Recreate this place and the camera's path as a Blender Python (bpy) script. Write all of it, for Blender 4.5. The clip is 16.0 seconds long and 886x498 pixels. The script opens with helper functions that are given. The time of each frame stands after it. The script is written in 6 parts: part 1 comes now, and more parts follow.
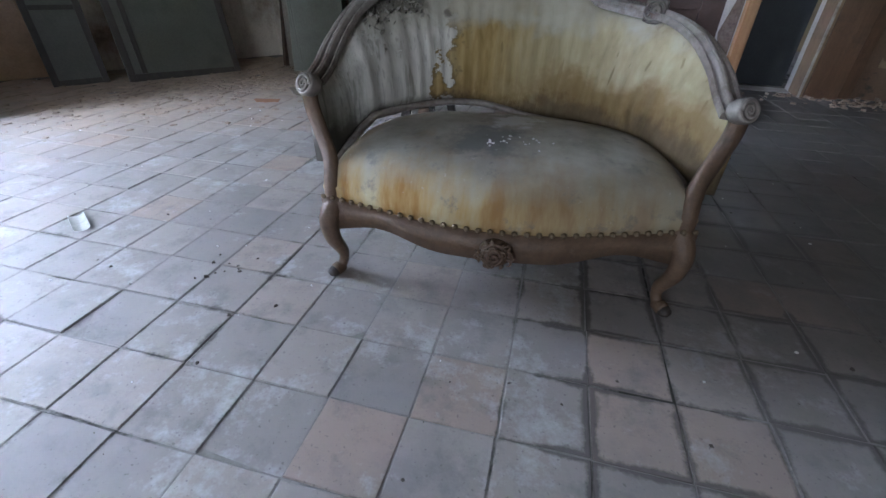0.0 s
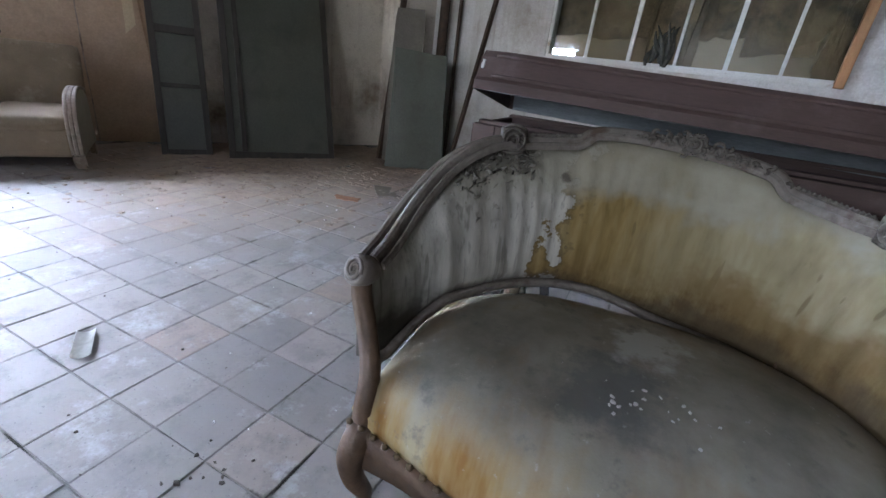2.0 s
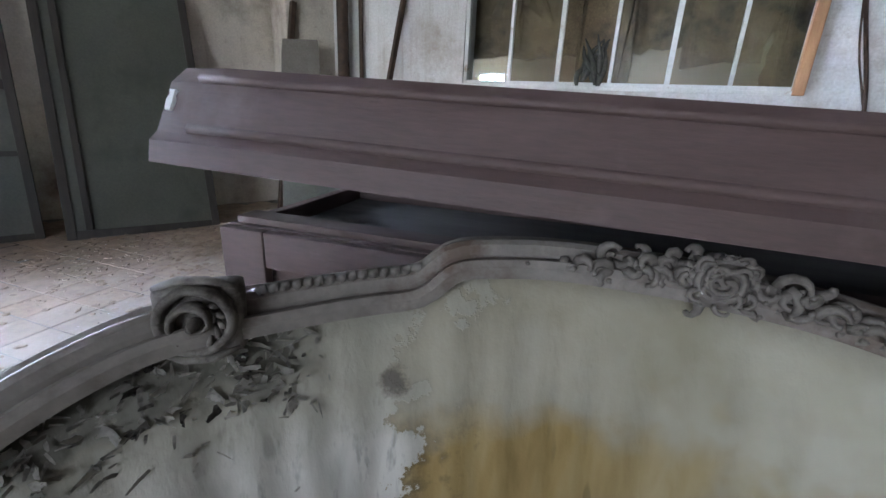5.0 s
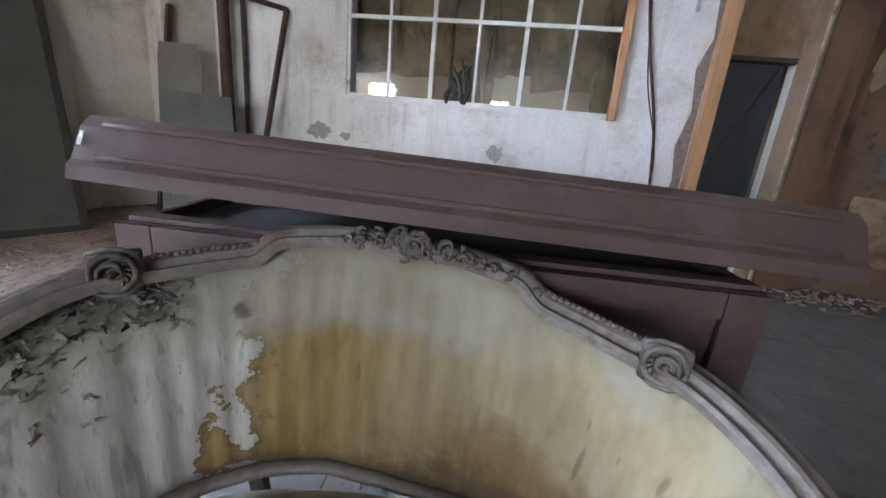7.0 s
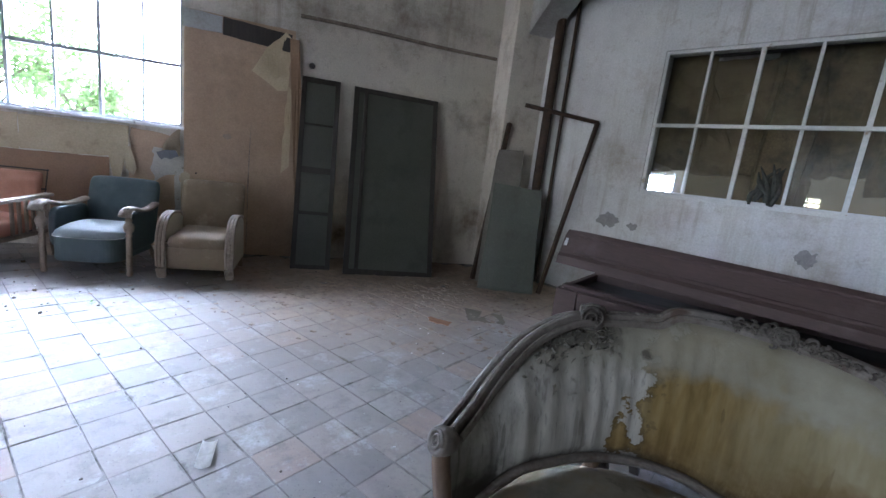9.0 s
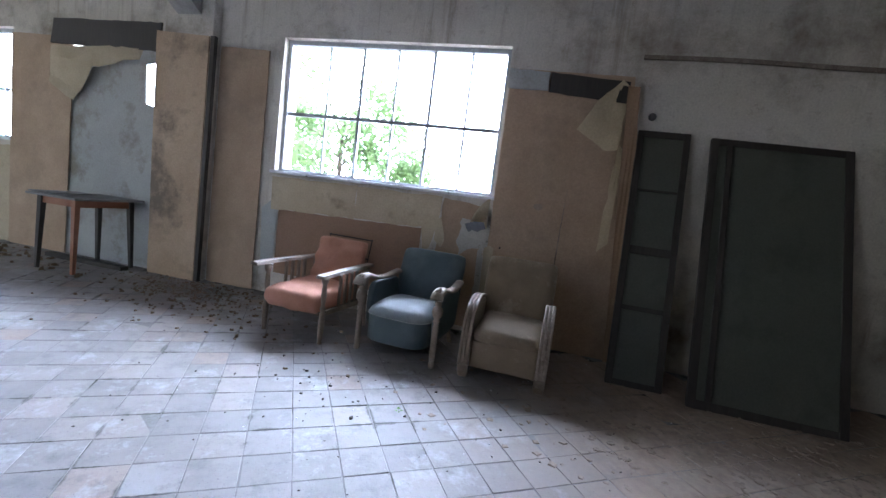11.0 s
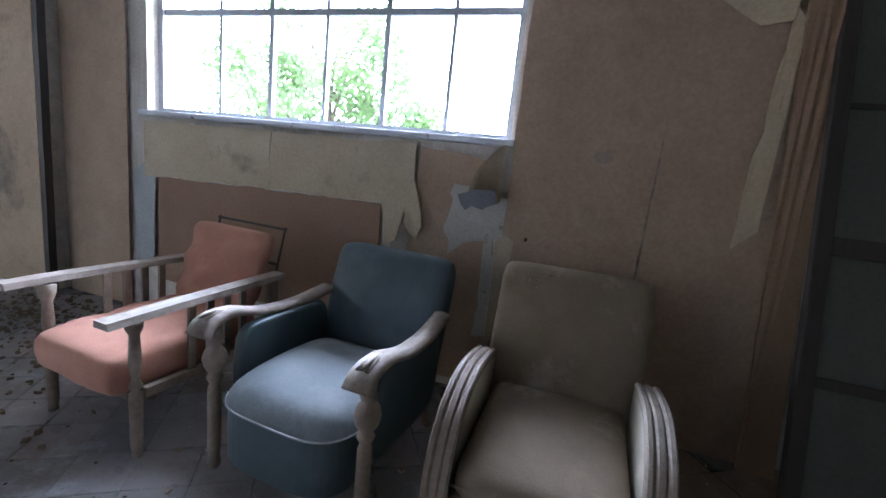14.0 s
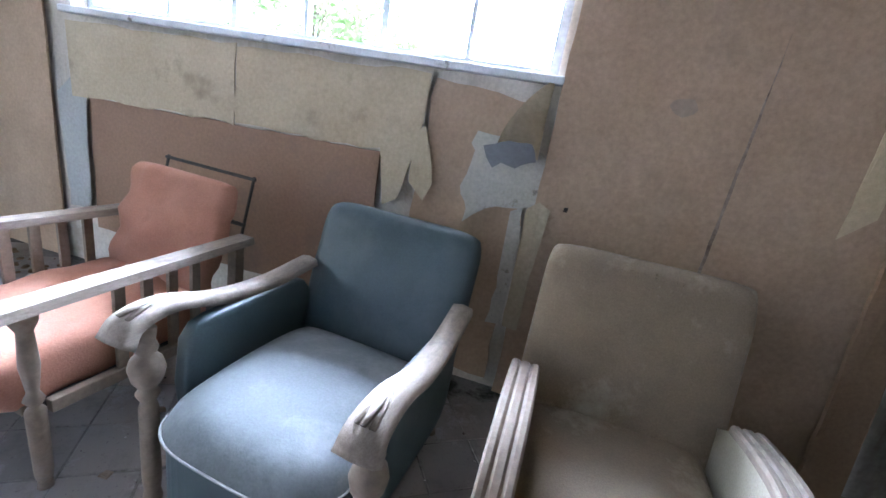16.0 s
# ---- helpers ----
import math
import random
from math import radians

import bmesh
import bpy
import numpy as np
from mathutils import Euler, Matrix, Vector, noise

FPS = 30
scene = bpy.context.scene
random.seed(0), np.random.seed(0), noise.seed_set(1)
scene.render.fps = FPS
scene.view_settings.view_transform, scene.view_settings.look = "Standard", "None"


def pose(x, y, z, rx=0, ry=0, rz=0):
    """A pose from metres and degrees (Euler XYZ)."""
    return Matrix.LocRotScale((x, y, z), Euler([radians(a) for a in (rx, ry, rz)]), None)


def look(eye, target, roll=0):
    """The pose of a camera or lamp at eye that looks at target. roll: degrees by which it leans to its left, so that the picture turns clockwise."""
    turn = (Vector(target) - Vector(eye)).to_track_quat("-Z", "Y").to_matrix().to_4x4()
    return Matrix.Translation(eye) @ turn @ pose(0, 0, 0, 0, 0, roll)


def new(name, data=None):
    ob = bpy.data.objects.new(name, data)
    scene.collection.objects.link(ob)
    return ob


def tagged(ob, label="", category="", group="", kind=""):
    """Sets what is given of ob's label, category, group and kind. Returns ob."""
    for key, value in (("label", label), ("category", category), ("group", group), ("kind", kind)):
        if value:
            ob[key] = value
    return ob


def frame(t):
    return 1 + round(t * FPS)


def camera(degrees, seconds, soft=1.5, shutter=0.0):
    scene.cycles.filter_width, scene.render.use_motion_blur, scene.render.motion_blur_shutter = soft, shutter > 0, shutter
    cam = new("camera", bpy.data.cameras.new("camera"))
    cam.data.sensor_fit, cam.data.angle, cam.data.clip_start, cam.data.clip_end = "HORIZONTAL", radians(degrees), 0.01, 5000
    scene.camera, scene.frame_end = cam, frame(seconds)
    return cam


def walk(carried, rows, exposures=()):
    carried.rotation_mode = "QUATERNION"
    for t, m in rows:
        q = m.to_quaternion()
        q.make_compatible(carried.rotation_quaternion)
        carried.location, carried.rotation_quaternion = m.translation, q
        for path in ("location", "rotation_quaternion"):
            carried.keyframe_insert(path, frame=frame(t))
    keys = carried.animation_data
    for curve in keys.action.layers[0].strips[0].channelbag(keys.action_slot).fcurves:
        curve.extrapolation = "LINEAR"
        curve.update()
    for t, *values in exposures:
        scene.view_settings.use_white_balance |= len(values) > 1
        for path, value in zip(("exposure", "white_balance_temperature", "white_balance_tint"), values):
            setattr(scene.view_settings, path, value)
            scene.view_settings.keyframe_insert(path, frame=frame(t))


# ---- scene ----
cam = camera(92.0, 16.0)
PATH = [
    (0, (1.787, 0.961, 0.920), (1.271, 2.566, -0.157), 1.4),
    (0.5, (1.740, 1.031, 0.970), (1.165, 2.628, -0.088), 0.5),
    (1, (1.667, 1.125, 0.981), (1.019, 2.719, -0.038), 1.5),
    (1.5, (1.589, 1.287, 1.049), (0.856, 2.896, 0.113), 4.2),
    (2, (1.504, 1.492, 1.058), (0.630, 3.115, 0.281), 7.1),
    (2.5, (1.485, 1.769, 1.137), (0.507, 3.377, 0.460), 7.5),
    (3, (1.406, 1.987, 1.102), (0.398, 3.582, 0.441), 6.9),
    (3.5, (1.228, 2.243, 1.043), (0.190, 3.800, 0.338), 6.1),
    (4, (1.167, 2.365, 1.031), (0.104, 3.882, 0.276), 4.4),
    (4.5, (1.231, 2.392, 1.048), (0.301, 4.014, 0.336), 3.8),
    (5, (1.400, 2.439, 1.093), (0.646, 4.178, 0.456), 2.7),
    (7.5, (1.734, 1.968, 1.216), (1.414, 3.859, 0.646), 5.7),
    (8, (1.779, 1.757, 1.247), (1.326, 3.636, 0.732), 7.4),
    (8.5, (1.780, 1.529, 1.231), (0.947, 3.283, 0.751), 7.6),
    (9, (1.557, 1.416, 1.287), (0.224, 2.861, 0.919), 6.8),
    (9.5, (1.192, 1.286, 1.386), (-0.481, 2.356, 1.146), 6.4),
    (10, (0.815, 1.204, 1.331), (-0.984, 2.055, 1.137), 6.9),
    (12.5, (-0.999, 1.784, 1.265), (-2.956, 2.083, 0.980), 6.8),
    (13, (-1.319, 1.850, 1.249), (-3.272, 2.168, 0.958), 6.5),
    (13.5, (-1.566, 1.969, 1.230), (-3.507, 2.338, 0.921), 6.2),
    (14, (-1.795, 2.169, 1.212), (-3.719, 2.580, 0.853), 6.2),
    (14.5, (-1.981, 2.218, 1.213), (-3.821, 2.832, 0.728), 7.0),
    (15, (-2.121, 2.223, 1.190), (-3.856, 3.016, 0.590), 9.1),
    (15.5, (-2.221, 2.193, 1.192), (-3.979, 2.916, 0.569), 10.2),
    (16, (-2.308, 2.125, 1.190), (-4.147, 2.641, 0.598), 9.9),
]
EXPOSURES = [(0.0, 2.8, 6200, 8), (1.5, 2.62, 6350, 9), (3.0, 2.92, 6400, 9), (3.5, 3.22, 6250, 8), (4.0, 3.15, 6200, 8), (5.0, 3.25, 6250, 8), (7.5, 3.25, 6600, 10), (8.0, 3.3, 6450, 9), (8.5, 3.1, 6250, 8), (9.0, 2.4, 6100, 8), (10.0, 1.9, 6150, 9), (12.5, 1.65, 6150, 9), (14.0, 1.82, 6000, 8), (15.0, 2.42, 5950, 7), (15.5, 2.75, 5950, 7), (16.0, 3.0, 6000, 7)]
walk(cam, [(t, look(eye, target, roll)) for t, eye, target, roll in PATH], EXPOSURES)

# ---- light ----
world = bpy.data.worlds.new("sky")
scene.world = world
world.use_nodes = True
sky = world.node_tree.nodes.new("ShaderNodeTexSky")
sky.sky_type, sky.sun_disc = "NISHITA", False
sky.sun_elevation, sky.sun_rotation = radians(50), radians(-60)
world.node_tree.links.new(sky.outputs[0], world.node_tree.nodes["Background"].inputs[0])
world.node_tree.nodes["Background"].inputs[1].default_value = 0.15
sun = new("sun", bpy.data.lights.new("sun", "SUN"))
sun.data.energy, sun.data.angle, sun.data.color = 4.0, radians(12), (1.0, 0.96, 0.9)
sun.matrix_world = look((0, 0, 20), (-9, -12, 0))

WALL_A = pose(-3.952, 2.899, 0, 0, 0, 60.95)      # along the window wall; inside is -y
CEIL = 3.55


def on_a(s, n, z=0.0, rz=0.0):
    """A pose on the window wall: s along it, n metres into the room."""
    return WALL_A @ pose(s, -n, z, 0, 0, rz)


def window_light(name, m, w, h, watts, colour=(0.82, 0.86, 1.0)):
    ob = new(name, bpy.data.lights.new(name, "AREA"))
    ob.data.shape, ob.data.size, ob.data.size_y = "RECTANGLE", w, h
    ob.data.energy, ob.data.color = watts, colour
    ob.matrix_world = m
    return ob


BACKDROP_GLOW = 26.0
# added fill in an unseen south opening, in place of a carried torch
window_light("window_light", pose(0.9, -3.62, 1.9, 90, 0, 0), 3.1, 1.5, 20)

# ---- materials ----


def nodes_of(name):
    m = bpy.data.materials.new(name)
    m.use_nodes = True
    nt = m.node_tree
    return m, nt, nt.nodes["Principled BSDF"]


def noise_node(nt, scale, detail=4.0, rough=0.6, vec=None, stretch=None, coord="Object"):
    tex = nt.nodes.new("ShaderNodeTexNoise")
    tex.inputs["Scale"].default_value, tex.inputs["Detail"].default_value, tex.inputs["Roughness"].default_value = scale, detail, rough
    if vec is None:
        vec = nt.nodes.new("ShaderNodeTexCoord").outputs[coord]
    if stretch:
        mp = nt.nodes.new("ShaderNodeMapping")
        mp.inputs["Scale"].default_value = stretch
        nt.links.new(vec, mp.inputs[0])
        vec = mp.outputs[0]
    nt.links.new(vec, tex.inputs["Vector"])
    return tex.outputs["Fac"]


def ramp(nt, fac, stops):
    r = nt.nodes.new("ShaderNodeValToRGB")
    el = r.color_ramp.elements
    el[0].position, el[0].color = stops[0][0], (*stops[0][1], 1)
    el[1].position, el[1].color = stops[-1][0], (*stops[-1][1], 1)
    for p, c in stops[1:-1]:
        e = el.new(p)
        e.color = (*c, 1)
    nt.links.new(fac, r.inputs[0])
    return r.outputs[0]


def grey(a, b):
    return [(a, (0, 0, 0)), (b, (1, 1, 1))]


def mix(nt, fac, a, b, mode="MIX"):
    n = nt.nodes.new("ShaderNodeMix")
    n.data_type, n.blend_type = "RGBA", mode
    for sock, v in ((n.inputs[0], fac), (n.inputs[6], a), (n.inputs[7], b)):
        if isinstance(v, (int, float)):
            sock.default_value = v
        elif isinstance(v, tuple):
            sock.default_value = (*v, 1)
        else:
            nt.links.new(v, sock)
    return n.outputs[2]


def maths(nt, op, a, b=0.0):
    n = nt.nodes.new("ShaderNodeMath")
    n.operation = op
    for sock, v in ((n.inputs[0], a), (n.inputs[1], b)):
        if isinstance(v, (int, float)):
            sock.default_value = v
        else:
            nt.links.new(v, sock)
    return n.outputs[0]


def bump(nt, bsdf, height, strength=0.3, dist=0.01):
    b = nt.nodes.new("ShaderNodeBump")
    b.inputs["Strength"].default_value, b.inputs["Distance"].default_value = strength, dist
    nt.links.new(height, b.inputs["Height"])
    nt.links.new(b.outputs[0], bsdf.inputs["Normal"])


def surf(name, c1, c2, scale=6.0, rough=0.8, relief=0.3, stain=None, stain_scale=1.5, stain_at=(0.52, 0.66), stretch=None, metal=0.0, fine=60.0, vary=0.0, coord="Object", streak=None):
    """A worn surface: two tones at one scale, a stain at a larger one, a fine relief."""
    m, nt, b = nodes_of(name)
    big = noise_node(nt, scale, 5, 0.65, stretch=stretch, coord=coord)
    col = ramp(nt, big, [(0.3, c1), (0.7, c2)])
    small = noise_node(nt, fine, 3, 0.6, stretch=stretch, coord=coord)
    col = mix(nt, 0.35, col, ramp(nt, small, [(0.25, tuple(0.55 * v for v in c1)), (0.7, c2)]))
    if stain:
        fac = ramp(nt, noise_node(nt, stain_scale, 6, 0.7, coord=coord), grey(*stain_at))
        col = mix(nt, fac, col, stain)
    if streak:
        run = noise_node(nt, 2.2, 6, 0.7, stretch=(4.0, 4.0, 0.22), coord=coord)
        where = ramp(nt, noise_node(nt, 0.7, 4, 0.6, coord=coord), grey(0.42, 0.62))
        col = mix(nt, mix(nt, 1.0, ramp(nt, run, grey(0.5, 0.72)), where, "MULTIPLY"), col, streak)
        mottle = ramp(nt, noise_node(nt, 9.0, 6, 0.75, coord=coord), grey(0.56, 0.7))
        col = mix(nt, mix(nt, 1.0, mottle, (0.45, 0.45, 0.45), "MULTIPLY"), col, streak)
    if vary:
        info = nt.nodes.new("ShaderNodeObjectInfo").outputs["Random"]
        v = maths(nt, "ADD", maths(nt, "MULTIPLY", info, 2 * vary), 1 - vary)
        comb = nt.nodes.new("ShaderNodeCombineColor")
        for k in range(3):
            nt.links.new(v, comb.inputs[k])
        col = mix(nt, 1.0, col, comb.outputs[0], "MULTIPLY")
    nt.links.new(col, b.inputs["Base Color"])
    r = maths(nt, "ADD", maths(nt, "MULTIPLY", small, 0.25), rough - 0.12)
    nt.links.new(r, b.inputs["Roughness"])
    b.inputs["Metallic"].default_value = metal
    bump(nt, b, maths(nt, "ADD", maths(nt, "MULTIPLY", big, 0.6), maths(nt, "MULTIPLY", small, 0.4)), relief, 0.008)
    return m


PLASTER = surf("old_plaster", (0.52, 0.46, 0.385), (0.72, 0.66, 0.57), 1.8, 0.9, 0.4, stain=(0.16, 0.115, 0.08), stain_scale=0.9, stain_at=(0.5, 0.72), coord="Object", streak=(0.24, 0.175, 0.12))
PLASTER_B = surf("white_plaster", (0.48, 0.47, 0.45), (0.68, 0.67, 0.65), 2.2, 0.9, 0.4, stain=(0.26, 0.21, 0.16), stain_scale=1.1, stain_at=(0.52, 0.74), streak=(0.3, 0.255, 0.2))
# dark brown for unseen walls, so that less light bounces off them
LOW_BOUNCE = surf("low_bounce_plaster", (0.16, 0.13, 0.105), (0.28, 0.24, 0.2), 1.5, 0.9, 0.3, stain=(0.09, 0.075, 0.06), stain_scale=0.8)
CEILING = surf("sooty_ceiling", (0.30, 0.28, 0.26), (0.5, 0.48, 0.45), 0.8, 0.95, 0.2, stain=(0.10, 0.09, 0.08), stain_scale=0.5, stain_at=(0.5, 0.75))
FIBREBOARD = surf("fibreboard", (0.36, 0.24, 0.155), (0.5, 0.355, 0.24), 2.5, 0.85, 0.15, stain=(0.23, 0.165, 0.12), stain_scale=1.2, stain_at=(0.55, 0.8))
REDBOARD = surf("red_brown_board", (0.27, 0.155, 0.095), (0.35, 0.215, 0.14), 2.0, 0.85, 0.15, stain=(0.22, 0.14, 0.1), stain_scale=2)
CARD = surf("yellowed_card", (0.44, 0.34, 0.22), (0.55, 0.45, 0.31), 3.0, 0.85, 0.2, stain=(0.2, 0.15, 0.1), stain_scale=2.2, stain_at=(0.58, 0.75))
PAPER = surf("torn_paper", (0.52, 0.40, 0.24), (0.62, 0.5, 0.33), 4.0, 0.8, 0.3)
PALE_BOARD = surf("pale_grey_board", (0.35, 0.345, 0.325), (0.46, 0.455, 0.43), 2.0, 0.8, 0.15, stain=(0.24, 0.21, 0.17), stain_scale=1.6)
DARK_WOOD = surf("dark_stained_wood", (0.022, 0.017, 0.014), (0.05, 0.038, 0.03), 5.0, 0.65, 0.25, stretch=(8, 8, 1))
BROWN_WOOD = surf("brown_panel_wood", (0.085, 0.043, 0.021), (0.16, 0.086, 0.042), 3.0, 0.6, 0.3, stretch=(6, 6, 0.7), stain=(0.045, 0.028, 0.018), stain_scale=1.5)
TAN_WOOD = surf("tan_plywood", (0.19, 0.12, 0.068), (0.3, 0.2, 0.118), 2.5, 0.7, 0.25, stretch=(3, 3, 0.6), stain=(0.1, 0.062, 0.036), stain_scale=2.2, stain_at=(0.5, 0.72))
RAW_WOOD = surf("orange_raw_wood", (0.34, 0.17, 0.08), (0.47, 0.26, 0.125), 4.0, 0.7, 0.2, stretch=(8, 8, 0.8))
GREEN_PANEL = surf("grey_green_panel", (0.06, 0.063, 0.048), (0.098, 0.1, 0.078), 1.2, 0.45, 0.1, stain=(0.05, 0.052, 0.04), stain_scale=1.0)
METAL_BAR = surf("rusted_bar", (0.03, 0.022, 0.018), (0.09, 0.05, 0.03), 14.0, 0.7, 0.3, metal=0.3)
WHITE_PAINT = surf("flaked_white_paint", (0.62, 0.63, 0.65), (0.78, 0.78, 0.79), 5.0, 0.7, 0.4, stain=(0.2, 0.18, 0.16), stain_scale=7.0, stain_at=(0.62, 0.67), stretch=(3, 3, 1))
BAR_PAINT = surf("old_white_bar_paint", (0.5, 0.5, 0.47), (0.66, 0.65, 0.62), 9.0, 0.6, 0.3, stain=(0.3, 0.22, 0.15), stain_scale=8.0, stain_at=(0.6, 0.7))
STEEL_BAR = surf("grey_window_steel", (0.3, 0.3, 0.3), (0.44, 0.44, 0.44), 10.0, 0.6, 0.2)
COFFIN = surf("maroon_painted_wood", (0.062, 0.037, 0.032), (0.108, 0.069, 0.061), 2.2, 0.66, 0.25, stretch=(0.6, 4, 4), stain=(0.16, 0.122, 0.113), stain_scale=3.0, stain_at=(0.55, 0.85))
COFFIN_IN = surf("grey_dusty_wood", (0.17, 0.19, 0.215), (0.3, 0.33, 0.36), 3.0, 0.8, 0.2, stretch=(0.7, 4, 4))
GROUT = surf("dirty_joint", (0.13, 0.12, 0.11), (0.27, 0.255, 0.24), 2.2, 0.95, 0.4, stain=(0.03, 0.03, 0.022), stain_scale=1.7, stain_at=(0.53, 0.6))


def glass_mat(name, colour=(0.9, 0.93, 0.92), rough=0.05):
    m, nt, b = nodes_of(name)
    b.inputs["Base Color"].default_value = (*colour, 1)
    b.inputs["Transmission Weight"].default_value = 1.0
    b.inputs["IOR"].default_value = 1.1
    dirt = noise_node(nt, 3.0, 6, 0.7)
    nt.links.new(maths(nt, "ADD", maths(nt, "MULTIPLY", dirt, 0.25), rough - 0.05), b.inputs["Roughness"])
    return m


GLASS = glass_mat("dusty_glass")

# ---- mesh helpers ----


def mesh_of(bm, name, mats, smooth=False):
    me = bpy.data.meshes.new(name)
    bmesh.ops.recalc_face_normals(bm, faces=bm.faces)
    if smooth:
        for f in bm.faces:
            f.smooth = True
    bm.to_mesh(me)
    bm.free()
    for mt in (mats if isinstance(mats, (list, tuple)) else [mats]):
        me.materials.append(mt)
    return me


def thing(name, label, category, m=None, group="", kind=""):
    ob = new(name)
    if m is not None:
        ob.matrix_world = m
    return tagged(ob, label, category, group, kind)


def part(name, bm, material, parent, label="", smooth=False, m=None):
    ob = new(name, mesh_of(bm, name, material, smooth))
    ob.parent = parent
    if m is not None:
        ob.matrix_basis = m
    return tagged(ob, label)


def solid(name, bm, material, label, category, m=None, kind="", smooth=False, group=""):
    ob = new(name, mesh_of(bm, name, material, smooth))
    if m is not None:
        ob.matrix_world = m
    return tagged(ob, label, category, group, kind)


def box(bm, x0, x1, y0, y1, z0, z1, bevel=0.0, m=None):
    r = bmesh.ops.create_cube(bm, size=1.0)
    vs = r["verts"]
    bmesh.ops.transform(bm, matrix=Matrix.Translation(((x0 + x1) / 2, (y0 + y1) / 2, (z0 + z1) / 2)) @ Matrix.Diagonal((x1 - x0, y1 - y0, z1 - z0, 1)), verts=vs)
    if m is not None:
        bmesh.ops.transform(bm, matrix=m, verts=vs)
    if bevel:
        es = list({e for v in vs for e in v.link_edges})
        bmesh.ops.bevel(bm, geom=es, offset=bevel, segments=2, affect="EDGES", profile=0.6)
    return bm


def boxm(*args, bevel=0.0, m=None):
    return box(bmesh.new(), *args, bevel=bevel, m=m)


def smooth_path(pts, n):
    """Catmull-Rom through the points, n steps a span."""
    p = [Vector(q) for q in pts]
    p = [2 * p[0] - p[1]] + p + [2 * p[-1] - p[-2]]
    out = []
    for i in range(1, len(p) - 2):
        a, b, c, d = p[i - 1 : i + 3]
        for k in range(n):
            t = k / n
            out.append(0.5 * ((2 * b) + (c - a) * t + (2 * a - 5 * b + 4 * c - d) * t * t + (3 * b - a - 3 * c + d) * t ** 3))
    out.append(p[-2].copy())
    return out


def sweep(bm, path, profile, up=(0, 0, 1), scale=None, cap=True):
    """Sweeps a closed profile of (side, up) pairs along a path."""
    rings = []
    for i, p in enumerate(path):
        d = (path[min(i + 1, len(path) - 1)] - path[max(i - 1, 0)]).normalized()
        side = d.cross(Vector(up))
        if side.length < 1e-4:
            side = Vector((1, 0, 0))
        side.normalize()
        top = side.cross(d).normalized()
        k = scale[i] if scale else 1.0
        rings.append([bm.verts.new(p + side * (a * k) + top * (b * k)) for a, b in profile])
    n = len(profile)
    for a, b in zip(rings, rings[1:]):
        for j in range(n):
            bm.faces.new((a[j], a[(j + 1) % n], b[(j + 1) % n], b[j]))
    if cap:
        bm.faces.new(rings[0][::-1])
        bm.faces.new(rings[-1])
    return bm


def disc(r, n=10, ry=None):
    ry = ry or r
    return [(r * math.cos(2 * math.pi * k / n), ry * math.sin(2 * math.pi * k / n)) for k in range(n)]


def lathe(bm, profile, n=14, m=None):
    """Turns (radius, z) pairs about z."""
    rings = [[bm.verts.new((r * math.cos(2 * math.pi * k / n), r * math.sin(2 * math.pi * k / n), z)) for k in range(n)] for r, z in profile]
    for a, b in zip(rings, rings[1:]):
        for j in range(n):
            bm.faces.new((a[j], a[(j + 1) % n], b[(j + 1) % n], b[j]))
    bm.faces.new(rings[0][::-1])
    bm.faces.new(rings[-1])
    if m is not None:
        bmesh.ops.transform(bm, matrix=m, verts=[v for ring in rings for v in ring])
    return bm


def pillow(bm, w, d, h, nx=14, ny=12, crown=0.4, edge=6.0, m=None, sag=0.0, rumple=0.0, corner=0.07):
    """A closed, rounded cushion, w by d, h thick, its top crowned."""
    def half(sign):
        rows = []
        for i in range(nx + 1):
            row = []
            for j in range(ny + 1):
                u, v = 2 * i / nx - 1, 2 * j / ny - 1
                su = math.copysign(1 - (1 - abs(u)) ** 1.6, u)
                sv = math.copysign(1 - (1 - abs(v)) ** 1.6, v)
                e = (1 - abs(su) ** edge) * (1 - abs(sv) ** edge)
                z = sign * h / 2 * (max(e, 0) ** 0.35) * (1 - crown + crown * (1 - su * su) * (1 - sv * sv))
                if sign > 0:
                    z -= sag * (1 - su * su) * (1 - sv * sv)
                z += rumple * noise.noise((su * 3, sv * 3, sign))
                row.append((su * w / 2 * (1 - corner * sv ** 8), sv * d / 2 * (1 - corner * su ** 8), z))
            rows.append(row)
        return rows
    top, low = half(1), half(-1)
    vt = [[bm.verts.new(p) for p in row] for row in top]
    vl = [[vt[i][j] if i in (0, nx) or j in (0, ny) else bm.verts.new(low[i][j]) for j in range(ny + 1)] for i in range(nx + 1)]
    for i in range(nx):
        for j in range(ny):
            bm.faces.new((vt[i][j], vt[i + 1][j], vt[i + 1][j + 1], vt[i][j + 1]))
            bm.faces.new((vl[i][j], vl[i][j + 1], vl[i + 1][j + 1], vl[i + 1][j]))
    if m is not None:
        bmesh.ops.transform(bm, matrix=m, verts=list({v for row in vt + vl for v in row}))
    return bm


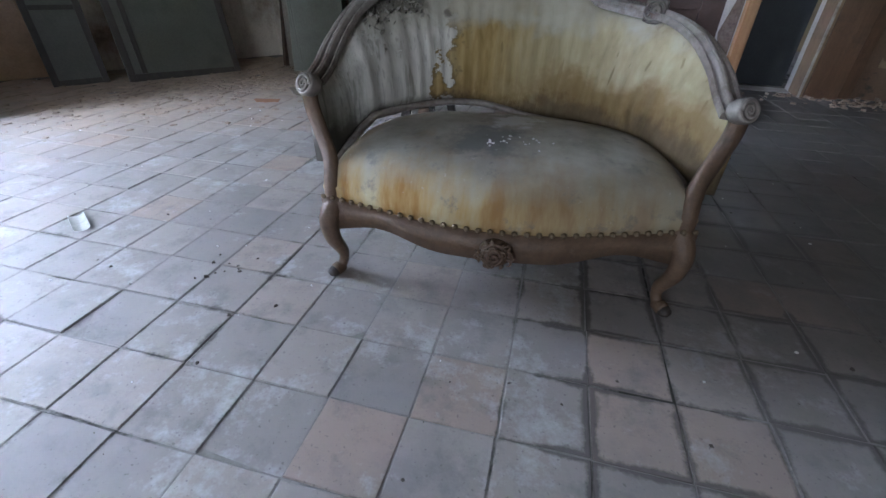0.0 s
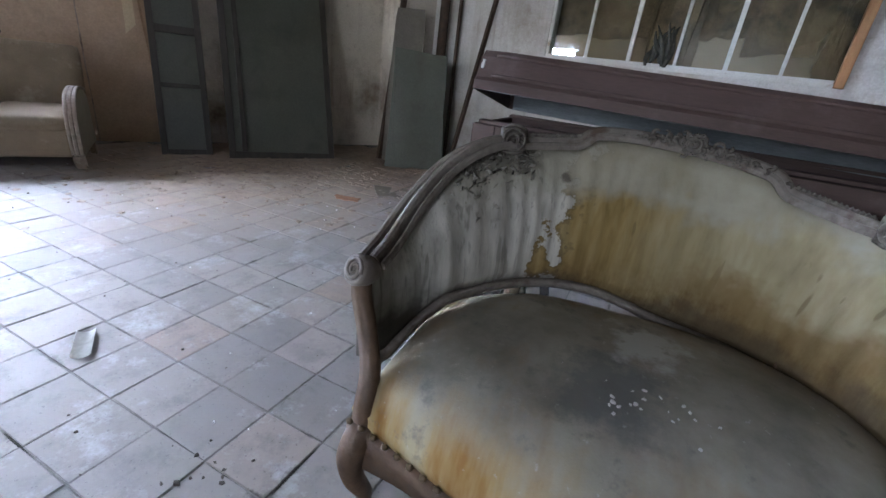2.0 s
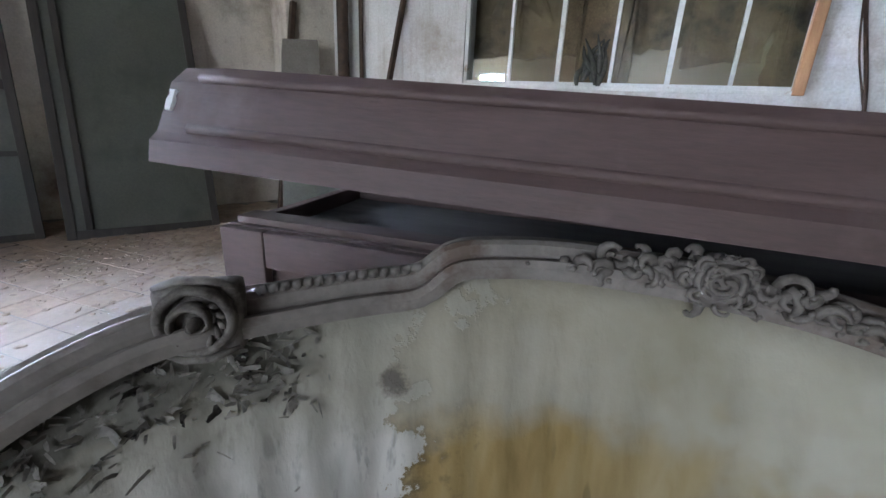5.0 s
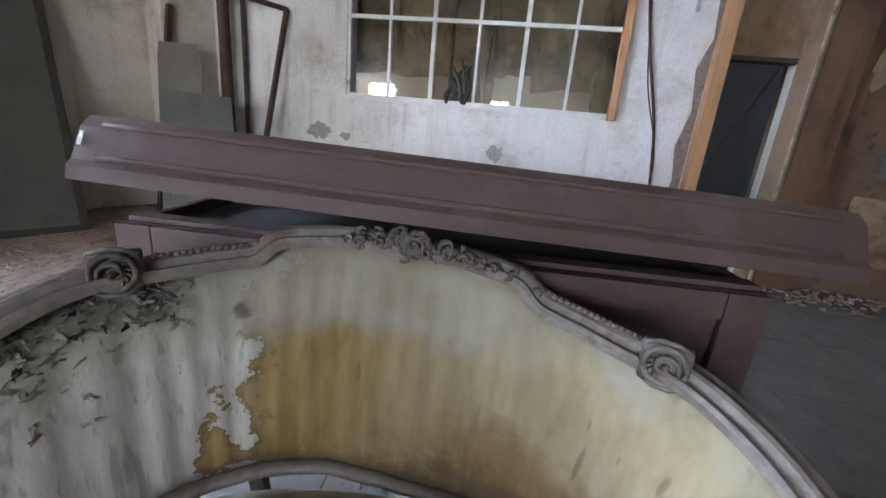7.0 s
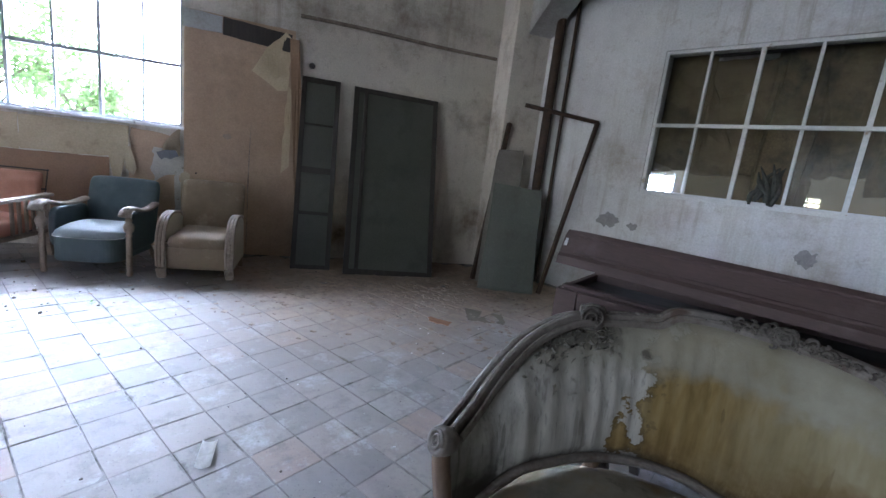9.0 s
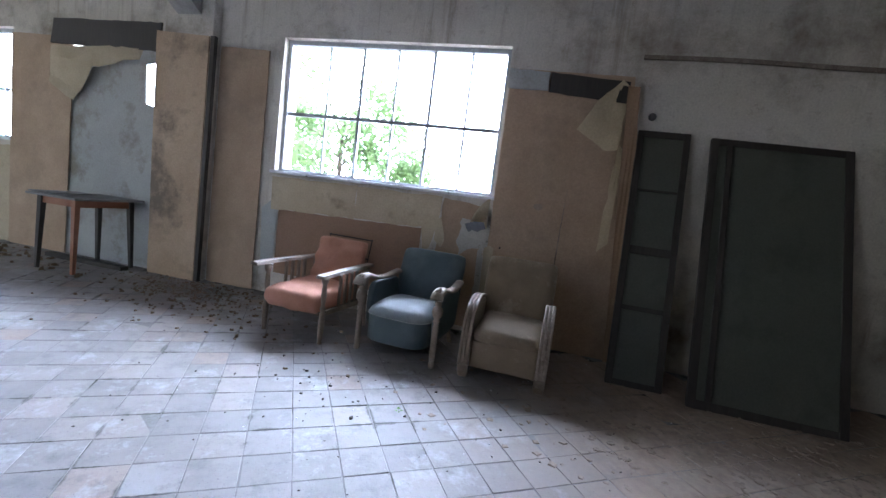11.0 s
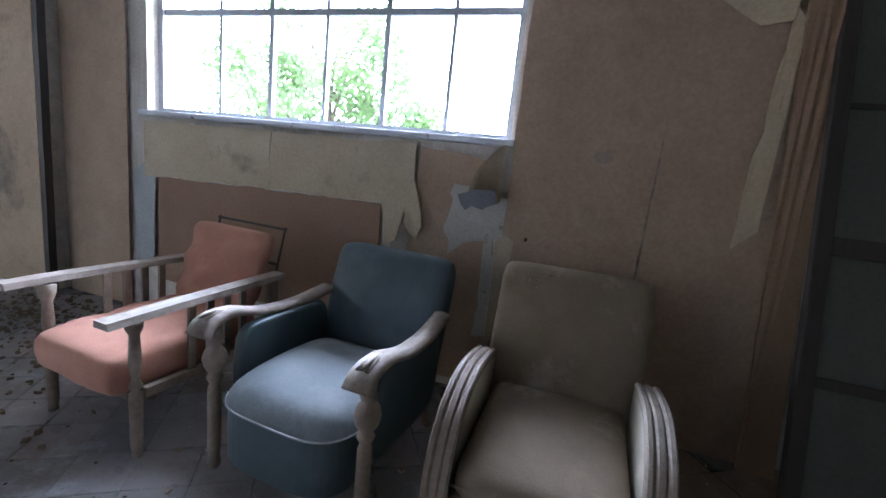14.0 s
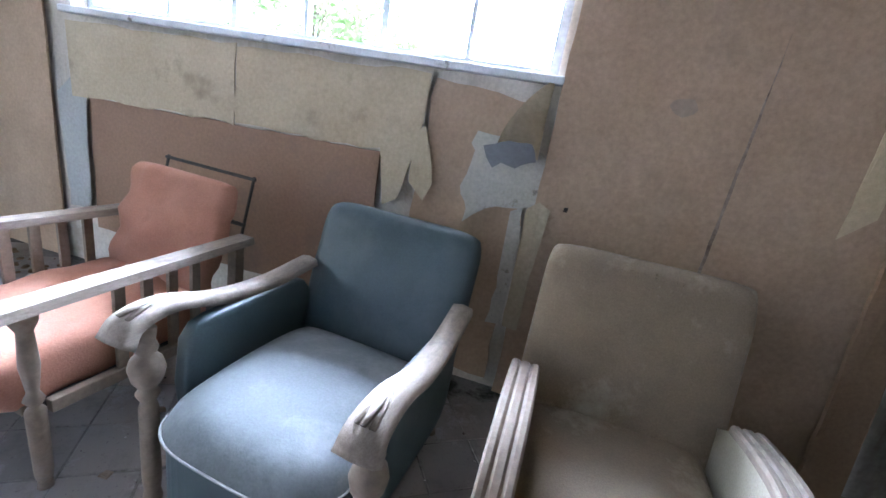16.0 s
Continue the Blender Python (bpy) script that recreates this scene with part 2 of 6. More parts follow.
def sheet(bm, outline, thick, y0=0.0, warp=0.0, seed=0.0, cuts=0):
    """A thin board or paper in the x-z plane with that outline, thick in y; warp bends it."""
    vs = [bm.verts.new((x, y0, z)) for x, z in outline]
    f = bm.faces.new(vs)
    if cuts:
        bmesh.ops.triangulate(bm, faces=[f])
        bmesh.ops.subdivide_edges(bm, edges=bm.edges[:], cuts=cuts, use_grid_fill=True)
    for v in bm.verts:
        v.co.y += warp * noise.noise((v.co.x * 2.2 + seed, seed, v.co.z * 2.2))
    r = bmesh.ops.extrude_face_region(bm, geom=bm.faces[:])
    for v in r["geom"]:
        if isinstance(v, bmesh.types.BMVert):
            v.co.y += thick
    return bm


def ragged(pts, step=0.05, amount=0.012, seed=0):
    """The outline with its edges broken up."""
    rnd = random.Random(seed)
    out = []
    for (x0, z0), (x1, z1) in zip(pts, pts[1:] + pts[:1]):
        n = max(1, int(math.hypot(x1 - x0, z1 - z0) / step))
        for k in range(n):
            t = k / n
            out.append((x0 + (x1 - x0) * t + rnd.uniform(-amount, amount), z0 + (z1 - z0) * t + rnd.uniform(-amount, amount)))
    return out


def wall_mesh(x0, x1, z0, z1, y0, y1, holes):
    """A wall slab in the x-z plane, from y0 to y1, with rectangular holes right through it."""
    xs = sorted({x0, x1, *(v for h in holes for v in h[:2])})
    zs = sorted({z0, z1, *(v for h in holes for v in h[2:])})
    bm, cache = bmesh.new(), {}

    def vert(x, y, z):
        k = (round(x, 4), round(y, 4), round(z, 4))
        if k not in cache:
            cache[k] = bm.verts.new(k)
        return cache[k]

    def full(i, j):
        if not (0 <= i < len(xs) - 1 and 0 <= j < len(zs) - 1):
            return False
        cx, cz = (xs[i] + xs[i + 1]) / 2, (zs[j] + zs[j + 1]) / 2
        return not any(h[0] < cx < h[1] and h[2] < cz < h[3] for h in holes)
    for i in range(len(xs) - 1):
        for j in range(len(zs) - 1):
            if not full(i, j):
                continue
            a, b, c, d = xs[i], xs[i + 1], zs[j], zs[j + 1]
            for y in (y0, y1):
                bm.faces.new([vert(a, y, c), vert(b, y, c), vert(b, y, d), vert(a, y, d)])
            for di, dj, p, q in ((-1, 0, (a, c), (a, d)), (1, 0, (b, c), (b, d)), (0, -1, (a, c), (b, c)), (0, 1, (a, d), (b, d))):
                if not full(i + di, j + dj):
                    bm.faces.new([vert(p[0], y0, p[1]), vert(q[0], y0, q[1]), vert(q[0], y1, q[1]), vert(p[0], y1, p[1])])
    return bm


# ---- the shell ----
WIN_A = [(-2.46, 0.02), (-8.45, -6.52), (-12.2, -9.7)]
holes_a = [(a, b, 1.395, 2.835) for a, b in WIN_A] + [(-5.5, -4.15, 0.0, 2.85)]
solid("wall_west", wall_mesh(-18, 4.1, -0.05, CEIL, 0.0, 0.3, holes_a), PLASTER, "stained cream plaster wall with tall steel windows", "wall", WALL_A, "structure")
solid("wall_north", wall_mesh(-2.2, 6.5, -0.05, CEIL, 6.285, 6.535, [(-0.155, 2.34, 1.29, 2.73), (3.114, 3.7025, 0.0, 2.523)]), PLASTER_B, "white plaster wall with an inner window and a doorway", "wall", None, "structure")
solid("wall_east", boxm(6.5, 6.75, -3.5, 6.535, -0.05, CEIL), LOW_BOUNCE, "plain unseen plaster wall, dark brown to cut bounce", "wall", None, "structure")
# the opening in this unseen wall is added to let the fill lamp in
solid("wall_south", wall_mesh(-1.02, 6.75, -0.05, CEIL, -3.75, -3.5, [(-0.7, 2.5, 1.1, 2.7)]), LOW_BOUNCE, "unseen dark plaster wall with an opening added for the fill lamp", "wall", None, "structure")
cb = bmesh.new()
corners = [(WALL_A @ Vector((s, 0.3, 0))).xy for s in (-18, 4.6)] + [Vector((6.75, 6.87)), Vector((6.75, -16.5))]
bottom, top = [cb.verts.new((*c, CEIL)) for c in corners], [cb.verts.new((*c, CEIL + 0.2)) for c in corners]
cb.faces.new(bottom), cb.faces.new(top)
for i in range(4):
    cb.faces.new((bottom[i], bottom[(i + 1) % 4], top[(i + 1) % 4], top[i]))
solid("ceiling", cb, CEILING, "sooty plaster ceiling with dark stains", "ceiling", None, "structure")
solid("ground", boxm(-400, 400, -400, 400, -0.5, -0.25), surf("rough_grass", (0.05, 0.08, 0.03), (0.1, 0.13, 0.05), 1.0, 0.95, 0.3), "rough grass outside the building", "ground", None, "structure")
solid("wall_far", boxm(-18, -1.0, -16.5, -16.3, -0.05, CEIL), PLASTER, "plain far wall closing the long hall", "wall", None, "structure")
solid("floor", boxm(-18, 6.75, -16, 6.87, -0.24, -0.0032), GROUT, "dark earthy bed under the floor tiles", "floor", None, "structure")

glow, gnt, gb = nodes_of("overcast_glow")
gb.inputs["Base Color"].default_value = (0.8, 0.85, 0.9, 1)
gb.inputs["Emission Color"].default_value = (0.635, 0.735, 1.0, 1)
gb.inputs["Emission Strength"].default_value = BACKDROP_GLOW
solid("backdrop", boxm(-45, 25, 16.0, 16.1, -0.2, 22), glow, "bright overcast sky and haze outside", "sky", WALL_A, "structure")


# windows of the long wall: steel bars, two rows of panes
def steel_window(name, s0, s1, label):
    w = thing(name, label, "window", WALL_A, kind="structure")
    y0, y1 = 0.10, 0.135
    part("window_frame", boxm(s0, s0 + 0.045, y0 - 0.02, y1 + 0.02, 1.395, 2.835), STEEL_BAR, w)
    part("window_frame", boxm(s1 - 0.045, s1, y0 - 0.02, y1 + 0.02, 1.395, 2.835), STEEL_BAR, w)
    part("window_frame", boxm(s0 + 0.045, s1 - 0.045, y0 - 0.02, y1 + 0.02, 2.79, 2.835), STEEL_BAR, w)
    part("window_frame", boxm(s0 + 0.045, s1 - 0.045, y0 - 0.02, y1 + 0.02, 1.395, 1.43), STEEL_BAR, w)
    part("window_sill", boxm(s0 - 0.03, s1 + 0.03, -0.05, 0.10, 1.365, 1.399, bevel=0.008), WHITE_PAINT, w, "flaked white sill")
    for k in range(1, 6):
        x = s0 + 0.12 + (s1 - s0 - 0.12) * k / 6
        thick = 0.016 if k in (2, 4) else 0.011
        part("bar", boxm(x - thick, x + thick, y0, y1, 1.43, 2.79), STEEL_BAR, w)
    part("bar", boxm(s0 + 0.045, s1 - 0.045, y0 - 0.004, y1 + 0.004, 2.03, 2.066), STEEL_BAR, w)
    return w


steel_window("window_1", -2.46, 0.02, "steel factory window with white sill and bare bars")
steel_window("window_2", -8.45, -6.52, "far steel factory window with thin bars")
steel_window("window_3", -12.2, -9.7, "farthest steel factory window with thin bars")

def north_fit(p):
    """From the plan of the north side to its place: bays of their own widths, storeys of their own heights."""
    x = np.interp(p.x, (-3.2, -0.56, 2.09, 5.0, 6.75), (-3.32, -0.155, 2.34, 5.512, 6.63))
    z = np.interp(p.z, (-1.0, 1.29, 2.96, CEIL, CEIL + 0.2), (-1.0, 1.29, 2.86, CEIL, CEIL + 0.2))
    return Vector((x, p.y - 0.335, z))


def fit_north(obs):
    for ob in obs:
        if ob.type == "MESH":
            for v in ob.data.vertices:
                v.co = north_fit(v.co)
        elif ob.type == "LIGHT":
            ob.location.y -= 0.335


# inner window: white timber bars and dusty panes
def inner_window():
    w = thing("window_4", "white-barred inner window with dusty panes", "window", None, kind="structure")
    x0, x1, z0, zm, z1 = -0.56, 2.09, 1.29, 2.04, 2.82
    for a, b, c, d in ((x0, x0 + 0.035, z0, z1), (x1 - 0.035, x1, z0, z1), (x0 + 0.035, x1 - 0.035, z0, z0 + 0.03), (x0 + 0.035, x1 - 0.035, z1 - 0.035, z1)):
        part("window_frame", boxm(a, b, 6.635, 6.69, c, d, bevel=0.004), BAR_PAINT, w)
    for k in range(1, 6):
        x = x0 + (x1 - x0) * k / 6
        t = 0.02 if k in (2, 4) else 0.014
        part("bar", boxm(x - t, x + t, 6.64, 6.68, z0 + 0.03, z1 - 0.035, bevel=0.004), BAR_PAINT, w)
    part("bar", boxm(x0 + 0.035, x1 - 0.035, 6.637, 6.683, zm - 0.018, zm + 0.018, bevel=0.004), BAR_PAINT, w)
    for k in range(6):
        for a, b in ((z0 + 0.03, zm - 0.018), (zm + 0.018, z1 - 0.035)):
            if k == 2 and a < 1.5:
                continue
            xa, xb = x0 + (x1 - x0) * k / 6 + 0.02, x0 + (x1 - x0) * (k + 1) / 6 - 0.02
            p = part("pane", boxm(xa, xb, 6.658, 6.662, a, b), GLASS, w)
            p.visible_shadow = False
    part("window_sill", boxm(x0 - 0.02, x1 + 0.02, 6.6, 6.64, z0 - 0.03, z0, bevel=0.005), BAR_PAINT, w)
    part("trim", boxm(2.035, 2.105, 6.575, 6.634, 1.26, 2.78, bevel=0.006), RAW_WOOD, w, "raw orange timber post")
    return w


north_known = set(bpy.data.objects)
inner_window()

# back room behind the inner window
solid("wall_back_room", wall_mesh(-3.0, 6.5, -0.05, CEIL, 10.4, 10.6, [(-2.25, -1.85, 1.38, 1.66), (-1.6, -1.2, 1.36, 1.64), (0.35, 0.85, 1.36, 1.5)]), surf("brown_back_wall", (0.2, 0.15, 0.09), (0.32, 0.25, 0.16), 1.2, 0.9, 0.2), "brown stained wall of the back room", "wall", None, "structure")
solid("wall_back_side", boxm(-3.2, -3.0, 6.87, 10.6, -0.05, CEIL), PLASTER, "side wall of the back room", "wall", None, "structure")
solid("wall_back_end", boxm(6.5, 6.75, 6.87, 10.6, -0.05, CEIL), PLASTER, "end wall of the back room", "wall", None, "structure")
solid("ceiling_back_room", boxm(-3.2, 6.75, 6.87, 10.6, CEIL, CEIL + 0.2), CEILING, "dark ceiling of the back room", "ceiling", None, "structure")
solid("floor_back_room", boxm(-3.2, 6.75, 6.87, 10.6, -0.24, -0.012), GROUT, "earthy floor of the back room", "floor", None, "structure")
# windows added to make the bright gridded spots in the inner panes
for x0, x1, z0, z1 in ((-2.25, -1.85, 1.38, 1.66), (-1.6, -1.2, 1.36, 1.64), (0.35, 0.85, 1.36, 1.5)):
    w = thing("window_5", "small barred window added to the back room for bright spots in the panes", "window", None, kind="structure")
    for k in (1, 2):
        x = x0 + (x1 - x0) * k / 3
        part("bar", boxm(x - 0.014, x + 0.014, 10.46, 10.49, z0, z1), METAL_BAR, w)
    part("bar", boxm(x0, x1, 10.465, 10.485, (z0 + z1) / 2 - 0.012, (z0 + z1) / 2 + 0.012), METAL_BAR, w)
# added greenish lamp that brightens those openings from outside
window_light("back_window_light", pose(-0.7, 10.75, 1.5, -90, 0, 0), 3.4, 0.9, 12, (0.8, 1.0, 0.86))
HANGING = surf("brown_hanging_paper", (0.085, 0.06, 0.032), (0.2, 0.15, 0.083), 2.5, 0.9, 0.5, stain=(0.035, 0.028, 0.02), stain_scale=1.8, stain_at=(0.5, 0.68))
for k, (x, w, z0, z1) in enumerate(((-0.5, 0.6, 1.55, 2.9), (0.05, 0.62, 1.56, 2.85), (0.62, 0.5, 1.2, 2.9), (1.05, 0.62, 1.62, 2.95), (1.62, 0.62, 1.5, 2.9), (2.2, 0.5, 1.3, 2.9))):
    bm = sheet(bmesh.new(), ragged([(x - w / 2, z0), (x + w / 2, z0 + 0.06), (x + w / 2, z1), (x - w / 2, z1)], 0.1, 0.03, k), 0.01, 7.2 + 0.03 * (k % 2), 0.16, k * 3.1, 3)
    solid("hanging_sheet", bm, HANGING, "crumpled brown paper sheet hanging behind the glass", "paper sheet", group="sheets behind the inner window")
solid("curtain_rail", boxm(-0.95, 2.6, 7.14, 7.27, 2.9, 2.94), DARK_WOOD, "dark timber rail carrying paper sheets", "rail")
solid("rail_bracket", boxm(-0.95, -0.88, 6.87, 7.14, 2.88, 2.96), DARK_WOOD, "dark bracket holding a timber rail", "bracket", group="rail brackets")
solid("rail_bracket", boxm(2.53, 2.6, 6.87, 7.14, 2.88, 2.96), DARK_WOOD, "dark bracket holding a timber rail", "bracket", group="rail brackets")

br = thing("ceiling_bracket", "black iron bracket hanging from the ceiling by the inner window", "bracket")
part("rod", boxm(1.165, 1.195, 6.44, 6.47, 3.1, CEIL, bevel=0.004), METAL_BAR, br)
part("foot", boxm(1.07, 1.29, 6.42, 6.49, 3.03, 3.1, bevel=0.008), METAL_BAR, br)
part("stay", sweep(bmesh.new(), [Vector((1.19, 6.45, 3.3)), Vector((1.55, 6.45, 3.08)), Vector((1.95, 6.48, 2.86))], disc(0.01, 6), up=(0, 1, 0)), METAL_BAR, br)
bm = bmesh.new()
rnd = random.Random(13)
for k in range(16):
    a = Vector((0.62 + rnd.gauss(0, 0.05), 6.62 + rnd.uniform(-0.01, 0.05), 1.27 + rnd.uniform(0, 0.1)))
    b = Vector((0.6 + rnd.gauss(0, 0.07), 6.68 + rnd.uniform(0, 0.06), 1.6 + rnd.uniform(-0.12, 0.1)))
    sweep(bm, smooth_path([a, (a + b) / 2 + Vector((rnd.gauss(0, 0.04), -0.02, 0)), b], 4), disc(0.022, 6, 0.012), up=(0, 1, 0), scale=[0.5, 0.8, 1, 1.1, 1, 0.9, 0.7, 0.5, 0.2])
solid("rag_bundle", bm, surf("black_rag", (0.018, 0.02, 0.018), (0.07, 0.065, 0.05), 18, 0.95, 0.5), "dark rag bundle stuffed through the broken pane", "rag", smooth=True)

# doorway in the north wall: raw jamb, dark inner door, boards beside it
def boards_right():
    d = thing("door_1", "doorway with a raw timber jamb and boarded top", "doorway", None, kind="structure")
    part("jamb", boxm(2.71, 2.80, 6.50, 6.9, 0.0, 2.66, bevel=0.006), RAW_WOOD, d, "raw orange timber jamb")
    part("transom", sheet(bmesh.new(), ragged([(2.8, 1.9), (3.34, 1.86), (3.34, 2.58), (2.8, 2.58)], 0.06, 0.006, 3), 0.02, 6.72, 0.05, 2, 2), TAN_WOOD, d, "bulged brown board over the doorway")
    part("door_leaf", boxm(2.82, 3.30, 6.84, 6.88, 0.02, 1.86, bevel=0.006), surf("dark_grey_door", (0.018, 0.021, 0.025), (0.036, 0.041, 0.047), 2, 0.6, 0.1), d, "dark grey door leaf")
    part("brace", sweep(bmesh.new(), [Vector((2.84, 6.82, 0.75)), Vector((3.27, 6.82, 1.82))], [(-0.012, -0.008), (0.012, -0.008), (0.012, 0.008), (-0.012, 0.008)]), DARK_WOOD, d)
    part("lintel", boxm(2.8, 3.34, 6.70, 6.84, 1.86, 1.9), DARK_WOOD, d)
    part("jamb", boxm(3.318, 3.36, 6.44, 6.7, 0.0, 2.45, bevel=0.006), TAN_WOOD, d, "tan plywood jamb")
    part("jamb_edge", boxm(3.316, 3.335, 6.425, 6.439, 0.0, 2.4, bevel=0.003), surf("pale_flaked_edge", (0.3, 0.25, 0.2), (0.5, 0.45, 0.4), 9, 0.8, 0.3, stain=(0.14, 0.09, 0.05), stain_scale=6), d, "pale flaked jamb edge")


boards_right()
solid("brown_panel", boxm(3.365, 3.53, 6.44, 6.47, 0.0, 2.42, bevel=0.004), BROWN_WOOD, "tall brown plywood panel fixed beside the doorway", "panel")
solid("brown_panel", boxm(3.54, 3.63, 6.47, 6.50, 0.0, 2.38, bevel=0.004), BROWN_WOOD, "narrow brown plywood strip beside the doorway", "panel")
solid("brown_panel", boxm(3.65, 3.73, 6.52, 6.545, 0.0, 2.3, bevel=0.004), BROWN_WOOD, "narrow warped brown plywood panel", "panel")
RUST_BOARD = surf("rusty_brown_board", (0.095, 0.057, 0.034), (0.165, 0.105, 0.063), 1.5, 0.85, 0.25, stain=(0.045, 0.04, 0.03), stain_scale=5.0, stain_at=(0.55, 0.66))
solid("brown_panel", boxm(3.75, 5.0, 6.57, 6.6, 0.0, 2.32, bevel=0.004), RUST_BOARD, "wide stained rusty brown board on the wall", "panel")
solid("brown_panel", boxm(5.02, 6.48, 6.57, 6.6, 0.0, 2.4, bevel=0.004), RUST_BOARD, "wide stained rusty brown board on the wall", "panel")
BROWN_PAPER = surf("brown_wrapping_paper", (0.17, 0.115, 0.065), (0.29, 0.21, 0.125), 5.0, 0.85, 0.5, stain=(0.1, 0.065, 0.04), stain_scale=3.0)
for k, pts in enumerate(([(3.7, 1.78), (3.76, 1.65), (3.98, 1.95), (4.05, 2.2), (3.9, 2.3), (3.74, 2.34)], [(4.0, 1.75), (4.4, 1.62), (4.5, 2.15), (4.1, 2.25)], [(4.47, 0.95), (4.95, 0.9), (4.98, 1.5), (4.5, 1.52)], [(4.62, 1.66), (5.1, 1.6), (5.16, 2.2), (4.66, 2.26)], [(3.84, 0.3), (4.3, 0.26), (4.34, 0.8), (3.88, 0.86)])):
    solid("loose_paper", sheet(bmesh.new(), ragged(pts, 0.06, 0.012, k), 0.004, 6.5, 0.16, k + 7, 3), BROWN_PAPER, "loose peeling wall paper hanging from the boards", "paper", group="peeling papers by the doorway")
MOTTLE = surf("dark_mottled_patch", (0.03, 0.04, 0.035), (0.16, 0.15, 0.11), 26.0, 0.8, 0.3)
solid("wallpaper_patch", sheet(bmesh.new(), ragged([(3.98, 1.02), (4.42, 0.98), (4.42, 1.45), (4.0, 1.5)], 0.07, 0.02, 4), 0.004, 6.56), MOTTLE, "mottled green remnant of wallpaper on the boards", "wallpaper")

NORTH = [ob for ob in bpy.data.objects if ob not in north_known]
fit_north(NORTH)

# columns, beams
for s0, lab in ((3.98, "pale plaster column in the corner with a dark pipe"), (-3.62, "pale plaster column between the windows"), (-9.05, "pale plaster column between far windows")):
    d = 0.45 if s0 > 0 else 0.12
    solid("column", boxm(s0 - 0.33, s0 + 0.33, -d, 0.0, 0.0, CEIL, bevel=0.01), PLASTER, lab, "column", WALL_A, "structure")
    b = bmesh.new()
    pts = [(-d, 3.0), (-d - 0.55, 3.3), (-9.0, 3.3), (-9.0, CEIL), (-d, CEIL)]
    f0 = [b.verts.new((s0 - 0.16, y, z)) for y, z in pts]
    f1 = [b.verts.new((s0 + 0.16, y, z)) for y, z in pts]
    b.faces.new(f0), b.faces.new(f1[::-1])
    for i in range(5):
        b.faces.new((f0[i], f0[(i + 1) % 5], f1[(i + 1) % 5], f1[i]))
    solid("beam", b, CEILING, "plastered ceiling beam with a haunch at the column", "beam", WALL_A, "structure")
solid("drain_pipe", sweep(bmesh.new(), [Vector((-1.36, 6.16, z)) for z in (0.0, 1.2, 2.4, CEIL)], disc(0.055, 12), up=(0, 1, 0)), METAL_BAR, "dark vertical drain pipe in the corner", "pipe", smooth=True)
solid("drain_pipe", sweep(bmesh.new(), [Vector((-1.2, 6.23, z)) for z in (0.0, 1.2, 2.4, CEIL)], disc(0.022, 8), up=(0, 1, 0)), METAL_BAR, "thin dark pipe beside the drain pipe", "pipe", smooth=True)

# partition with a flaked white post
solid("wall_partition", boxm(-1.02, -0.90, -3.5, 0.50, -0.012, CEIL), surf("blue_grey_wall", (0.2, 0.21, 0.235), (0.3, 0.31, 0.34), 2, 0.85, 0.15), "blue grey partition wall", "wall", None, "structure")
post = thing("door_post", "flaked white timber post with a hook", "post")
part("board", boxm(-1.0, -0.945, 0.504, 0.60, 0.0, CEIL, bevel=0.006), WHITE_PAINT, post)
part("board", boxm(-0.94, -0.88, 0.504, 0.61, 0.0, CEIL, bevel=0.006), WHITE_PAINT, post)
part("hook", sweep(bmesh.new(), smooth_path([(-0.9, 0.605, 2.0), (-0.9, 0.68, 2.0), (-0.9, 0.72, 1.95), (-0.9, 0.71, 1.88), (-0.9, 0.65, 1.86)], 4), disc(0.006, 6), up=(1, 0, 0)), METAL_BAR, post, "bent iron hook", True)

# lining boards on the window wall
def lining(name, outline, n, mat, label, cat, thick=0.012, warp=0.0, seed=0, cuts=0, rag=0.01, step=0.08, up=0.0):
    outline = [(x, z + up) for x, z in outline]
    bm = sheet(bmesh.new(), ragged(outline, step, rag, seed) if rag else outline, thick, -n, warp, seed, cuts)
    return solid(name, bm, mat, label, cat, WALL_A)


lining("wall_board", [(0.05, 0.0), (1.33, 0.0), (1.15, 2.6), (0.05, 2.62)], 0.04, FIBREBOARD, "tall brown fibreboard lining beside the window", "board", seed=1, rag=0.004)
lining("wall_board", [(-3.25, 0.0), (-2.62, 0.0), (-2.62, 2.68), (-3.25, 2.70)], 0.03, FIBREBOARD, "tall brown fibreboard lining beside the window", "board", seed=2, rag=0.004)
lining("wall_board", [(-2.34, 0.2), (-0.66, 0.2), (-0.66, 0.94), (-2.34, 0.92)], 0.035, REDBOARD, "red-brown board below the window", "board", seed=3, rag=0.004, up=0.05)
lining("wall_board", [(-0.5, 0.0), (0.0, 0.0), (0.0, 1.24), (-0.46, 1.28)], 0.02, FIBREBOARD, "short brown board below the window", "board", seed=5, up=0.05)
lining("wall_card", [(-2.42, 0.92), (-1.42, 0.935), (-1.415, 1.285), (-2.44, 1.285)], 0.05, CARD, "yellowed card sheet pinned below the window", "card", 0.004, 0.012, 4, 2, up=0.05)
lining("wall_card", [(-1.41, 0.935), (-0.65, 0.95), (-0.62, 0.72), (-0.55, 0.76), (-0.5, 0.9), (-0.47, 1.285), (-1.41, 1.285)], 0.046, CARD, "torn yellowed card sheet pinned below the window", "card", 0.004, 0.012, 5, 2, up=0.05)
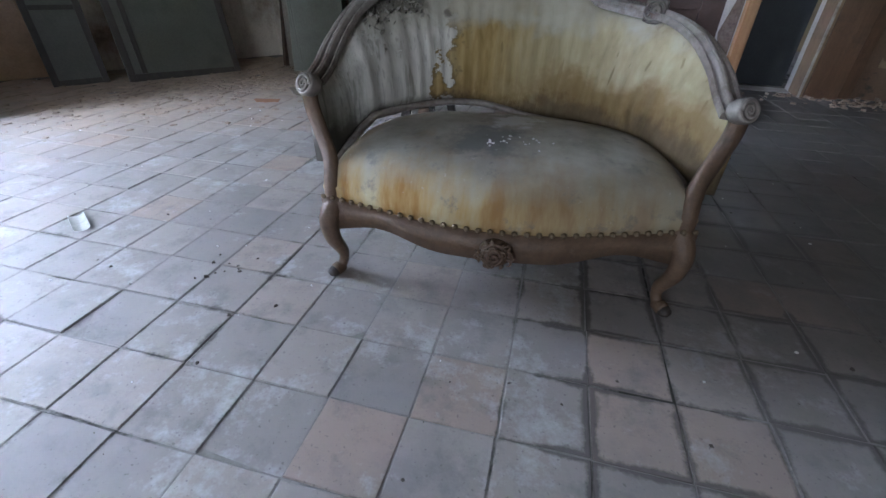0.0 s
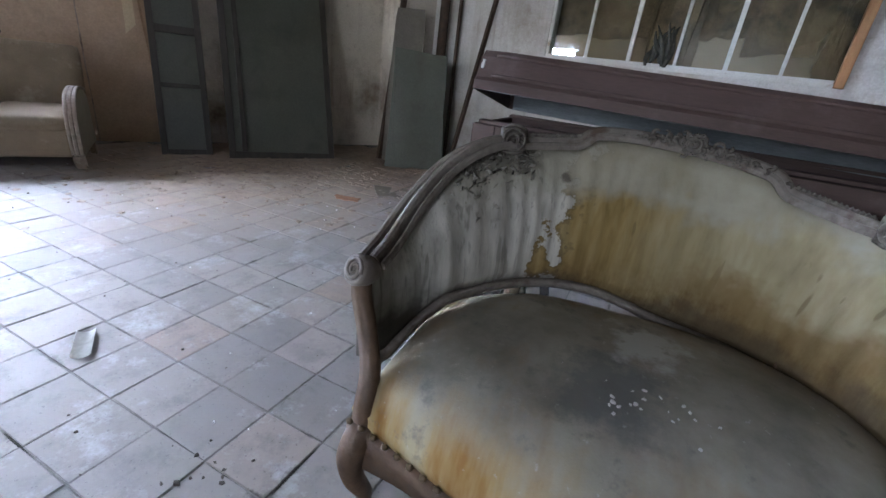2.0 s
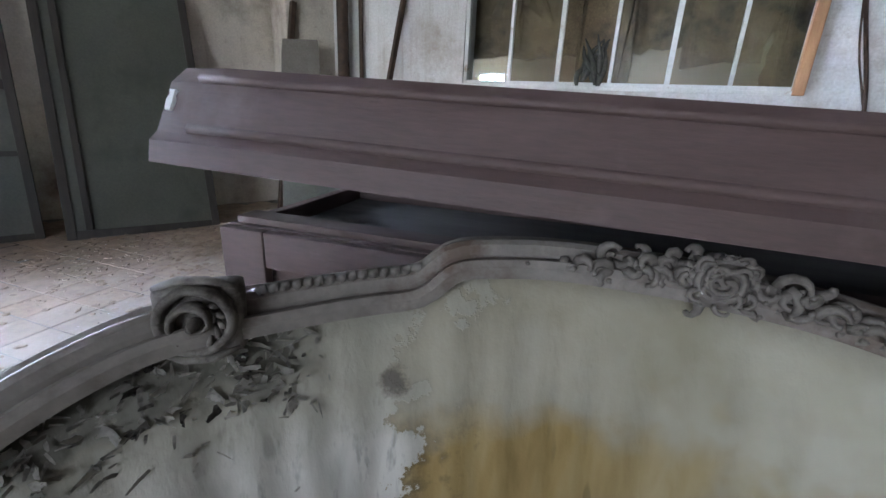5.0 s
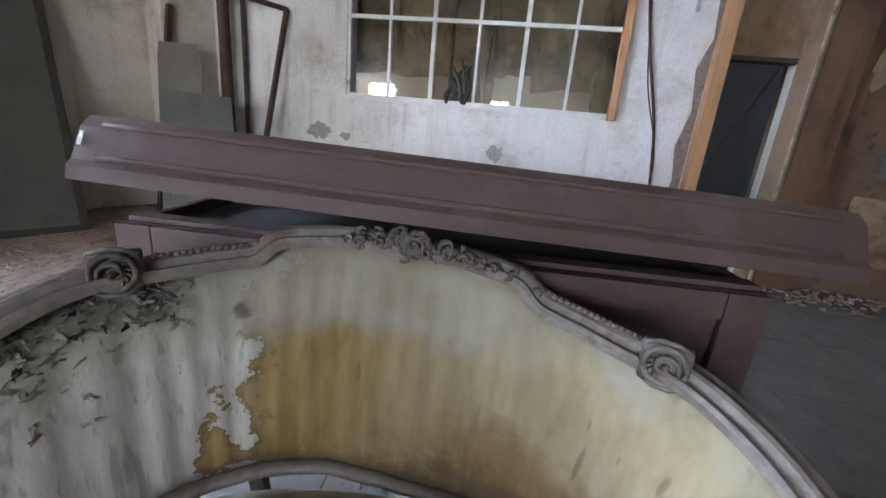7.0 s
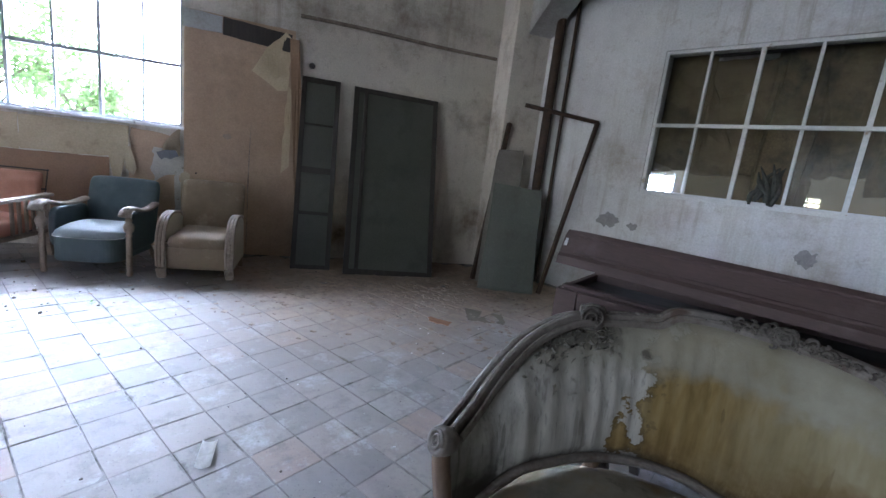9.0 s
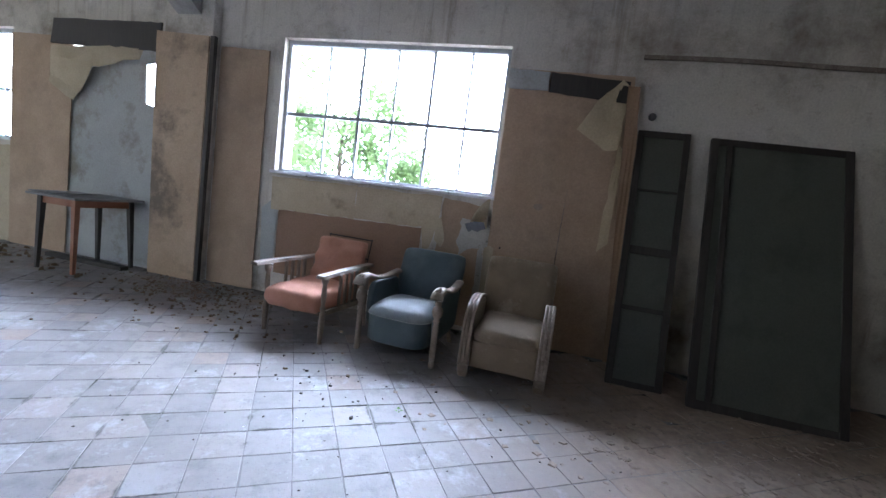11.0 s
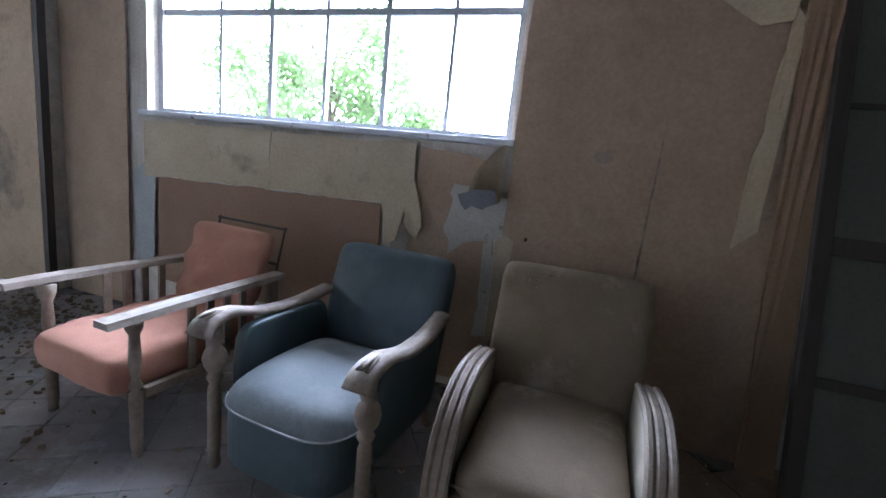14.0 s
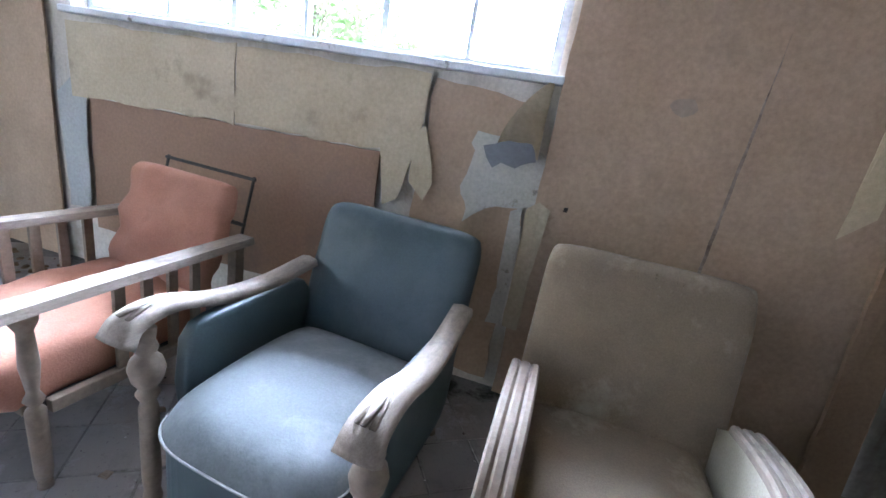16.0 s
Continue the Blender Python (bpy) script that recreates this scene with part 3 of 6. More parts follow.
lining("torn_paper", [(-0.5, 0.84), (-0.42, 0.78), (-0.38, 0.85), (-0.45, 1.08), (-0.5, 1.05)], 0.07, CARD, "torn corner of yellowed wall paper hanging loose", "paper", 0.003, 0.04, 6, 2, up=0.05)
lining("torn_paper", [(-2.52, 0.3), (-2.36, 0.3), (-2.37, 0.8), (-2.34, 0.98), (-2.44, 1.0), (-2.54, 0.92)], 0.05, PALE_BOARD, "torn pale strip of wall paper", "paper", 0.003, 0.03, 9, 2, up=0.05)
FLAKED = surf("flaked_cream_plaster", (0.4, 0.37, 0.31), (0.58, 0.54, 0.47), 6.0, 0.9, 0.4, stain=(0.16, 0.13, 0.1), stain_scale=9.0, stain_at=(0.6, 0.68))
lining("plaster_patch", [(-0.24, 1.1), (-0.1, 1.09), (0.06, 1.05), (0.07, 0.86), (0.0, 0.83), (-0.06, 0.815), (-0.15, 0.79), (-0.24, 0.72), (-0.27, 0.88)], 0.034, FLAKED, "bare flaking cream plaster patch with dark spots", "plaster", 0.006, 0.0, 11, 1, 0.014, 0.04, up=0.05)
# the curled flap: a cream top face rolled over a grey underside
bm = bmesh.new()
rows = []
for k in range(9):
    t = k / 8
    a = t * 2.6
    left = Vector((0.0 - 0.155 * t ** 0.8, -0.05 - 0.07 * math.sin(a), 1.37 - 0.235 * t + (0.0 if t < 0.7 else -0.16 * (t - 0.7))))
    right = Vector((0.02, -0.045 - 0.05 * math.sin(a), 1.37 - 0.2 * t - (0.0 if t < 0.7 else 0.3 * (t - 0.7))))
    rows.append([bm.verts.new(left.lerp(right, q / 5) + Vector((0, 0.006 * noise.noise((k * 0.7, q * 0.8, 3)), 0))) for q in range(6)])
for a, b in zip(rows, rows[1:]):
    for q in range(5):
        bm.faces.new((a[q], b[q], b[q + 1], a[q + 1]))
bmesh.ops.solidify(bm, geom=bm.faces[:], thickness=0.003)
solid("dangling_paper", bm, CARD, "curled flap of torn lining paper below the sill", "paper", WALL_A, smooth=True)
lining("dangling_paper", [(-0.19, 1.05), (-0.15, 1.075), (0.0, 1.09), (0.03, 1.02), (-0.06, 1.0), (-0.14, 0.985), (-0.18, 1.0)], 0.115, surf("grey_paper_back", (0.14, 0.14, 0.15), (0.2, 0.2, 0.21), 5, 0.9, 0.3), "grey underside of a curled paper flap", "paper", 0.003, 0.06, 12, 3, 0.011, 0.03, up=0.05)
lining("torn_paper", [(-0.045, 0.3), (0.02, 0.3), (0.02, 0.58), (0.005, 0.83), (-0.04, 0.81), (-0.03, 0.57)], 0.05, FLAKED, "hanging white strip of torn paper", "paper", 0.003, 0.03, 31, 2, 0.006, 0.05, up=0.05)
lining("torn_paper", [(0.028, 0.3), (0.09, 0.3), (0.095, 0.6), (0.115, 0.84), (0.06, 0.87), (0.02, 0.84), (0.035, 0.58)], 0.056, CARD, "hanging yellowed strip of torn paper", "paper", 0.003, 0.03, 33, 2, 0.006, 0.05, up=0.05)

lining("board_crack", [(0.705, 0.0), (0.713, 0.0), (0.716, 0.8), (0.722, 1.3), (0.725, 1.62), (0.712, 1.3), (0.704, 0.8)], 0.043, surf("torn_paper_edge", (0.16, 0.11, 0.08), (0.4, 0.32, 0.25), 12, 0.9, 0.4, stain=(0.12, 0.08, 0.06), stain_scale=9), "torn pale seam running up the fibreboard", "seam", 0.004, 0.0, 41, 0, 0.002, 0.05)
lining("board_spot", [(0.48 + 0.045 * math.cos(k * 0.524), 1.355 + 0.032 * math.sin(k * 0.524)) for k in range(12)], 0.0425, surf("rubbed_spot", (0.3, 0.225, 0.165), (0.4, 0.31, 0.235), 9, 0.9, 0.2), "rubbed pale spot on the fibreboard", "stain", 0.003, 0.0, 42, 0, 0.004, 0.03)
lining("board_nail", [(0.165, 0.9), (0.18, 0.9), (0.18, 0.918), (0.165, 0.918)], 0.045, DARK_WOOD, "dark nail hole in the fibreboard", "nail", 0.006, 0.0, 43, 0, 0.002, 0.05)
lining("dark_board", [(0.42, 2.42), (1.12, 2.36), (1.12, 2.55), (0.42, 2.6)], 0.055, DARK_WOOD, "black board strip over the lining", "board", 0.015, seed=14, rag=0.004)
lining("dark_board", [(0.03, 2.44), (0.41, 2.43), (0.41, 2.6), (0.03, 2.62)], 0.055, PALE_BOARD, "grey board strip over the lining", "board", 0.015, seed=15, rag=0.004)
lining("peeling_paper", [(0.72, 2.1), (1.0, 1.93), (1.1, 1.95), (1.12, 2.52), (1.06, 2.56), (0.86, 2.36)], 0.09, PAPER, "large curled flap of yellow paper peeling off the board", "paper", 0.004, 0.09, 16, 3)
lining("peeling_paper", [(1.06, 1.0), (1.14, 1.1), (1.14, 1.95), (1.1, 2.0)], 0.08, PAPER, "thin curled strip of yellow paper on the board's edge", "paper", 0.004, 0.04, 17, 2)
# the bowed edge catches light; that orange is put into its colour
lining("board_edge", [(1.28, 0.0), (1.43, 0.0), (1.2, 2.5), (1.1, 2.5)], 0.1, surf("bowed_board_edge", (0.26, 0.155, 0.09), (0.36, 0.23, 0.14), 3, 0.8, 0.2), "edge of the bowed board, its orange lit look painted in", "board", 0.02, 0.02, 18, 2, 0.003)

# boarded doorway between the windows
lining("wall_board", [(-3.98, 0.0), (-3.32, 0.0), (-3.3, 2.76), (-4.02, 2.8)], 0.16, surf("tan_board", (0.42, 0.29, 0.185), (0.55, 0.4, 0.27), 2.2, 0.85, 0.15, stain=(0.2, 0.15, 0.11), stain_scale=1.4), "tall tan board covering the column", "board", 0.02, seed=20, rag=0.003)
lining("wood_strip", [(-3.3, 0.0), (-3.25, 0.0), (-3.22, 2.76), (-3.27, 2.76)], 0.17, DARK_WOOD, "dark upright batten on the board's edge", "strip", 0.05, seed=21, rag=0.002)
lining("pale_panel", [(-5.5, 0.0), (-4.0, 0.0), (-4.05, 1.95), (-4.28, 2.0), (-4.3, 2.45), (-4.0, 2.5), (-4.0, 2.62), (-5.5, 2.62)], 0.03, PALE_BOARD, "pale grey panel closing an old doorway", "panel", 0.02, seed=22, rag=0.002)
lining("wall_board", [(-6.45, 0.0), (-5.45, 0.0), (-5.4, 2.72), (-6.45, 2.75)], 0.06, FIBREBOARD, "wide dark brown fibreboard lining", "board", 0.012, seed=23, rag=0.004)
lining("dark_board", [(-5.7, 2.62), (-4.0, 2.58), (-4.0, 2.9), (-5.65, 2.92)], 0.12, DARK_WOOD, "black board over the boarded doorway", "board", 0.02, seed=24, rag=0.006)
lining("torn_paper", [(-5.7, 2.15), (-5.3, 1.95), (-4.95, 2.35), (-4.3, 2.48), (-4.25, 2.6), (-5.6, 2.58)], 0.15, CARD, "torn brown paper hanging over the panel", "paper", 0.004, 0.08, 25, 3)
lining("wall_board", [(-8.5, 0.0), (-6.5, 0.0), (-6.5, 1.3), (-8.5, 1.32)], 0.03, CARD, "tan board below the far window", "board", 0.012, seed=26)

# ---- leaning doors and bars ----
def framed_leaf(name, label, w, h, stile, rails, m, inner, cat="door"):
    """A leaf of a dark frame round pale panels, standing at its lower left corner."""
    d = thing(name, label, cat, m)
    part("stile", boxm(0, stile, 0, 0.04, 0, h, bevel=0.004), DARK_WOOD, d)
    part("stile", boxm(w - stile, w, 0, 0.04, 0, h, bevel=0.004), DARK_WOOD, d)
    for z0, z1 in rails:
        part("rail", boxm(stile, w - stile, 0.001, 0.039, z0, z1, bevel=0.003), DARK_WOOD, d)
    for (a, b), (c, e) in zip(rails, rails[1:]):
        part("panel", boxm(stile, w - stile, 0.014, 0.026, b, c), inner, d)
    return d


def lean(s, n0, n1, h):
    """Standing at n0 from the wall, its top at n1, h long."""
    return on_a(s, n0) @ pose(0, 0, 0, -math.degrees(math.asin((n0 - n1) / h)), 0, 0)


big = framed_leaf("door_leaf", "large dark-framed door leaf with a grey-green panel leaning on the wall", 1.04, 2.25, 0.06, [(0.0, 0.07), (2.19, 2.25)], lean(1.80, 0.80, 0.06, 2.25) @ pose(0, 0, 0, 0, 1.2, 0), GREEN_PANEL)
part("stile", boxm(0.12, 0.165, -0.012, 0.012, 0.07, 2.19, bevel=0.004), DARK_WOOD, big)
framed_leaf("shutter_leaf", "narrow dark-framed shutter with three grey panels", 0.43, 2.22, 0.055, [(0.0, 0.05), (0.62, 0.66), (1.1, 1.17), (1.66, 1.68), (2.16, 2.22)], lean(1.235, 0.64, 0.06, 2.22) @ pose(0, 0, 0, 0, 0.4, 0), GREEN_PANEL, "shutter")


def bar_between(bm, a, b, r=0.018, square=True):
    prof = [(-r, -r), (r, -r), (r, r), (-r, r)] if square else disc(r, 8)
    return sweep(bm, [Vector(a), Vector(b)], prof, up=(0.3, 0.9, 0.1))


pole_top = on_a(3.72, 0.48, 1.93).translation
solid("pole", bar_between(bmesh.new(), (-1.62, 5.45, 0.0), pole_top, 0.024), METAL_BAR, "dark square pole leaning on the corner column", "pole")
fr = thing("metal_frame", "bent dark metal frame leaning in the corner", "frame")
part("top_bar", bar_between(bmesh.new(), (-1.366, 5.675, 2.1), (-0.735, 6.25, 2.0), 0.02), METAL_BAR, fr)
part("leg", bar_between(bmesh.new(), (-0.735, 6.23, 2.0), (-0.85, 5.72, 0.0), 0.02), METAL_BAR, fr)
CORR = surf("dull_green_sheet", (0.075, 0.082, 0.066), (0.13, 0.135, 0.112), 1.5, 0.6, 0.2, stain=(0.08, 0.078, 0.064), stain_scale=2)
bm = sheet(bmesh.new(), ragged([(0, 0), (0.62, 0), (0.6, 1.18), (0.06, 1.22)], 0.1, 0.008, 3), 0.008, 0, 0.05, 5, 3)
solid("leaning_sheet", bm, CORR, "dull green sheet leaning against the column", "sheet", pose(-1.32, 5.18, 0.005, -12, 0, 42))
bm = sheet(bmesh.new(), ragged([(0, 0), (0.45, 0), (0.43, 1.62), (0.12, 1.6)], 0.1, 0.006, 4), 0.008, 0, 0.05, 8, 3)
solid("leaning_sheet", bm, surf("drab_cream_sheet", (0.15, 0.132, 0.11), (0.25, 0.225, 0.19), 2, 0.85, 0.2, stain=(0.14, 0.12, 0.1)), "tall cream sheet leaning against the column", "sheet", pose(-1.55, 5.42, 0.005, -8, 0, 50))
bm = bmesh.new()
pts = smooth_path([(1.2, 2.78, -0.02), (1.95, 2.78, -0.025), (2.85, 2.755, -0.02), (3.62, 2.75, -0.03)], 6)
pts = [Vector((p.x, p.z, p.y)) for p in pts]
sweep(bm, pts, [(-0.012, -0.018), (0.012, -0.018), (0.012, 0.018), (-0.012, 0.018)])
solid("cable_batten", bm, surf("broken_batten", (0.1, 0.06, 0.045), (0.3, 0.25, 0.2), 14, 0.8, 0.4), "broken brown wooden cable batten along the wall", "batten", WALL_A)
solid("wall_switch", lathe(bmesh.new(), [(0.03, 0), (0.035, 0.02), (0.03, 0.045), (0.012, 0.05)], 12, pose(1.35, -0.0, 2.27, 90, 0, 0)), DARK_WOOD, "small black round wall switch", "switch", WALL_A)
bm = bmesh.new()
box(bm, -1.35, 1.35, -0.04, 0.04, -0.03, 0.03, 0.006)
box(bm, -1.3, 1.3, -0.09, -0.05, -0.055, -0.03, 0.006)
tube = thing("strip_light", "long unlit white strip light under the ceiling", "ceiling light", on_a(-1.05, 0.55, 3.2))
part("body", bm, WHITE_PAINT, tube)
# a dark strip modelled in place of the body's shaded side
part("side", boxm(-1.34, 1.34, 0.041, 0.06, -0.06, 0.03), DARK_WOOD, tube, "dark strip added as the shade of the light's body")
for x in (-0.9, 0.9):
    part("hanger", boxm(x - 0.01, x + 0.01, -0.01, 0.01, 0.03, 0.35), METAL_BAR, tube)

# cables and pipe on the north wall
north_known = set(bpy.data.objects)
for pts, r, lab in (([(2.14, 6.605, 2.9), (2.35, 6.60, 2.66), (2.5, 6.60, 2.45), (2.53, 6.6, 2.2)], 0.013, "bent pale conduit pipe on the wall"),
                    ([(2.12, 6.605, 2.7), (2.26, 6.6, 1.9), (2.42, 6.6, 1.2), (2.5, 6.6, 0.5), (2.52, 6.6, 0.02)], 0.012, "dark cable hanging down the wall"),
                    ([(2.2, 6.605, 2.3), (2.3, 6.6, 1.6), (2.46, 6.6, 1.0), (2.48, 6.6, 0.4)], 0.006, "thin dark cable hanging down the wall")):
    solid("wall_cable", sweep(bmesh.new(), smooth_path(pts, 6), disc(r, 8), up=(0, 1, 0)), STEEL_BAR if r > 0.0125 else METAL_BAR, lab, "cable", smooth=True)
for x, z, w in ((-0.78, 0.93, 0.1), (-0.55, 0.9, 0.05), (1.04, 0.88, 0.09)):
    solid("plaster_hole", sheet(bmesh.new(), [(x + w * (1 + 0.6 * noise.noise((math.cos(a) * 1.7 + x * 9, math.sin(a) * 1.7, z))) * math.cos(a), z + 0.8 * w * (1 + 0.7 * noise.noise((math.cos(a) * 2.3, math.sin(a) * 2.3 + x * 7, 4))) * math.sin(a)) for a in [k * math.pi / 14 for k in range(28)]], 0.003, 6.614), surf("bare_grey_render", (0.2, 0.19, 0.18), (0.3, 0.29, 0.27), 20, 0.95, 0.5), "bare grey patch where plaster fell off", "plaster", group="bare plaster patches")
bm = sheet(bmesh.new(), [(2.62, 0.3), (2.70, 0.3), (2.71, 2.5), (2.67, 2.3), (2.69, 2.0), (2.62, 1.75), (2.66, 1.4), (2.6, 1.1), (2.64, 0.8), (2.57, 0.5)], 0.006, 6.612)
solid("broken_edge", bm, surf("crumbled_brick_edge", (0.12, 0.08, 0.06), (0.25, 0.2, 0.17), 18, 0.95, 0.6), "crumbled plaster edge beside the jamb", "plaster")

fit_north([ob for ob in bpy.data.objects if ob not in north_known])

# ---- settee ----
def fabric(name, build):
    m, nt, b = nodes_of(name)
    xyz = nt.nodes.new("ShaderNodeSeparateXYZ")
    nt.links.new(nt.nodes.new("ShaderNodeTexCoord").outputs["Object"], xyz.inputs[0])
    col, relief = build(nt, xyz.outputs)
    nt.links.new(col, b.inputs["Base Color"])
    b.inputs["Roughness"].default_value = 0.9
    weave = noise_node(nt, 220, 2, 0.5)
    bump(nt, b, maths(nt, "ADD", relief, maths(nt, "MULTIPLY", weave, 0.15)), 0.35, 0.006)
    return m


def shade(nt, v, a, b):
    """0 at a, rising to 1 at b."""
    n = nt.nodes.new("ShaderNodeMapRange")
    n.inputs["From Min"].default_value, n.inputs["From Max"].default_value = a, b
    nt.links.new(v, n.inputs["Value"])
    return n.outputs["Result"]


def back_cloth(nt, xyz):
    x, z = xyz[0], xyz[2]
    wob = noise_node(nt, 6, 4, 0.6)
    rip = noise_node(nt, 13, 6, 0.7)
    streak = noise_node(nt, 9, 3, 0.55, stretch=(3.0, 3.0, 0.07))
    thread = noise_node(nt, 30, 3, 0.6, stretch=(3.0, 3.0, 0.08))
    fine = noise_node(nt, 40, 4, 0.7, stretch=(1, 1, 0.4))
    w0, r0 = maths(nt, "SUBTRACT", wob, 0.5), maths(nt, "SUBTRACT", rip, 0.5)
    xx = maths(nt, "ADD", x, maths(nt, "MULTIPLY", w0, 0.3))
    zz = maths(nt, "ADD", z, maths(nt, "MULTIPLY", w0, 0.3))
    # the streaks hold stains and also the painted shade of the upright folds
    cream = ramp(nt, streak, [(0.3, (0.27, 0.23, 0.135)), (0.5, (0.34, 0.29, 0.17)), (0.7, (0.4, 0.35, 0.225))])
    ochre = ramp(nt, streak, [(0.3, (0.19, 0.125, 0.04)), (0.5, (0.30, 0.21, 0.08)), (0.72, (0.37, 0.285, 0.14))])
    mildew = ramp(nt, streak, [(0.28, (0.33, 0.315, 0.275)), (0.5, (0.49, 0.47, 0.42)), (0.72, (0.6, 0.58, 0.52))])
    mildew = mix(nt, maths(nt, "MULTIPLY", shade(nt, thread, 0.55, 0.7), 0.5), mildew, (0.11, 0.105, 0.095))
    col = mix(nt, shade(nt, xx, -0.12, 0.16), ochre, cream)
    # thin dark lines paint the shade inside creases
    crease_shade = shade(nt, noise_node(nt, 14, 2, 0.4, stretch=(2.4, 2.4, 0.045)), 0.66, 0.7)
    col = mix(nt, maths(nt, "MULTIPLY", crease_shade, 0.5), col, (0.12, 0.085, 0.035))
    mildew = mix(nt, maths(nt, "MULTIPLY", crease_shade, 0.5), mildew, (0.14, 0.13, 0.11))
    # brown tide marks low on the right
    tide = maths(nt, "MULTIPLY", maths(nt, "SUBTRACT", 1.0, shade(nt, zz, 0.56, 0.62)), shade(nt, x, 0.0, 0.2))
    col = mix(nt, maths(nt, "MULTIPLY", tide, 0.85), col, (0.21, 0.14, 0.055))
    low = maths(nt, "MULTIPLY", maths(nt, "SUBTRACT", 1.0, shade(nt, zz, 0.47, 0.58)), shade(nt, fine, 0.3, 0.6))
    col = mix(nt, low, col, (0.16, 0.1, 0.035))
    # the outer layer is torn off along a ragged line
    line_x = maths(nt, "ADD", maths(nt, "ADD", x, maths(nt, "MULTIPLY", z, -0.15)), maths(nt, "ADD", maths(nt, "MULTIPLY", w0, 0.45), maths(nt, "MULTIPLY", r0, 0.3)))
    step = shade(nt, line_x, -0.362, -0.355)
    rim = maths(nt, "MULTIPLY", maths(nt, "SUBTRACT", 1.0, shade(nt, line_x, -0.352, -0.322)), step)
    col = mix(nt, maths(nt, "MULTIPLY", rim, 0.7), col, (0.12, 0.085, 0.04))
    col = mix(nt, maths(nt, "SUBTRACT", 1.0, step), col, mildew)
    top = shade(nt, zz, 0.7, 0.77)
    col = mix(nt, maths(nt, "MULTIPLY", top, 0.85), col, ramp(nt, wob, [(0.35, (0.27, 0.25, 0.185)), (0.65, (0.39, 0.37, 0.3))]))
    ea, eb = maths(nt, "SUBTRACT", x, -0.275), maths(nt, "SUBTRACT", z, 0.775)
    eye = maths(nt, "SQRT", maths(nt, "ADD", maths(nt, "MULTIPLY", ea, ea), maths(nt, "MULTIPLY", eb, eb)))
    eye = maths(nt, "ADD", eye, maths(nt, "MULTIPLY", r0, 0.06))
    col = mix(nt, maths(nt, "MULTIPLY", maths(nt, "SUBTRACT", 1.0, shade(nt, eye, 0.012, 0.019)), 0.85), col, (0.1, 0.085, 0.07))
    # shade at the left end, deepest low down, put into the cloth colour
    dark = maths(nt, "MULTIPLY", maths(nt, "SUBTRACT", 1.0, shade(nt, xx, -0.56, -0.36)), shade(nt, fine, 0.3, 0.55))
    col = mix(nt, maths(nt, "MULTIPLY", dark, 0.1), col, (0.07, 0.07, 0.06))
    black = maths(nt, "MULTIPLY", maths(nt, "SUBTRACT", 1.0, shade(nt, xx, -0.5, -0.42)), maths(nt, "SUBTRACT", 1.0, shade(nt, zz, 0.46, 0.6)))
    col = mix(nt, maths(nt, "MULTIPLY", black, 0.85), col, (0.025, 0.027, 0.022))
    # shade along the foot of the back, painted into the cloth
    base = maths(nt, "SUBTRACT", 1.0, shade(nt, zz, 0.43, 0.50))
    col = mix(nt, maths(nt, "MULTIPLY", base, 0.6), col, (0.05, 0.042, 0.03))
    # dark ravelled area under the shoulder carving
    hole = maths(nt, "MULTIPLY", maths(nt, "MULTIPLY", shade(nt, zz, 0.755, 0.785), maths(nt, "SUBTRACT", 1.0, shade(nt, xx, -0.38, -0.34))), shade(nt, rip, 0.38, 0.45))
    col = mix(nt, maths(nt, "MULTIPLY", hole, 0.6), col, (0.035, 0.034, 0.03))
    return col, maths(nt, "ADD", maths(nt, "ADD", streak, maths(nt, "MULTIPLY", thread, 0.5)), maths(nt, "MULTIPLY", step, -0.5))


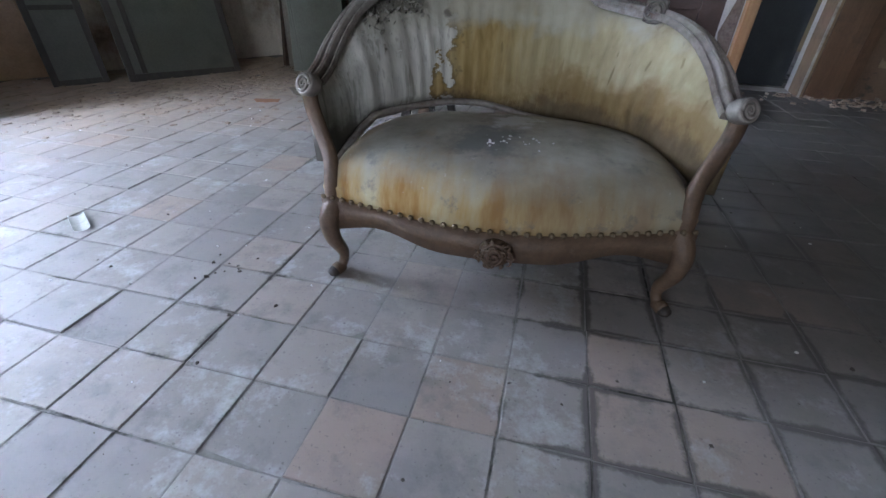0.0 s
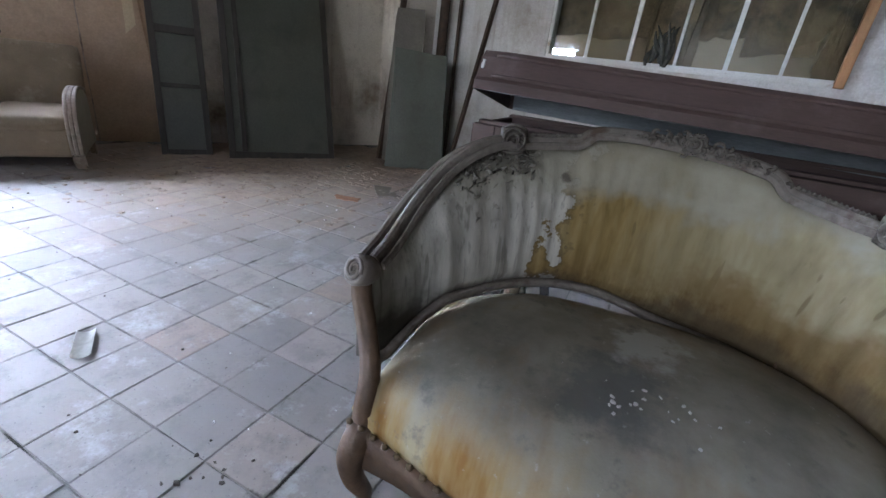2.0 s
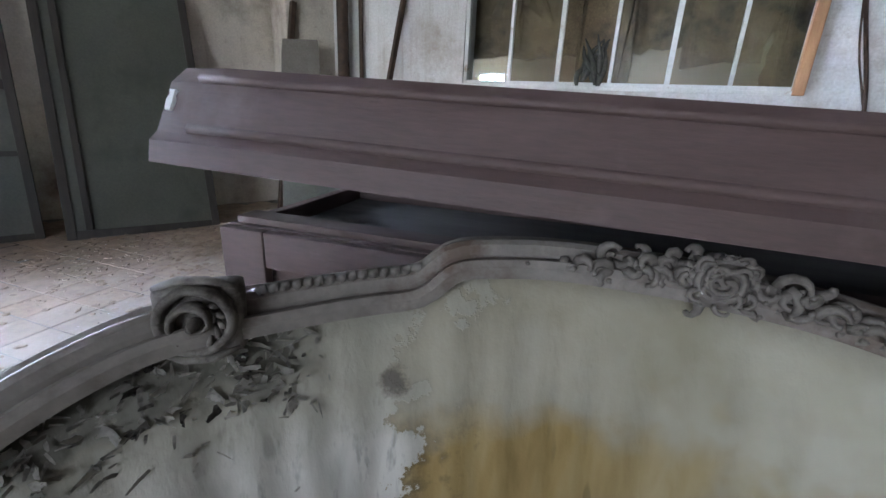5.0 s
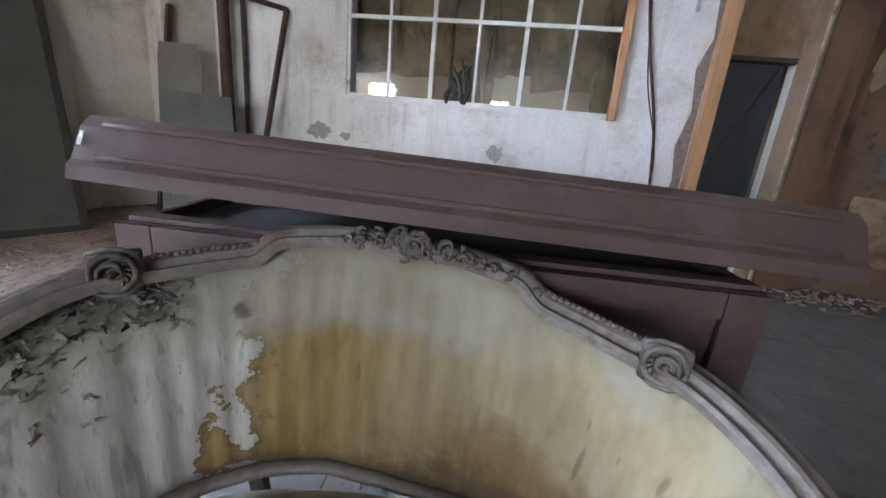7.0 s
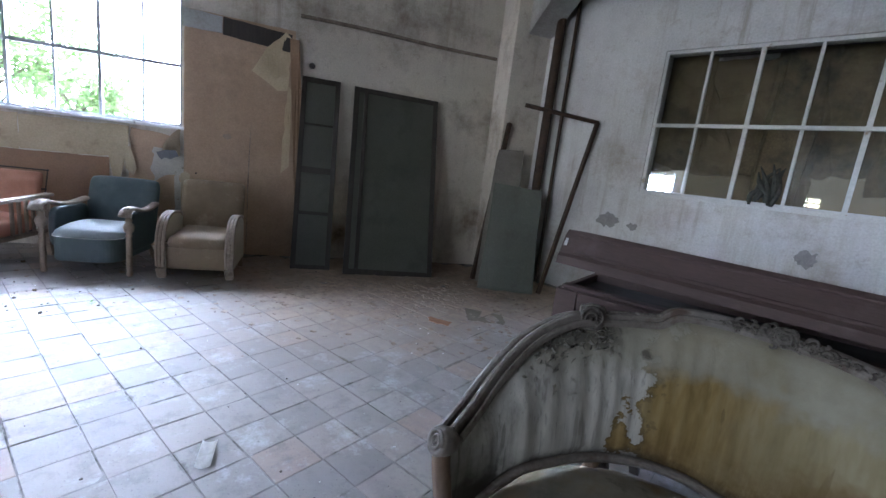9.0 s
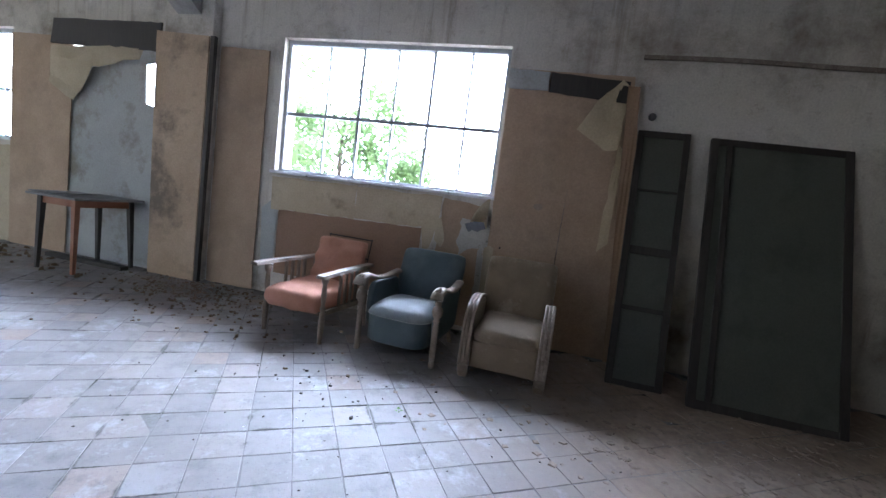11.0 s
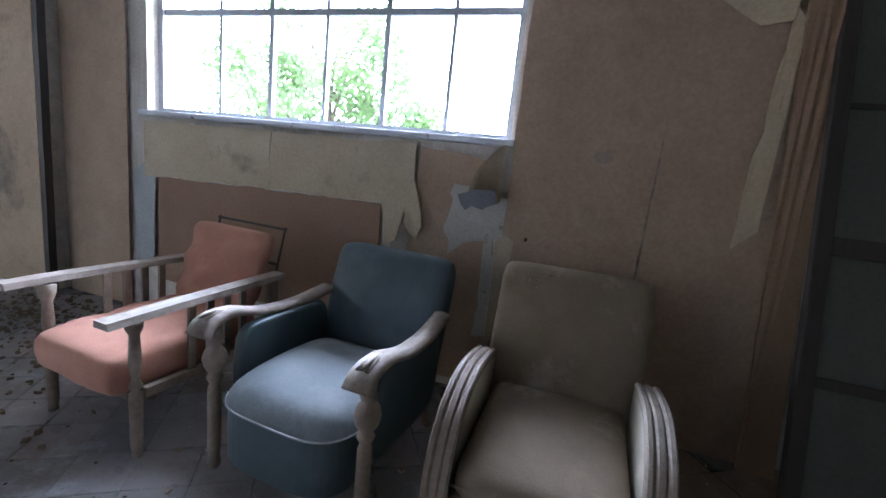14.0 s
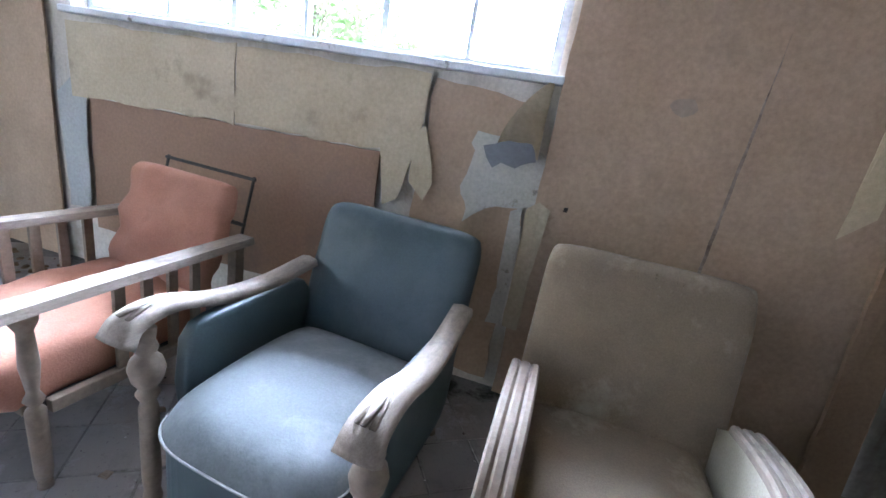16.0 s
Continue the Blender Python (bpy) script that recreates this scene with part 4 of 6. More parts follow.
def seat_cloth(nt, xyz):
    x, y, z = xyz[0], xyz[1], xyz[2]
    wob = noise_node(nt, 5, 6, 0.65)
    blot = noise_node(nt, 11, 5, 0.7)
    fine = noise_node(nt, 60, 3, 0.6)
    drip = noise_node(nt, 14, 4, 0.6, stretch=(1, 0.25, 0.25))
    b0 = maths(nt, "SUBTRACT", blot, 0.5)
    col = ramp(nt, wob, [(0.3, (0.17, 0.155, 0.12)), (0.5, (0.26, 0.24, 0.195)), (0.7, (0.35, 0.325, 0.265))])
    zz = maths(nt, "ADD", maths(nt, "ADD", z, maths(nt, "MULTIPLY", b0, 0.12)), maths(nt, "MULTIPLY", maths(nt, "SUBTRACT", drip, 0.5), 0.1))
    edge = maths(nt, "MULTIPLY", maths(nt, "SUBTRACT", 1.0, shade(nt, zz, 0.34, 0.44)), maths(nt, "SUBTRACT", 1.0, maths(nt, "MULTIPLY", shade(nt, x, -0.15, 0.4), 0.55)))
    col = mix(nt, edge, col, ramp(nt, drip, [(0.35, (0.25, 0.13, 0.03)), (0.5, (0.36, 0.25, 0.1)), (0.65, (0.42, 0.36, 0.22))]))

    def spot(cx, cy, r):
        a, b = maths(nt, "SUBTRACT", x, cx), maths(nt, "SUBTRACT", y, cy)
        q = maths(nt, "SQRT", maths(nt, "ADD", maths(nt, "MULTIPLY", a, a), maths(nt, "MULTIPLY", b, b)))
        q = maths(nt, "ADD", q, maths(nt, "MULTIPLY", b0, 0.3))
        return maths(nt, "SUBTRACT", 1.0, shade(nt, q, r * 0.5, r))
    col = mix(nt, maths(nt, "MULTIPLY", spot(-0.06, 0.14, 0.13), 0.75), col, (0.11, 0.115, 0.11))
    col = mix(nt, maths(nt, "MULTIPLY", spot(0.02, 0.34, 0.1), 0.7), col, (0.47, 0.46, 0.43))
    col = mix(nt, maths(nt, "MULTIPLY", shade(nt, blot, 0.58, 0.68), 0.6), col, (0.13, 0.125, 0.11))
    col = mix(nt, maths(nt, "MULTIPLY", shade(nt, fine, 0.68, 0.76), 0.4), col, (0.5, 0.5, 0.47))
    return col, wob


BACK_CLOTH, SEAT_CLOTH = fabric("stained_back_cloth", back_cloth), fabric("stained_seat_cloth", seat_cloth)
GILT = surf("weathered_carved_wood", (0.06, 0.036, 0.021), (0.15, 0.094, 0.056), 12.0, 0.6, 0.5, stain=(0.17, 0.135, 0.1), stain_scale=8.0, stain_at=(0.6, 0.8))
DUSTY_WOOD = surf("grey_dusty_rail", (0.14, 0.118, 0.1), (0.27, 0.245, 0.215), 10.0, 0.65, 0.35, stain=(0.09, 0.06, 0.042), stain_scale=7.0, stain_at=(0.5, 0.66))
DUSTY_CARVING = surf("grey_dusty_carving", (0.085, 0.073, 0.062), (0.22, 0.2, 0.175), 26.0, 0.75, 0.6, stain=(0.05, 0.04, 0.032), stain_scale=22.0)
BRASS = surf("tarnished_nail", (0.09, 0.065, 0.035), (0.2, 0.15, 0.09), 60, 0.6, 0.2, metal=0.3)

# plan of the back (u across, v deep) and height of its top, from the middle to an arm
PLAN = [(0.0, 0.66), (0.14, 0.65), (0.28, 0.612), (0.39, 0.545), (0.475, 0.462), (0.545, 0.362), (0.588, 0.265), (0.60, 0.178), (0.595, 0.095)]
TOPZ = [0.885, 0.88, 0.862, 0.848, 0.84, 0.792, 0.712, 0.645, 0.618]
half = smooth_path([(u, v, z) for (u, v), z in zip(PLAN, TOPZ)], 12)
TOP_LINE = [Vector((-p.x, p.y, p.z)) for p in half[::-1]] + half[1:]


def rail_step(u):
    """The shoulder of the crest rail."""
    return -0.034 / (1 + math.exp(-(abs(u) - 0.25) * 120)) + 0.017


def settee():
    m = pose(1.581, 2.180, 0, 0, 0, 8.7) @ Matrix.Diagonal((1.06, 1.18, 1.03, 1))
    d = thing("settee", "ruined carved settee with stained cream and ochre upholstery", "sofa", m)
    line = [p + Vector((0, 0, (rail_step(p.x) if abs(p.x) < 0.5 else -0.017) - 0.075 * p.x * (1 - 0.75 * (abs(p.x) / 0.6) ** 6))) for p in TOP_LINE]
    n = len(line)
    # upholstered back, padded in the middle of each height
    bm = bmesh.new()
    grid = []
    for i, p in enumerate(line):
        a = line[min(i + 1, n - 1)] - line[max(i - 1, 0)]
        inward = Vector((a.y, -a.x, 0)).normalized()
        arm = max(0.0, (0.32 - p.y) / 0.24)
        zb = 0.468 - 0.06 / (1 + math.exp(-(p.x + 0.02) / 0.06)) * (1 - min(1, arm * 1.4)) - 0.12 * min(1, arm * 1.4)
        col = []
        for k in range(13):
            t = k / 12
            pad = 0.035 * math.sin(math.pi * min(1, t * 1.02)) ** 0.6 * (1 - 0.75 * arm)
            flute = 0.0035 * math.sin(p.x * 130 + 2.5 * noise.noise((p.x * 8, 0, 5))) if arm < 0.4 else 0
            q = Vector((p.x, p.y, zb + (p.z - 0.012 - zb) * t)) + inward * (pad + flute * math.sin(math.pi * t) + 0.004 * noise.noise((p.x * 9, t * 4, 2)))
            q += inward * (0.095 * (1 - t) * (1 - min(1, arm)))
            col.append(q)
        grid.append(col)
    front = [[bm.verts.new(q) for q in col] for col in grid]
    rear = []
    for i, col in enumerate(grid):
        a = line[min(i + 1, n - 1)] - line[max(i - 1, 0)]
        out = Vector((-a.y, a.x, 0)).normalized()
        fade = 1 - min(1, max(0.0, (0.32 - line[i].y) / 0.24))
        rear.append([bm.verts.new(Vector((line[i].x, line[i].y, q.z)) + out * (0.03 - 0.095 * (1 - k / 12) * fade)) for k, q in enumerate(col)])
    for i in range(n - 1):
        for k in range(12):
            bm.faces.new((front[i][k], front[i][k + 1], front[i + 1][k + 1], front[i + 1][k]))
            bm.faces.new((rear[i][k], rear[i + 1][k], rear[i + 1][k + 1], rear[i][k + 1]))
        for k, flip in ((0, False), (12, True)):
            bm.faces.new((front[i][k], front[i + 1][k], rear[i + 1][k], rear[i][k]))
    for i in (0, n - 1):
        for k in range(12):
            bm.faces.new((front[i][k], front[i][k + 1], rear[i][k + 1], rear[i][k]))
    part("backrest", bm, BACK_CLOTH, d, "mildewed cloth back, grey, ochre and cream, with shade painted in low down", True)
    # crest rail: a moulding of two beads
    mould = [(-0.034, -0.014), (-0.036, 0.0), (-0.031, 0.009), (-0.023, 0.012), (-0.016, 0.008), (-0.0135, -0.008), (-0.0095, -0.008), (-0.006, 0.008), (0.001, 0.017), (0.009, 0.019), (0.015, 0.015), (0.018, 0.006), (0.0195, -0.007), (0.0235, -0.007), (0.026, 0.004), (0.031, 0.004), (0.034, -0.004), (0.034, -0.016), (0.0, -0.022)]
    part("crest_rail", sweep(bmesh.new(), line, mould), DUSTY_WOOD, d, "weathered moulded wooden rail")
    low = [Vector((g[0].x, g[0].y, g[0].z - 0.012)) for g in grid]
    part("lower_rail", sweep(bmesh.new(), low, [(-0.012, -0.012), (0.016, -0.01), (0.02, 0.004), (0.012, 0.012), (-0.01, 0.013)]), DUSTY_WOOD, d, "dusty lower back rail", True)
    # carvings: rosettes and a leafy crest
    def carving(bm, centre, out, size, seed, leaves):
        rnd = random.Random(seed)
        z = Vector((0, 0, 1))
        side = z.cross(out).normalized()
        spiral = []
        for k in range(30):
            a, r = k * 0.5, size * (1 - k / 34)
            spiral.append(centre + side * (r * math.cos(a)) + z * (r * math.sin(a)) + out * (0.012 + 0.012 * k / 30))
        sweep(bm, spiral, disc(size * 0.12, 6), up=out)
        lathe(bm, [(size * 1.05, -0.012), (size * 1.05, 0.004), (size * 0.8, 0.014), (size * 0.2, 0.016)], 14, Matrix.Translation(centre) @ out.to_track_quat("Z", "Y").to_matrix().to_4x4())
        for k in range(leaves):
            a = rnd.uniform(0, 2 * math.pi)
            base = centre + side * (size * 0.9 * math.cos(a)) + z * (size * 0.9 * math.sin(a))
            tip = base + side * (size * 0.35 * math.cos(a)) + z * (size * 0.3 * math.sin(a)) + out * rnd.uniform(0.0, 0.012)
            mid = (base + tip) / 2 + out * 0.016
            sweep(bm, [base, mid, tip], disc(size * 0.2, 6, size * 0.13), up=out, scale=[0.8, 1.0, 0.35])
        for k in range(16):
            a, r, turn = rnd.uniform(0, 6.28), size * rnd.uniform(0.1, 1.0), rnd.choice((-0.7, 0.7))
            hook = [centre + side * (r * math.cos(a)) + z * (r * math.sin(a)) + out * 0.018]
            for q in range(5):
                hook.append(hook[-1] + (side * math.cos(a) + z * math.sin(a)) * size * 0.16 + out * 0.001)
                a += turn
            sweep(bm, hook, disc(size * 0.1, 6), up=out, scale=[0.8, 1.1, 1, 0.9, 0.7, 0.5])
        for v in bm.verts:
            v.co += out * (0.004 * noise.noise(v.co * 60)) + z * (0.003 * noise.noise(v.co * 45))
        return bm

    def rosette(centre, out, size, turned):
        """A rounded block that carries a raised ring and a C-scroll round a bud."""
        bm = bmesh.new()
        side = Vector((0, 0, 1)).cross(out).normalized()
        rise = out.cross(side).normalized()

        def at(x, y, h):
            return centre + side * (x * size * turned) + rise * (y * size) + out * h
        m = Matrix.Translation(centre) @ out.to_track_quat("Z", "Y").to_matrix().to_4x4()
        box(bm, -1.22 * size, 1.22 * size, -1.2 * size, 1.15 * size, -0.02, 0.003, 0.008, m)
        sweep(bm, [at(math.cos(k * 0.262), math.sin(k * 0.262), 0.006) for k in range(25)], disc(size * 0.17, 8, 0.007), up=out)
        sweep(bm, [at(r * math.cos(a), r * math.sin(a), 0.008 + 0.004 * (1 - r)) for r, a in ((0.75 - 0.035 * k, -1.0 + 0.42 * k) for k in range(18))], disc(size * 0.13, 8, 0.007), up=out, scale=[0.5 + 0.5 * math.sin(math.pi * min(1, (k + 2) / 14)) for k in range(18)])
        lathe(bm, [(0.001, 0.016), (size * 0.16, 0.013), (size * 0.22, 0.006), (size * 0.2, 0.0)], 12, Matrix.Translation(at(0.05, -0.08, 0)) @ out.to_track_quat("Z", "Y").to_matrix().to_4x4())
        for k in range(5):
            a = 2.2 + 0.45 * k
            sweep(bm, [at(0.55 * math.cos(a), 0.55 * math.sin(a), 0.004), at(0.78 * math.cos(a + 0.2), 0.78 * math.sin(a + 0.2), 0.011), at(0.9 * math.cos(a + 0.4), 0.9 * math.sin(a + 0.4), 0.006)], disc(size * 0.1, 6), up=out, scale=[0.5, 1.0, 0.5])
        for sy in (-1, 1):
            sweep(bm, [at(-1.1, sy * 1.05, 0.002), at(-0.4, sy * 1.28, 0.005), at(0.4, sy * 1.28, 0.005), at(1.1, sy * 1.05, 0.002)], disc(size * 0.14, 8), up=out, scale=[0.5, 1, 1, 0.5])
        for v in bm.verts:
            v.co += out * (0.0025 * noise.noise(v.co * 70)) + rise * (0.002 * noise.noise(v.co * 50))
        return bm

    def at_u(u):
        return min(line, key=lambda p: (abs(p.x - u) if p.y > 0.3 else 9))
    for u in (-0.435, 0.445):
        p = at_u(u)
        out = Vector((-0.45 * (1 if u > 0 else -1), -0.89, 0.1)).normalized()
        part("rosette", rosette(p + out * 0.024 + Vector((0, 0, 0.006)), out, 0.029, 1 if u > 0 else -1), DUSTY_CARVING, d, "dusty carved rosette", True)
    bm = carving(bmesh.new(), at_u(0.02) + Vector((0.0, -0.03, 0.012)), Vector((0, -0.98, 0.2)).normalized(), 0.026, 8, 14)
    rnd = random.Random(4)
    for k in range(90):
        u = rnd.gauss(0.03, 0.08)
        big = max(0.35, 1 - abs(u - 0.02) / 0.2)
        p = at_u(u) + Vector((0, -0.024 + rnd.uniform(-0.01, 0.006), rnd.uniform(-0.008, 0.03) * big))
        a, turn, r = rnd.uniform(0, 6.28), rnd.choice((-1, 1)) * rnd.uniform(0.45, 0.85), rnd.uniform(0.005, 0.0095) * (0.5 + 0.6 * big)
        hook = [p]
        for q in range(6):
            hook.append(hook[-1] + Vector((math.cos(a) * r, -0.0022, math.sin(a) * r)))
            a += turn
            r *= 0.85
        sweep(bm, hook, disc(0.0048, 6, 0.0042), up=(0, 1, 0), scale=[0.9, 1.15, 1.1, 0.95, 0.75, 0.55, 0.6])
    tagged(part("crest_carving", bm, DUSTY_CARVING, d, "dusty leafy carved crest", True), kind="stuff")
    for sx in (-1, 1):
        bm = bmesh.new()
        for k in range(16):
            u = sx * (0.27 + 0.14 * k / 15)
            p = at_u(u) + Vector((0, -0.004, 0.01))
            sweep(bm, [p, p + Vector((0.006, -0.008, 0.012)), p + Vector((sx * 0.016, -0.004, 0.006 * (0.3 + rnd.random())))], disc(0.007, 6, 0.005), up=(0, 1, 0), scale=[0.9, 1.0, 0.3])
        tagged(part("rail_carving", bm, DUSTY_CARVING, d, "broken carved edging", True), kind="stuff")
    # arm posts with scrolls
    for sx in (-1, 1):
        path = smooth_path([(sx * 0.53, 0.0, 0.25), (sx * 0.52, -0.012, 0.33), (sx * 0.53, 0.02, 0.40), (sx * 0.57, 0.06, 0.47), (sx * 0.596, 0.075, 0.54), (sx * 0.597, 0.075, 0.605)], 5)
        part("arm_post", sweep(bmesh.new(), path, [(0.021, -0.012), (0.021, 0.008), (0.015, 0.014), (0.009, 0.011), (0.0055, 0.0), (0.001, 0.011), (-0.006, 0.016), (-0.015, 0.013), (-0.021, 0.004), (-0.021, -0.012), (0.0, -0.016)], up=(0, 1, 0)), GILT, d, "curved moulded wooden arm post", True)
        bm = bmesh.new()
        face = Vector((sx * 0.35, -0.85, 0.38)).normalized()
        hub = Vector((sx * 0.598, 0.052, 0.612))
        lathe(bm, [(0.024, -0.045), (0.033, -0.028), (0.035, 0.0), (0.032, 0.007), (0.026, 0.009), (0.024, 0.004), (0.007, 0.004)], 18, Matrix.Translation(hub) @ face.to_track_quat("Z", "Y").to_matrix().to_4x4())
        across, rise = face.cross(Vector((0, 0, 1))).normalized(), Vector((0, 0, 1))
        rise = (rise - face * rise.dot(face)).normalized()
        spiral = [hub + face * 0.008 + across * (sx * 0.027 * (1 - k / 30) * math.cos(k * 0.5)) + rise * (0.027 * (1 - k / 30) * math.sin(k * 0.5)) for k in range(26)]
        sweep(bm, spiral, disc(0.0055, 6), up=face, scale=[1 - 0.4 * k / 26 for k in range(26)])
        part("arm_scroll", bm, DUSTY_WOOD, d, "carved scroll end", True)
    # seat: serpentine front, domed cloth
    def front_v(u):
        return -0.105 * math.cos(u / 0.56 * math.pi / 2) ** 1.3 - 0.006 if abs(u) < 0.56 else -0.006

    def rear_v(u):
        k = min(abs(u) / 0.56, 1)
        return 0.535 - 0.25 * k ** 3
    bm = bmesh.new()
    nu, nv = 36, 18
    rows = []
    for i in range(nu + 1):
        u = -0.54 + 1.08 * i / nu
        row = []
        for j in range(nv + 1):
            t = j / nv
            v = front_v(u) + (rear_v(u) - front_v(u)) * t
            k = (1 - abs(2 * i / nu - 1) ** 5) * (1 - abs(2 * t - 1) ** 5 if t < 0.5 else 1 - 0.45 * abs(2 * t - 1) ** 6)
            z = 0.345 + 0.085 * max(k, 0) ** 0.45 + 0.028 * max(k, 0) * (1 - (2 * t - 1) ** 2) + 0.007 * noise.noise((u * 6, v * 6, 1)) * k
            row.append((u, v, z))
        rows.append(row)
    vt = [[bm.verts.new(q) for q in row] for row in rows]
    for i in range(nu):
        for j in range(nv):
            bm.faces.new((vt[i][j], vt[i + 1][j], vt[i + 1][j + 1], vt[i][j + 1]))
    rim = [vt[i][0] for i in range(nu + 1)] + [vt[nu][j] for j in range(1, nv + 1)] + [vt[i][nv] for i in range(nu - 1, -1, -1)] + [vt[0][j] for j in range(nv - 1, 0, -1)]
    last = rim
    for dz, puff in ((0.318, 0.012), (0.29, 0.008), (0.262, 0.0)):
        ring = []
        for v in rim:
            out = Vector((v.co.x * 0.6, v.co.y - 0.25, 0)).normalized()
            ring.append(bm.verts.new(Vector((v.co.x, v.co.y, dz)) + out * puff))
        for k in range(len(rim)):
            bm.faces.new((last[k], last[(k + 1) % len(rim)], ring[(k + 1) % len(rim)], ring[k]))
        last = ring
    bm.faces.new(last)
    part("seat", bm, SEAT_CLOTH, d, "sagging stained cloth seat, ochre at the front edge", True)
    # apron with a serpentine lower edge
    bm = bmesh.new()
    top, bot, topb, botb = [], [], [], []
    for i in range(41):
        u = -0.56 + 1.12 * i / 40
        v = front_v(u) - 0.012
        zl = 0.205 - 0.03 * math.exp(-(u / 0.11) ** 2) + 0.014 * math.cos(u * 18) - 0.03 * (abs(u) / 0.56) ** 6
        for lst, q in ((top, (u, v, 0.275)), (bot, (u, v - 0.006, zl)), (topb, (u, v + 0.035, 0.275)), (botb, (u, v + 0.03, zl))):
            lst.append(bm.verts.new(q))
    for i in range(40):
        for a, b in ((top, bot), (bot, botb), (botb, topb), (topb, top)):
            bm.faces.new((a[i], a[i + 1], b[i + 1], b[i]))
    bm.faces.new((top[0], bot[0], botb[0], topb[0])), bm.faces.new((top[40], topb[40], botb[40], bot[40]))
    part("apron", bm, GILT, d, "carved serpentine apron", True)
    bm = bmesh.new()
    box(bm, -0.56, -0.53, 0.0, 0.30, 0.21, 0.275, 0.006), box(bm, 0.53, 0.56, 0.0, 0.30, 0.21, 0.275, 0.006)
    box(bm, -0.42, 0.42, 0.5, 0.53, 0.21, 0.275, 0.006)
    part("seat_rail", bm, GILT, d)
    out = Vector((0, -1, 0.05)).normalized()
    part("shell_carving", carving(bmesh.new(), Vector((0, front_v(0) - 0.024, 0.222)), out, 0.042, 12, 12), GILT, d, "carved shell in the apron", True)
    bm = bmesh.new()
    for i in range(34):
        u = -0.55 + 1.1 * i / 33
        lathe(bm, [(0.009, 0.0), (0.008, 0.004), (0.004, 0.007)], 7, pose(u, front_v(u) - 0.013, 0.284, 90, 0, 0))
    part("nail_trim", bm, BRASS, d, "row of tarnished nail heads", True)
    for sx in (-1, 1):
        path = smooth_path([(sx * 0.515, 0.01, 0.275), (sx * 0.535, -0.03, 0.215), (sx * 0.53, -0.032, 0.14), (sx * 0.51, -0.012, 0.07), (sx * 0.515, -0.02, 0.025), (sx * 0.53, -0.045, 0.014)], 5)
        sc = [1.5 - 0.85 * min(1, k / 17) + (0.25 if k > 20 else 0) for k in range(len(path))]
        part("leg", sweep(bmesh.new(), path, disc(0.026, 10, 0.024), up=(0, 1, 0), scale=sc), GILT, d, "cabriole front leg", True)
        part("foot", lathe(bmesh.new(), [(0.008, 0.0), (0.02, 0.004), (0.023, 0.016), (0.012, 0.03)], 10, pose(sx * 0.532, -0.048, 0.0)), DARK_WOOD, d, "", True)
        path = smooth_path([(sx * 0.345, 0.475, 0.44), (sx * 0.36, 0.49, 0.33), (sx * 0.385, 0.51, 0.24), (sx * 0.42, 0.56, 0.1), (sx * 0.43, 0.60, 0.0)], 5)
        part("leg", sweep(bmesh.new(), path, disc(0.022, 8), up=(0, 1, 0)), GILT, d, "splayed rear leg", True)
    # larger flaps peeled off the shoulder, each curling away from the back
    flap_pale, flap_dark = surf("peeled_cloth", (0.42, 0.4, 0.35), (0.62, 0.59, 0.53), 30, 0.95, 0.4), surf("rotten_cloth", (0.03, 0.028, 0.024), (0.13, 0.12, 0.1), 30, 0.95, 0.5)
    rnd = random.Random(21)
    shoulder = [i for i, p in enumerate(line) if -0.57 < p.x < -0.37 and p.y > 0.25]
    for k in range(60):
        i = rnd.choice(shoulder)
        t = 11.4 - abs(rnd.gauss(0, 1.9 if line[i].x < -0.44 else 1.0))
        lo, f = max(0, int(t)), t - int(t)
        tangent = (line[min(i + 1, n - 1)] - line[max(i - 1, 0)]).normalized()
        face = Vector((tangent.y, -tangent.x, 0)).normalized()
        q = grid[i][lo].lerp(grid[i][min(lo + 1, 12)], f) + face * 0.0015
        a, l, w = rnd.uniform(0, 6.28), rnd.uniform(0.008, 0.02), rnd.uniform(0.003, 0.009)
        e, c = tangent * math.cos(a) + Vector((0, 0, 1)) * math.sin(a), Vector((0, 0, 1)) * math.cos(a) - tangent * math.sin(a)
        bm = bmesh.new()
        rows = [[bm.verts.new(q + e * (l * r / 4) + c * (w * side * (1 - 0.17 * r) + rnd.gauss(0, 0.0009)) + face * (0.0007 * r ** 2 * rnd.uniform(0.5, 1.1))) for side in (-1, 0, 1)] for r in range(5)]
        for ra, rb in zip(rows, rows[1:]):
            for j in (0, 1):
                bm.faces.new((ra[j], rb[j], rb[j + 1], ra[j + 1]))
        bmesh.ops.solidify(bm, geom=bm.faces[:], thickness=0.0008)
        part("cloth_flap", bm, flap_dark if k % 5 == 0 else flap_pale, d, "", True)
    # torn cloth at the shoulder: small curled flakes lying against the back
    rnd = random.Random(9)
    bm = bmesh.new()
    spots = [i for i, p in enumerate(line) if -0.53 < p.x < -0.36 and p.y > 0.36]
    for k in range(170):
        i = rnd.choice(spots)
        t = 11.6 - abs(rnd.gauss(0, 1.3))
        lo, f = int(t), t - int(t)
        q = grid[i][lo].lerp(grid[i][min(lo + 1, 12)], f)
        tangent = (line[min(i + 1, n - 1)] - line[max(i - 1, 0)]).normalized()
        face = Vector((tangent.y, -tangent.x, 0)).normalized()
        q = q + face * rnd.uniform(0.0015, 0.005) + tangent * rnd.uniform(-0.015, 0.015)
        a, l, w = rnd.uniform(0, 6.28), rnd.uniform(0.003, 0.006) * rnd.choice((0.8, 1, 1, 2.2)), rnd.uniform(0.0008, 0.0026)
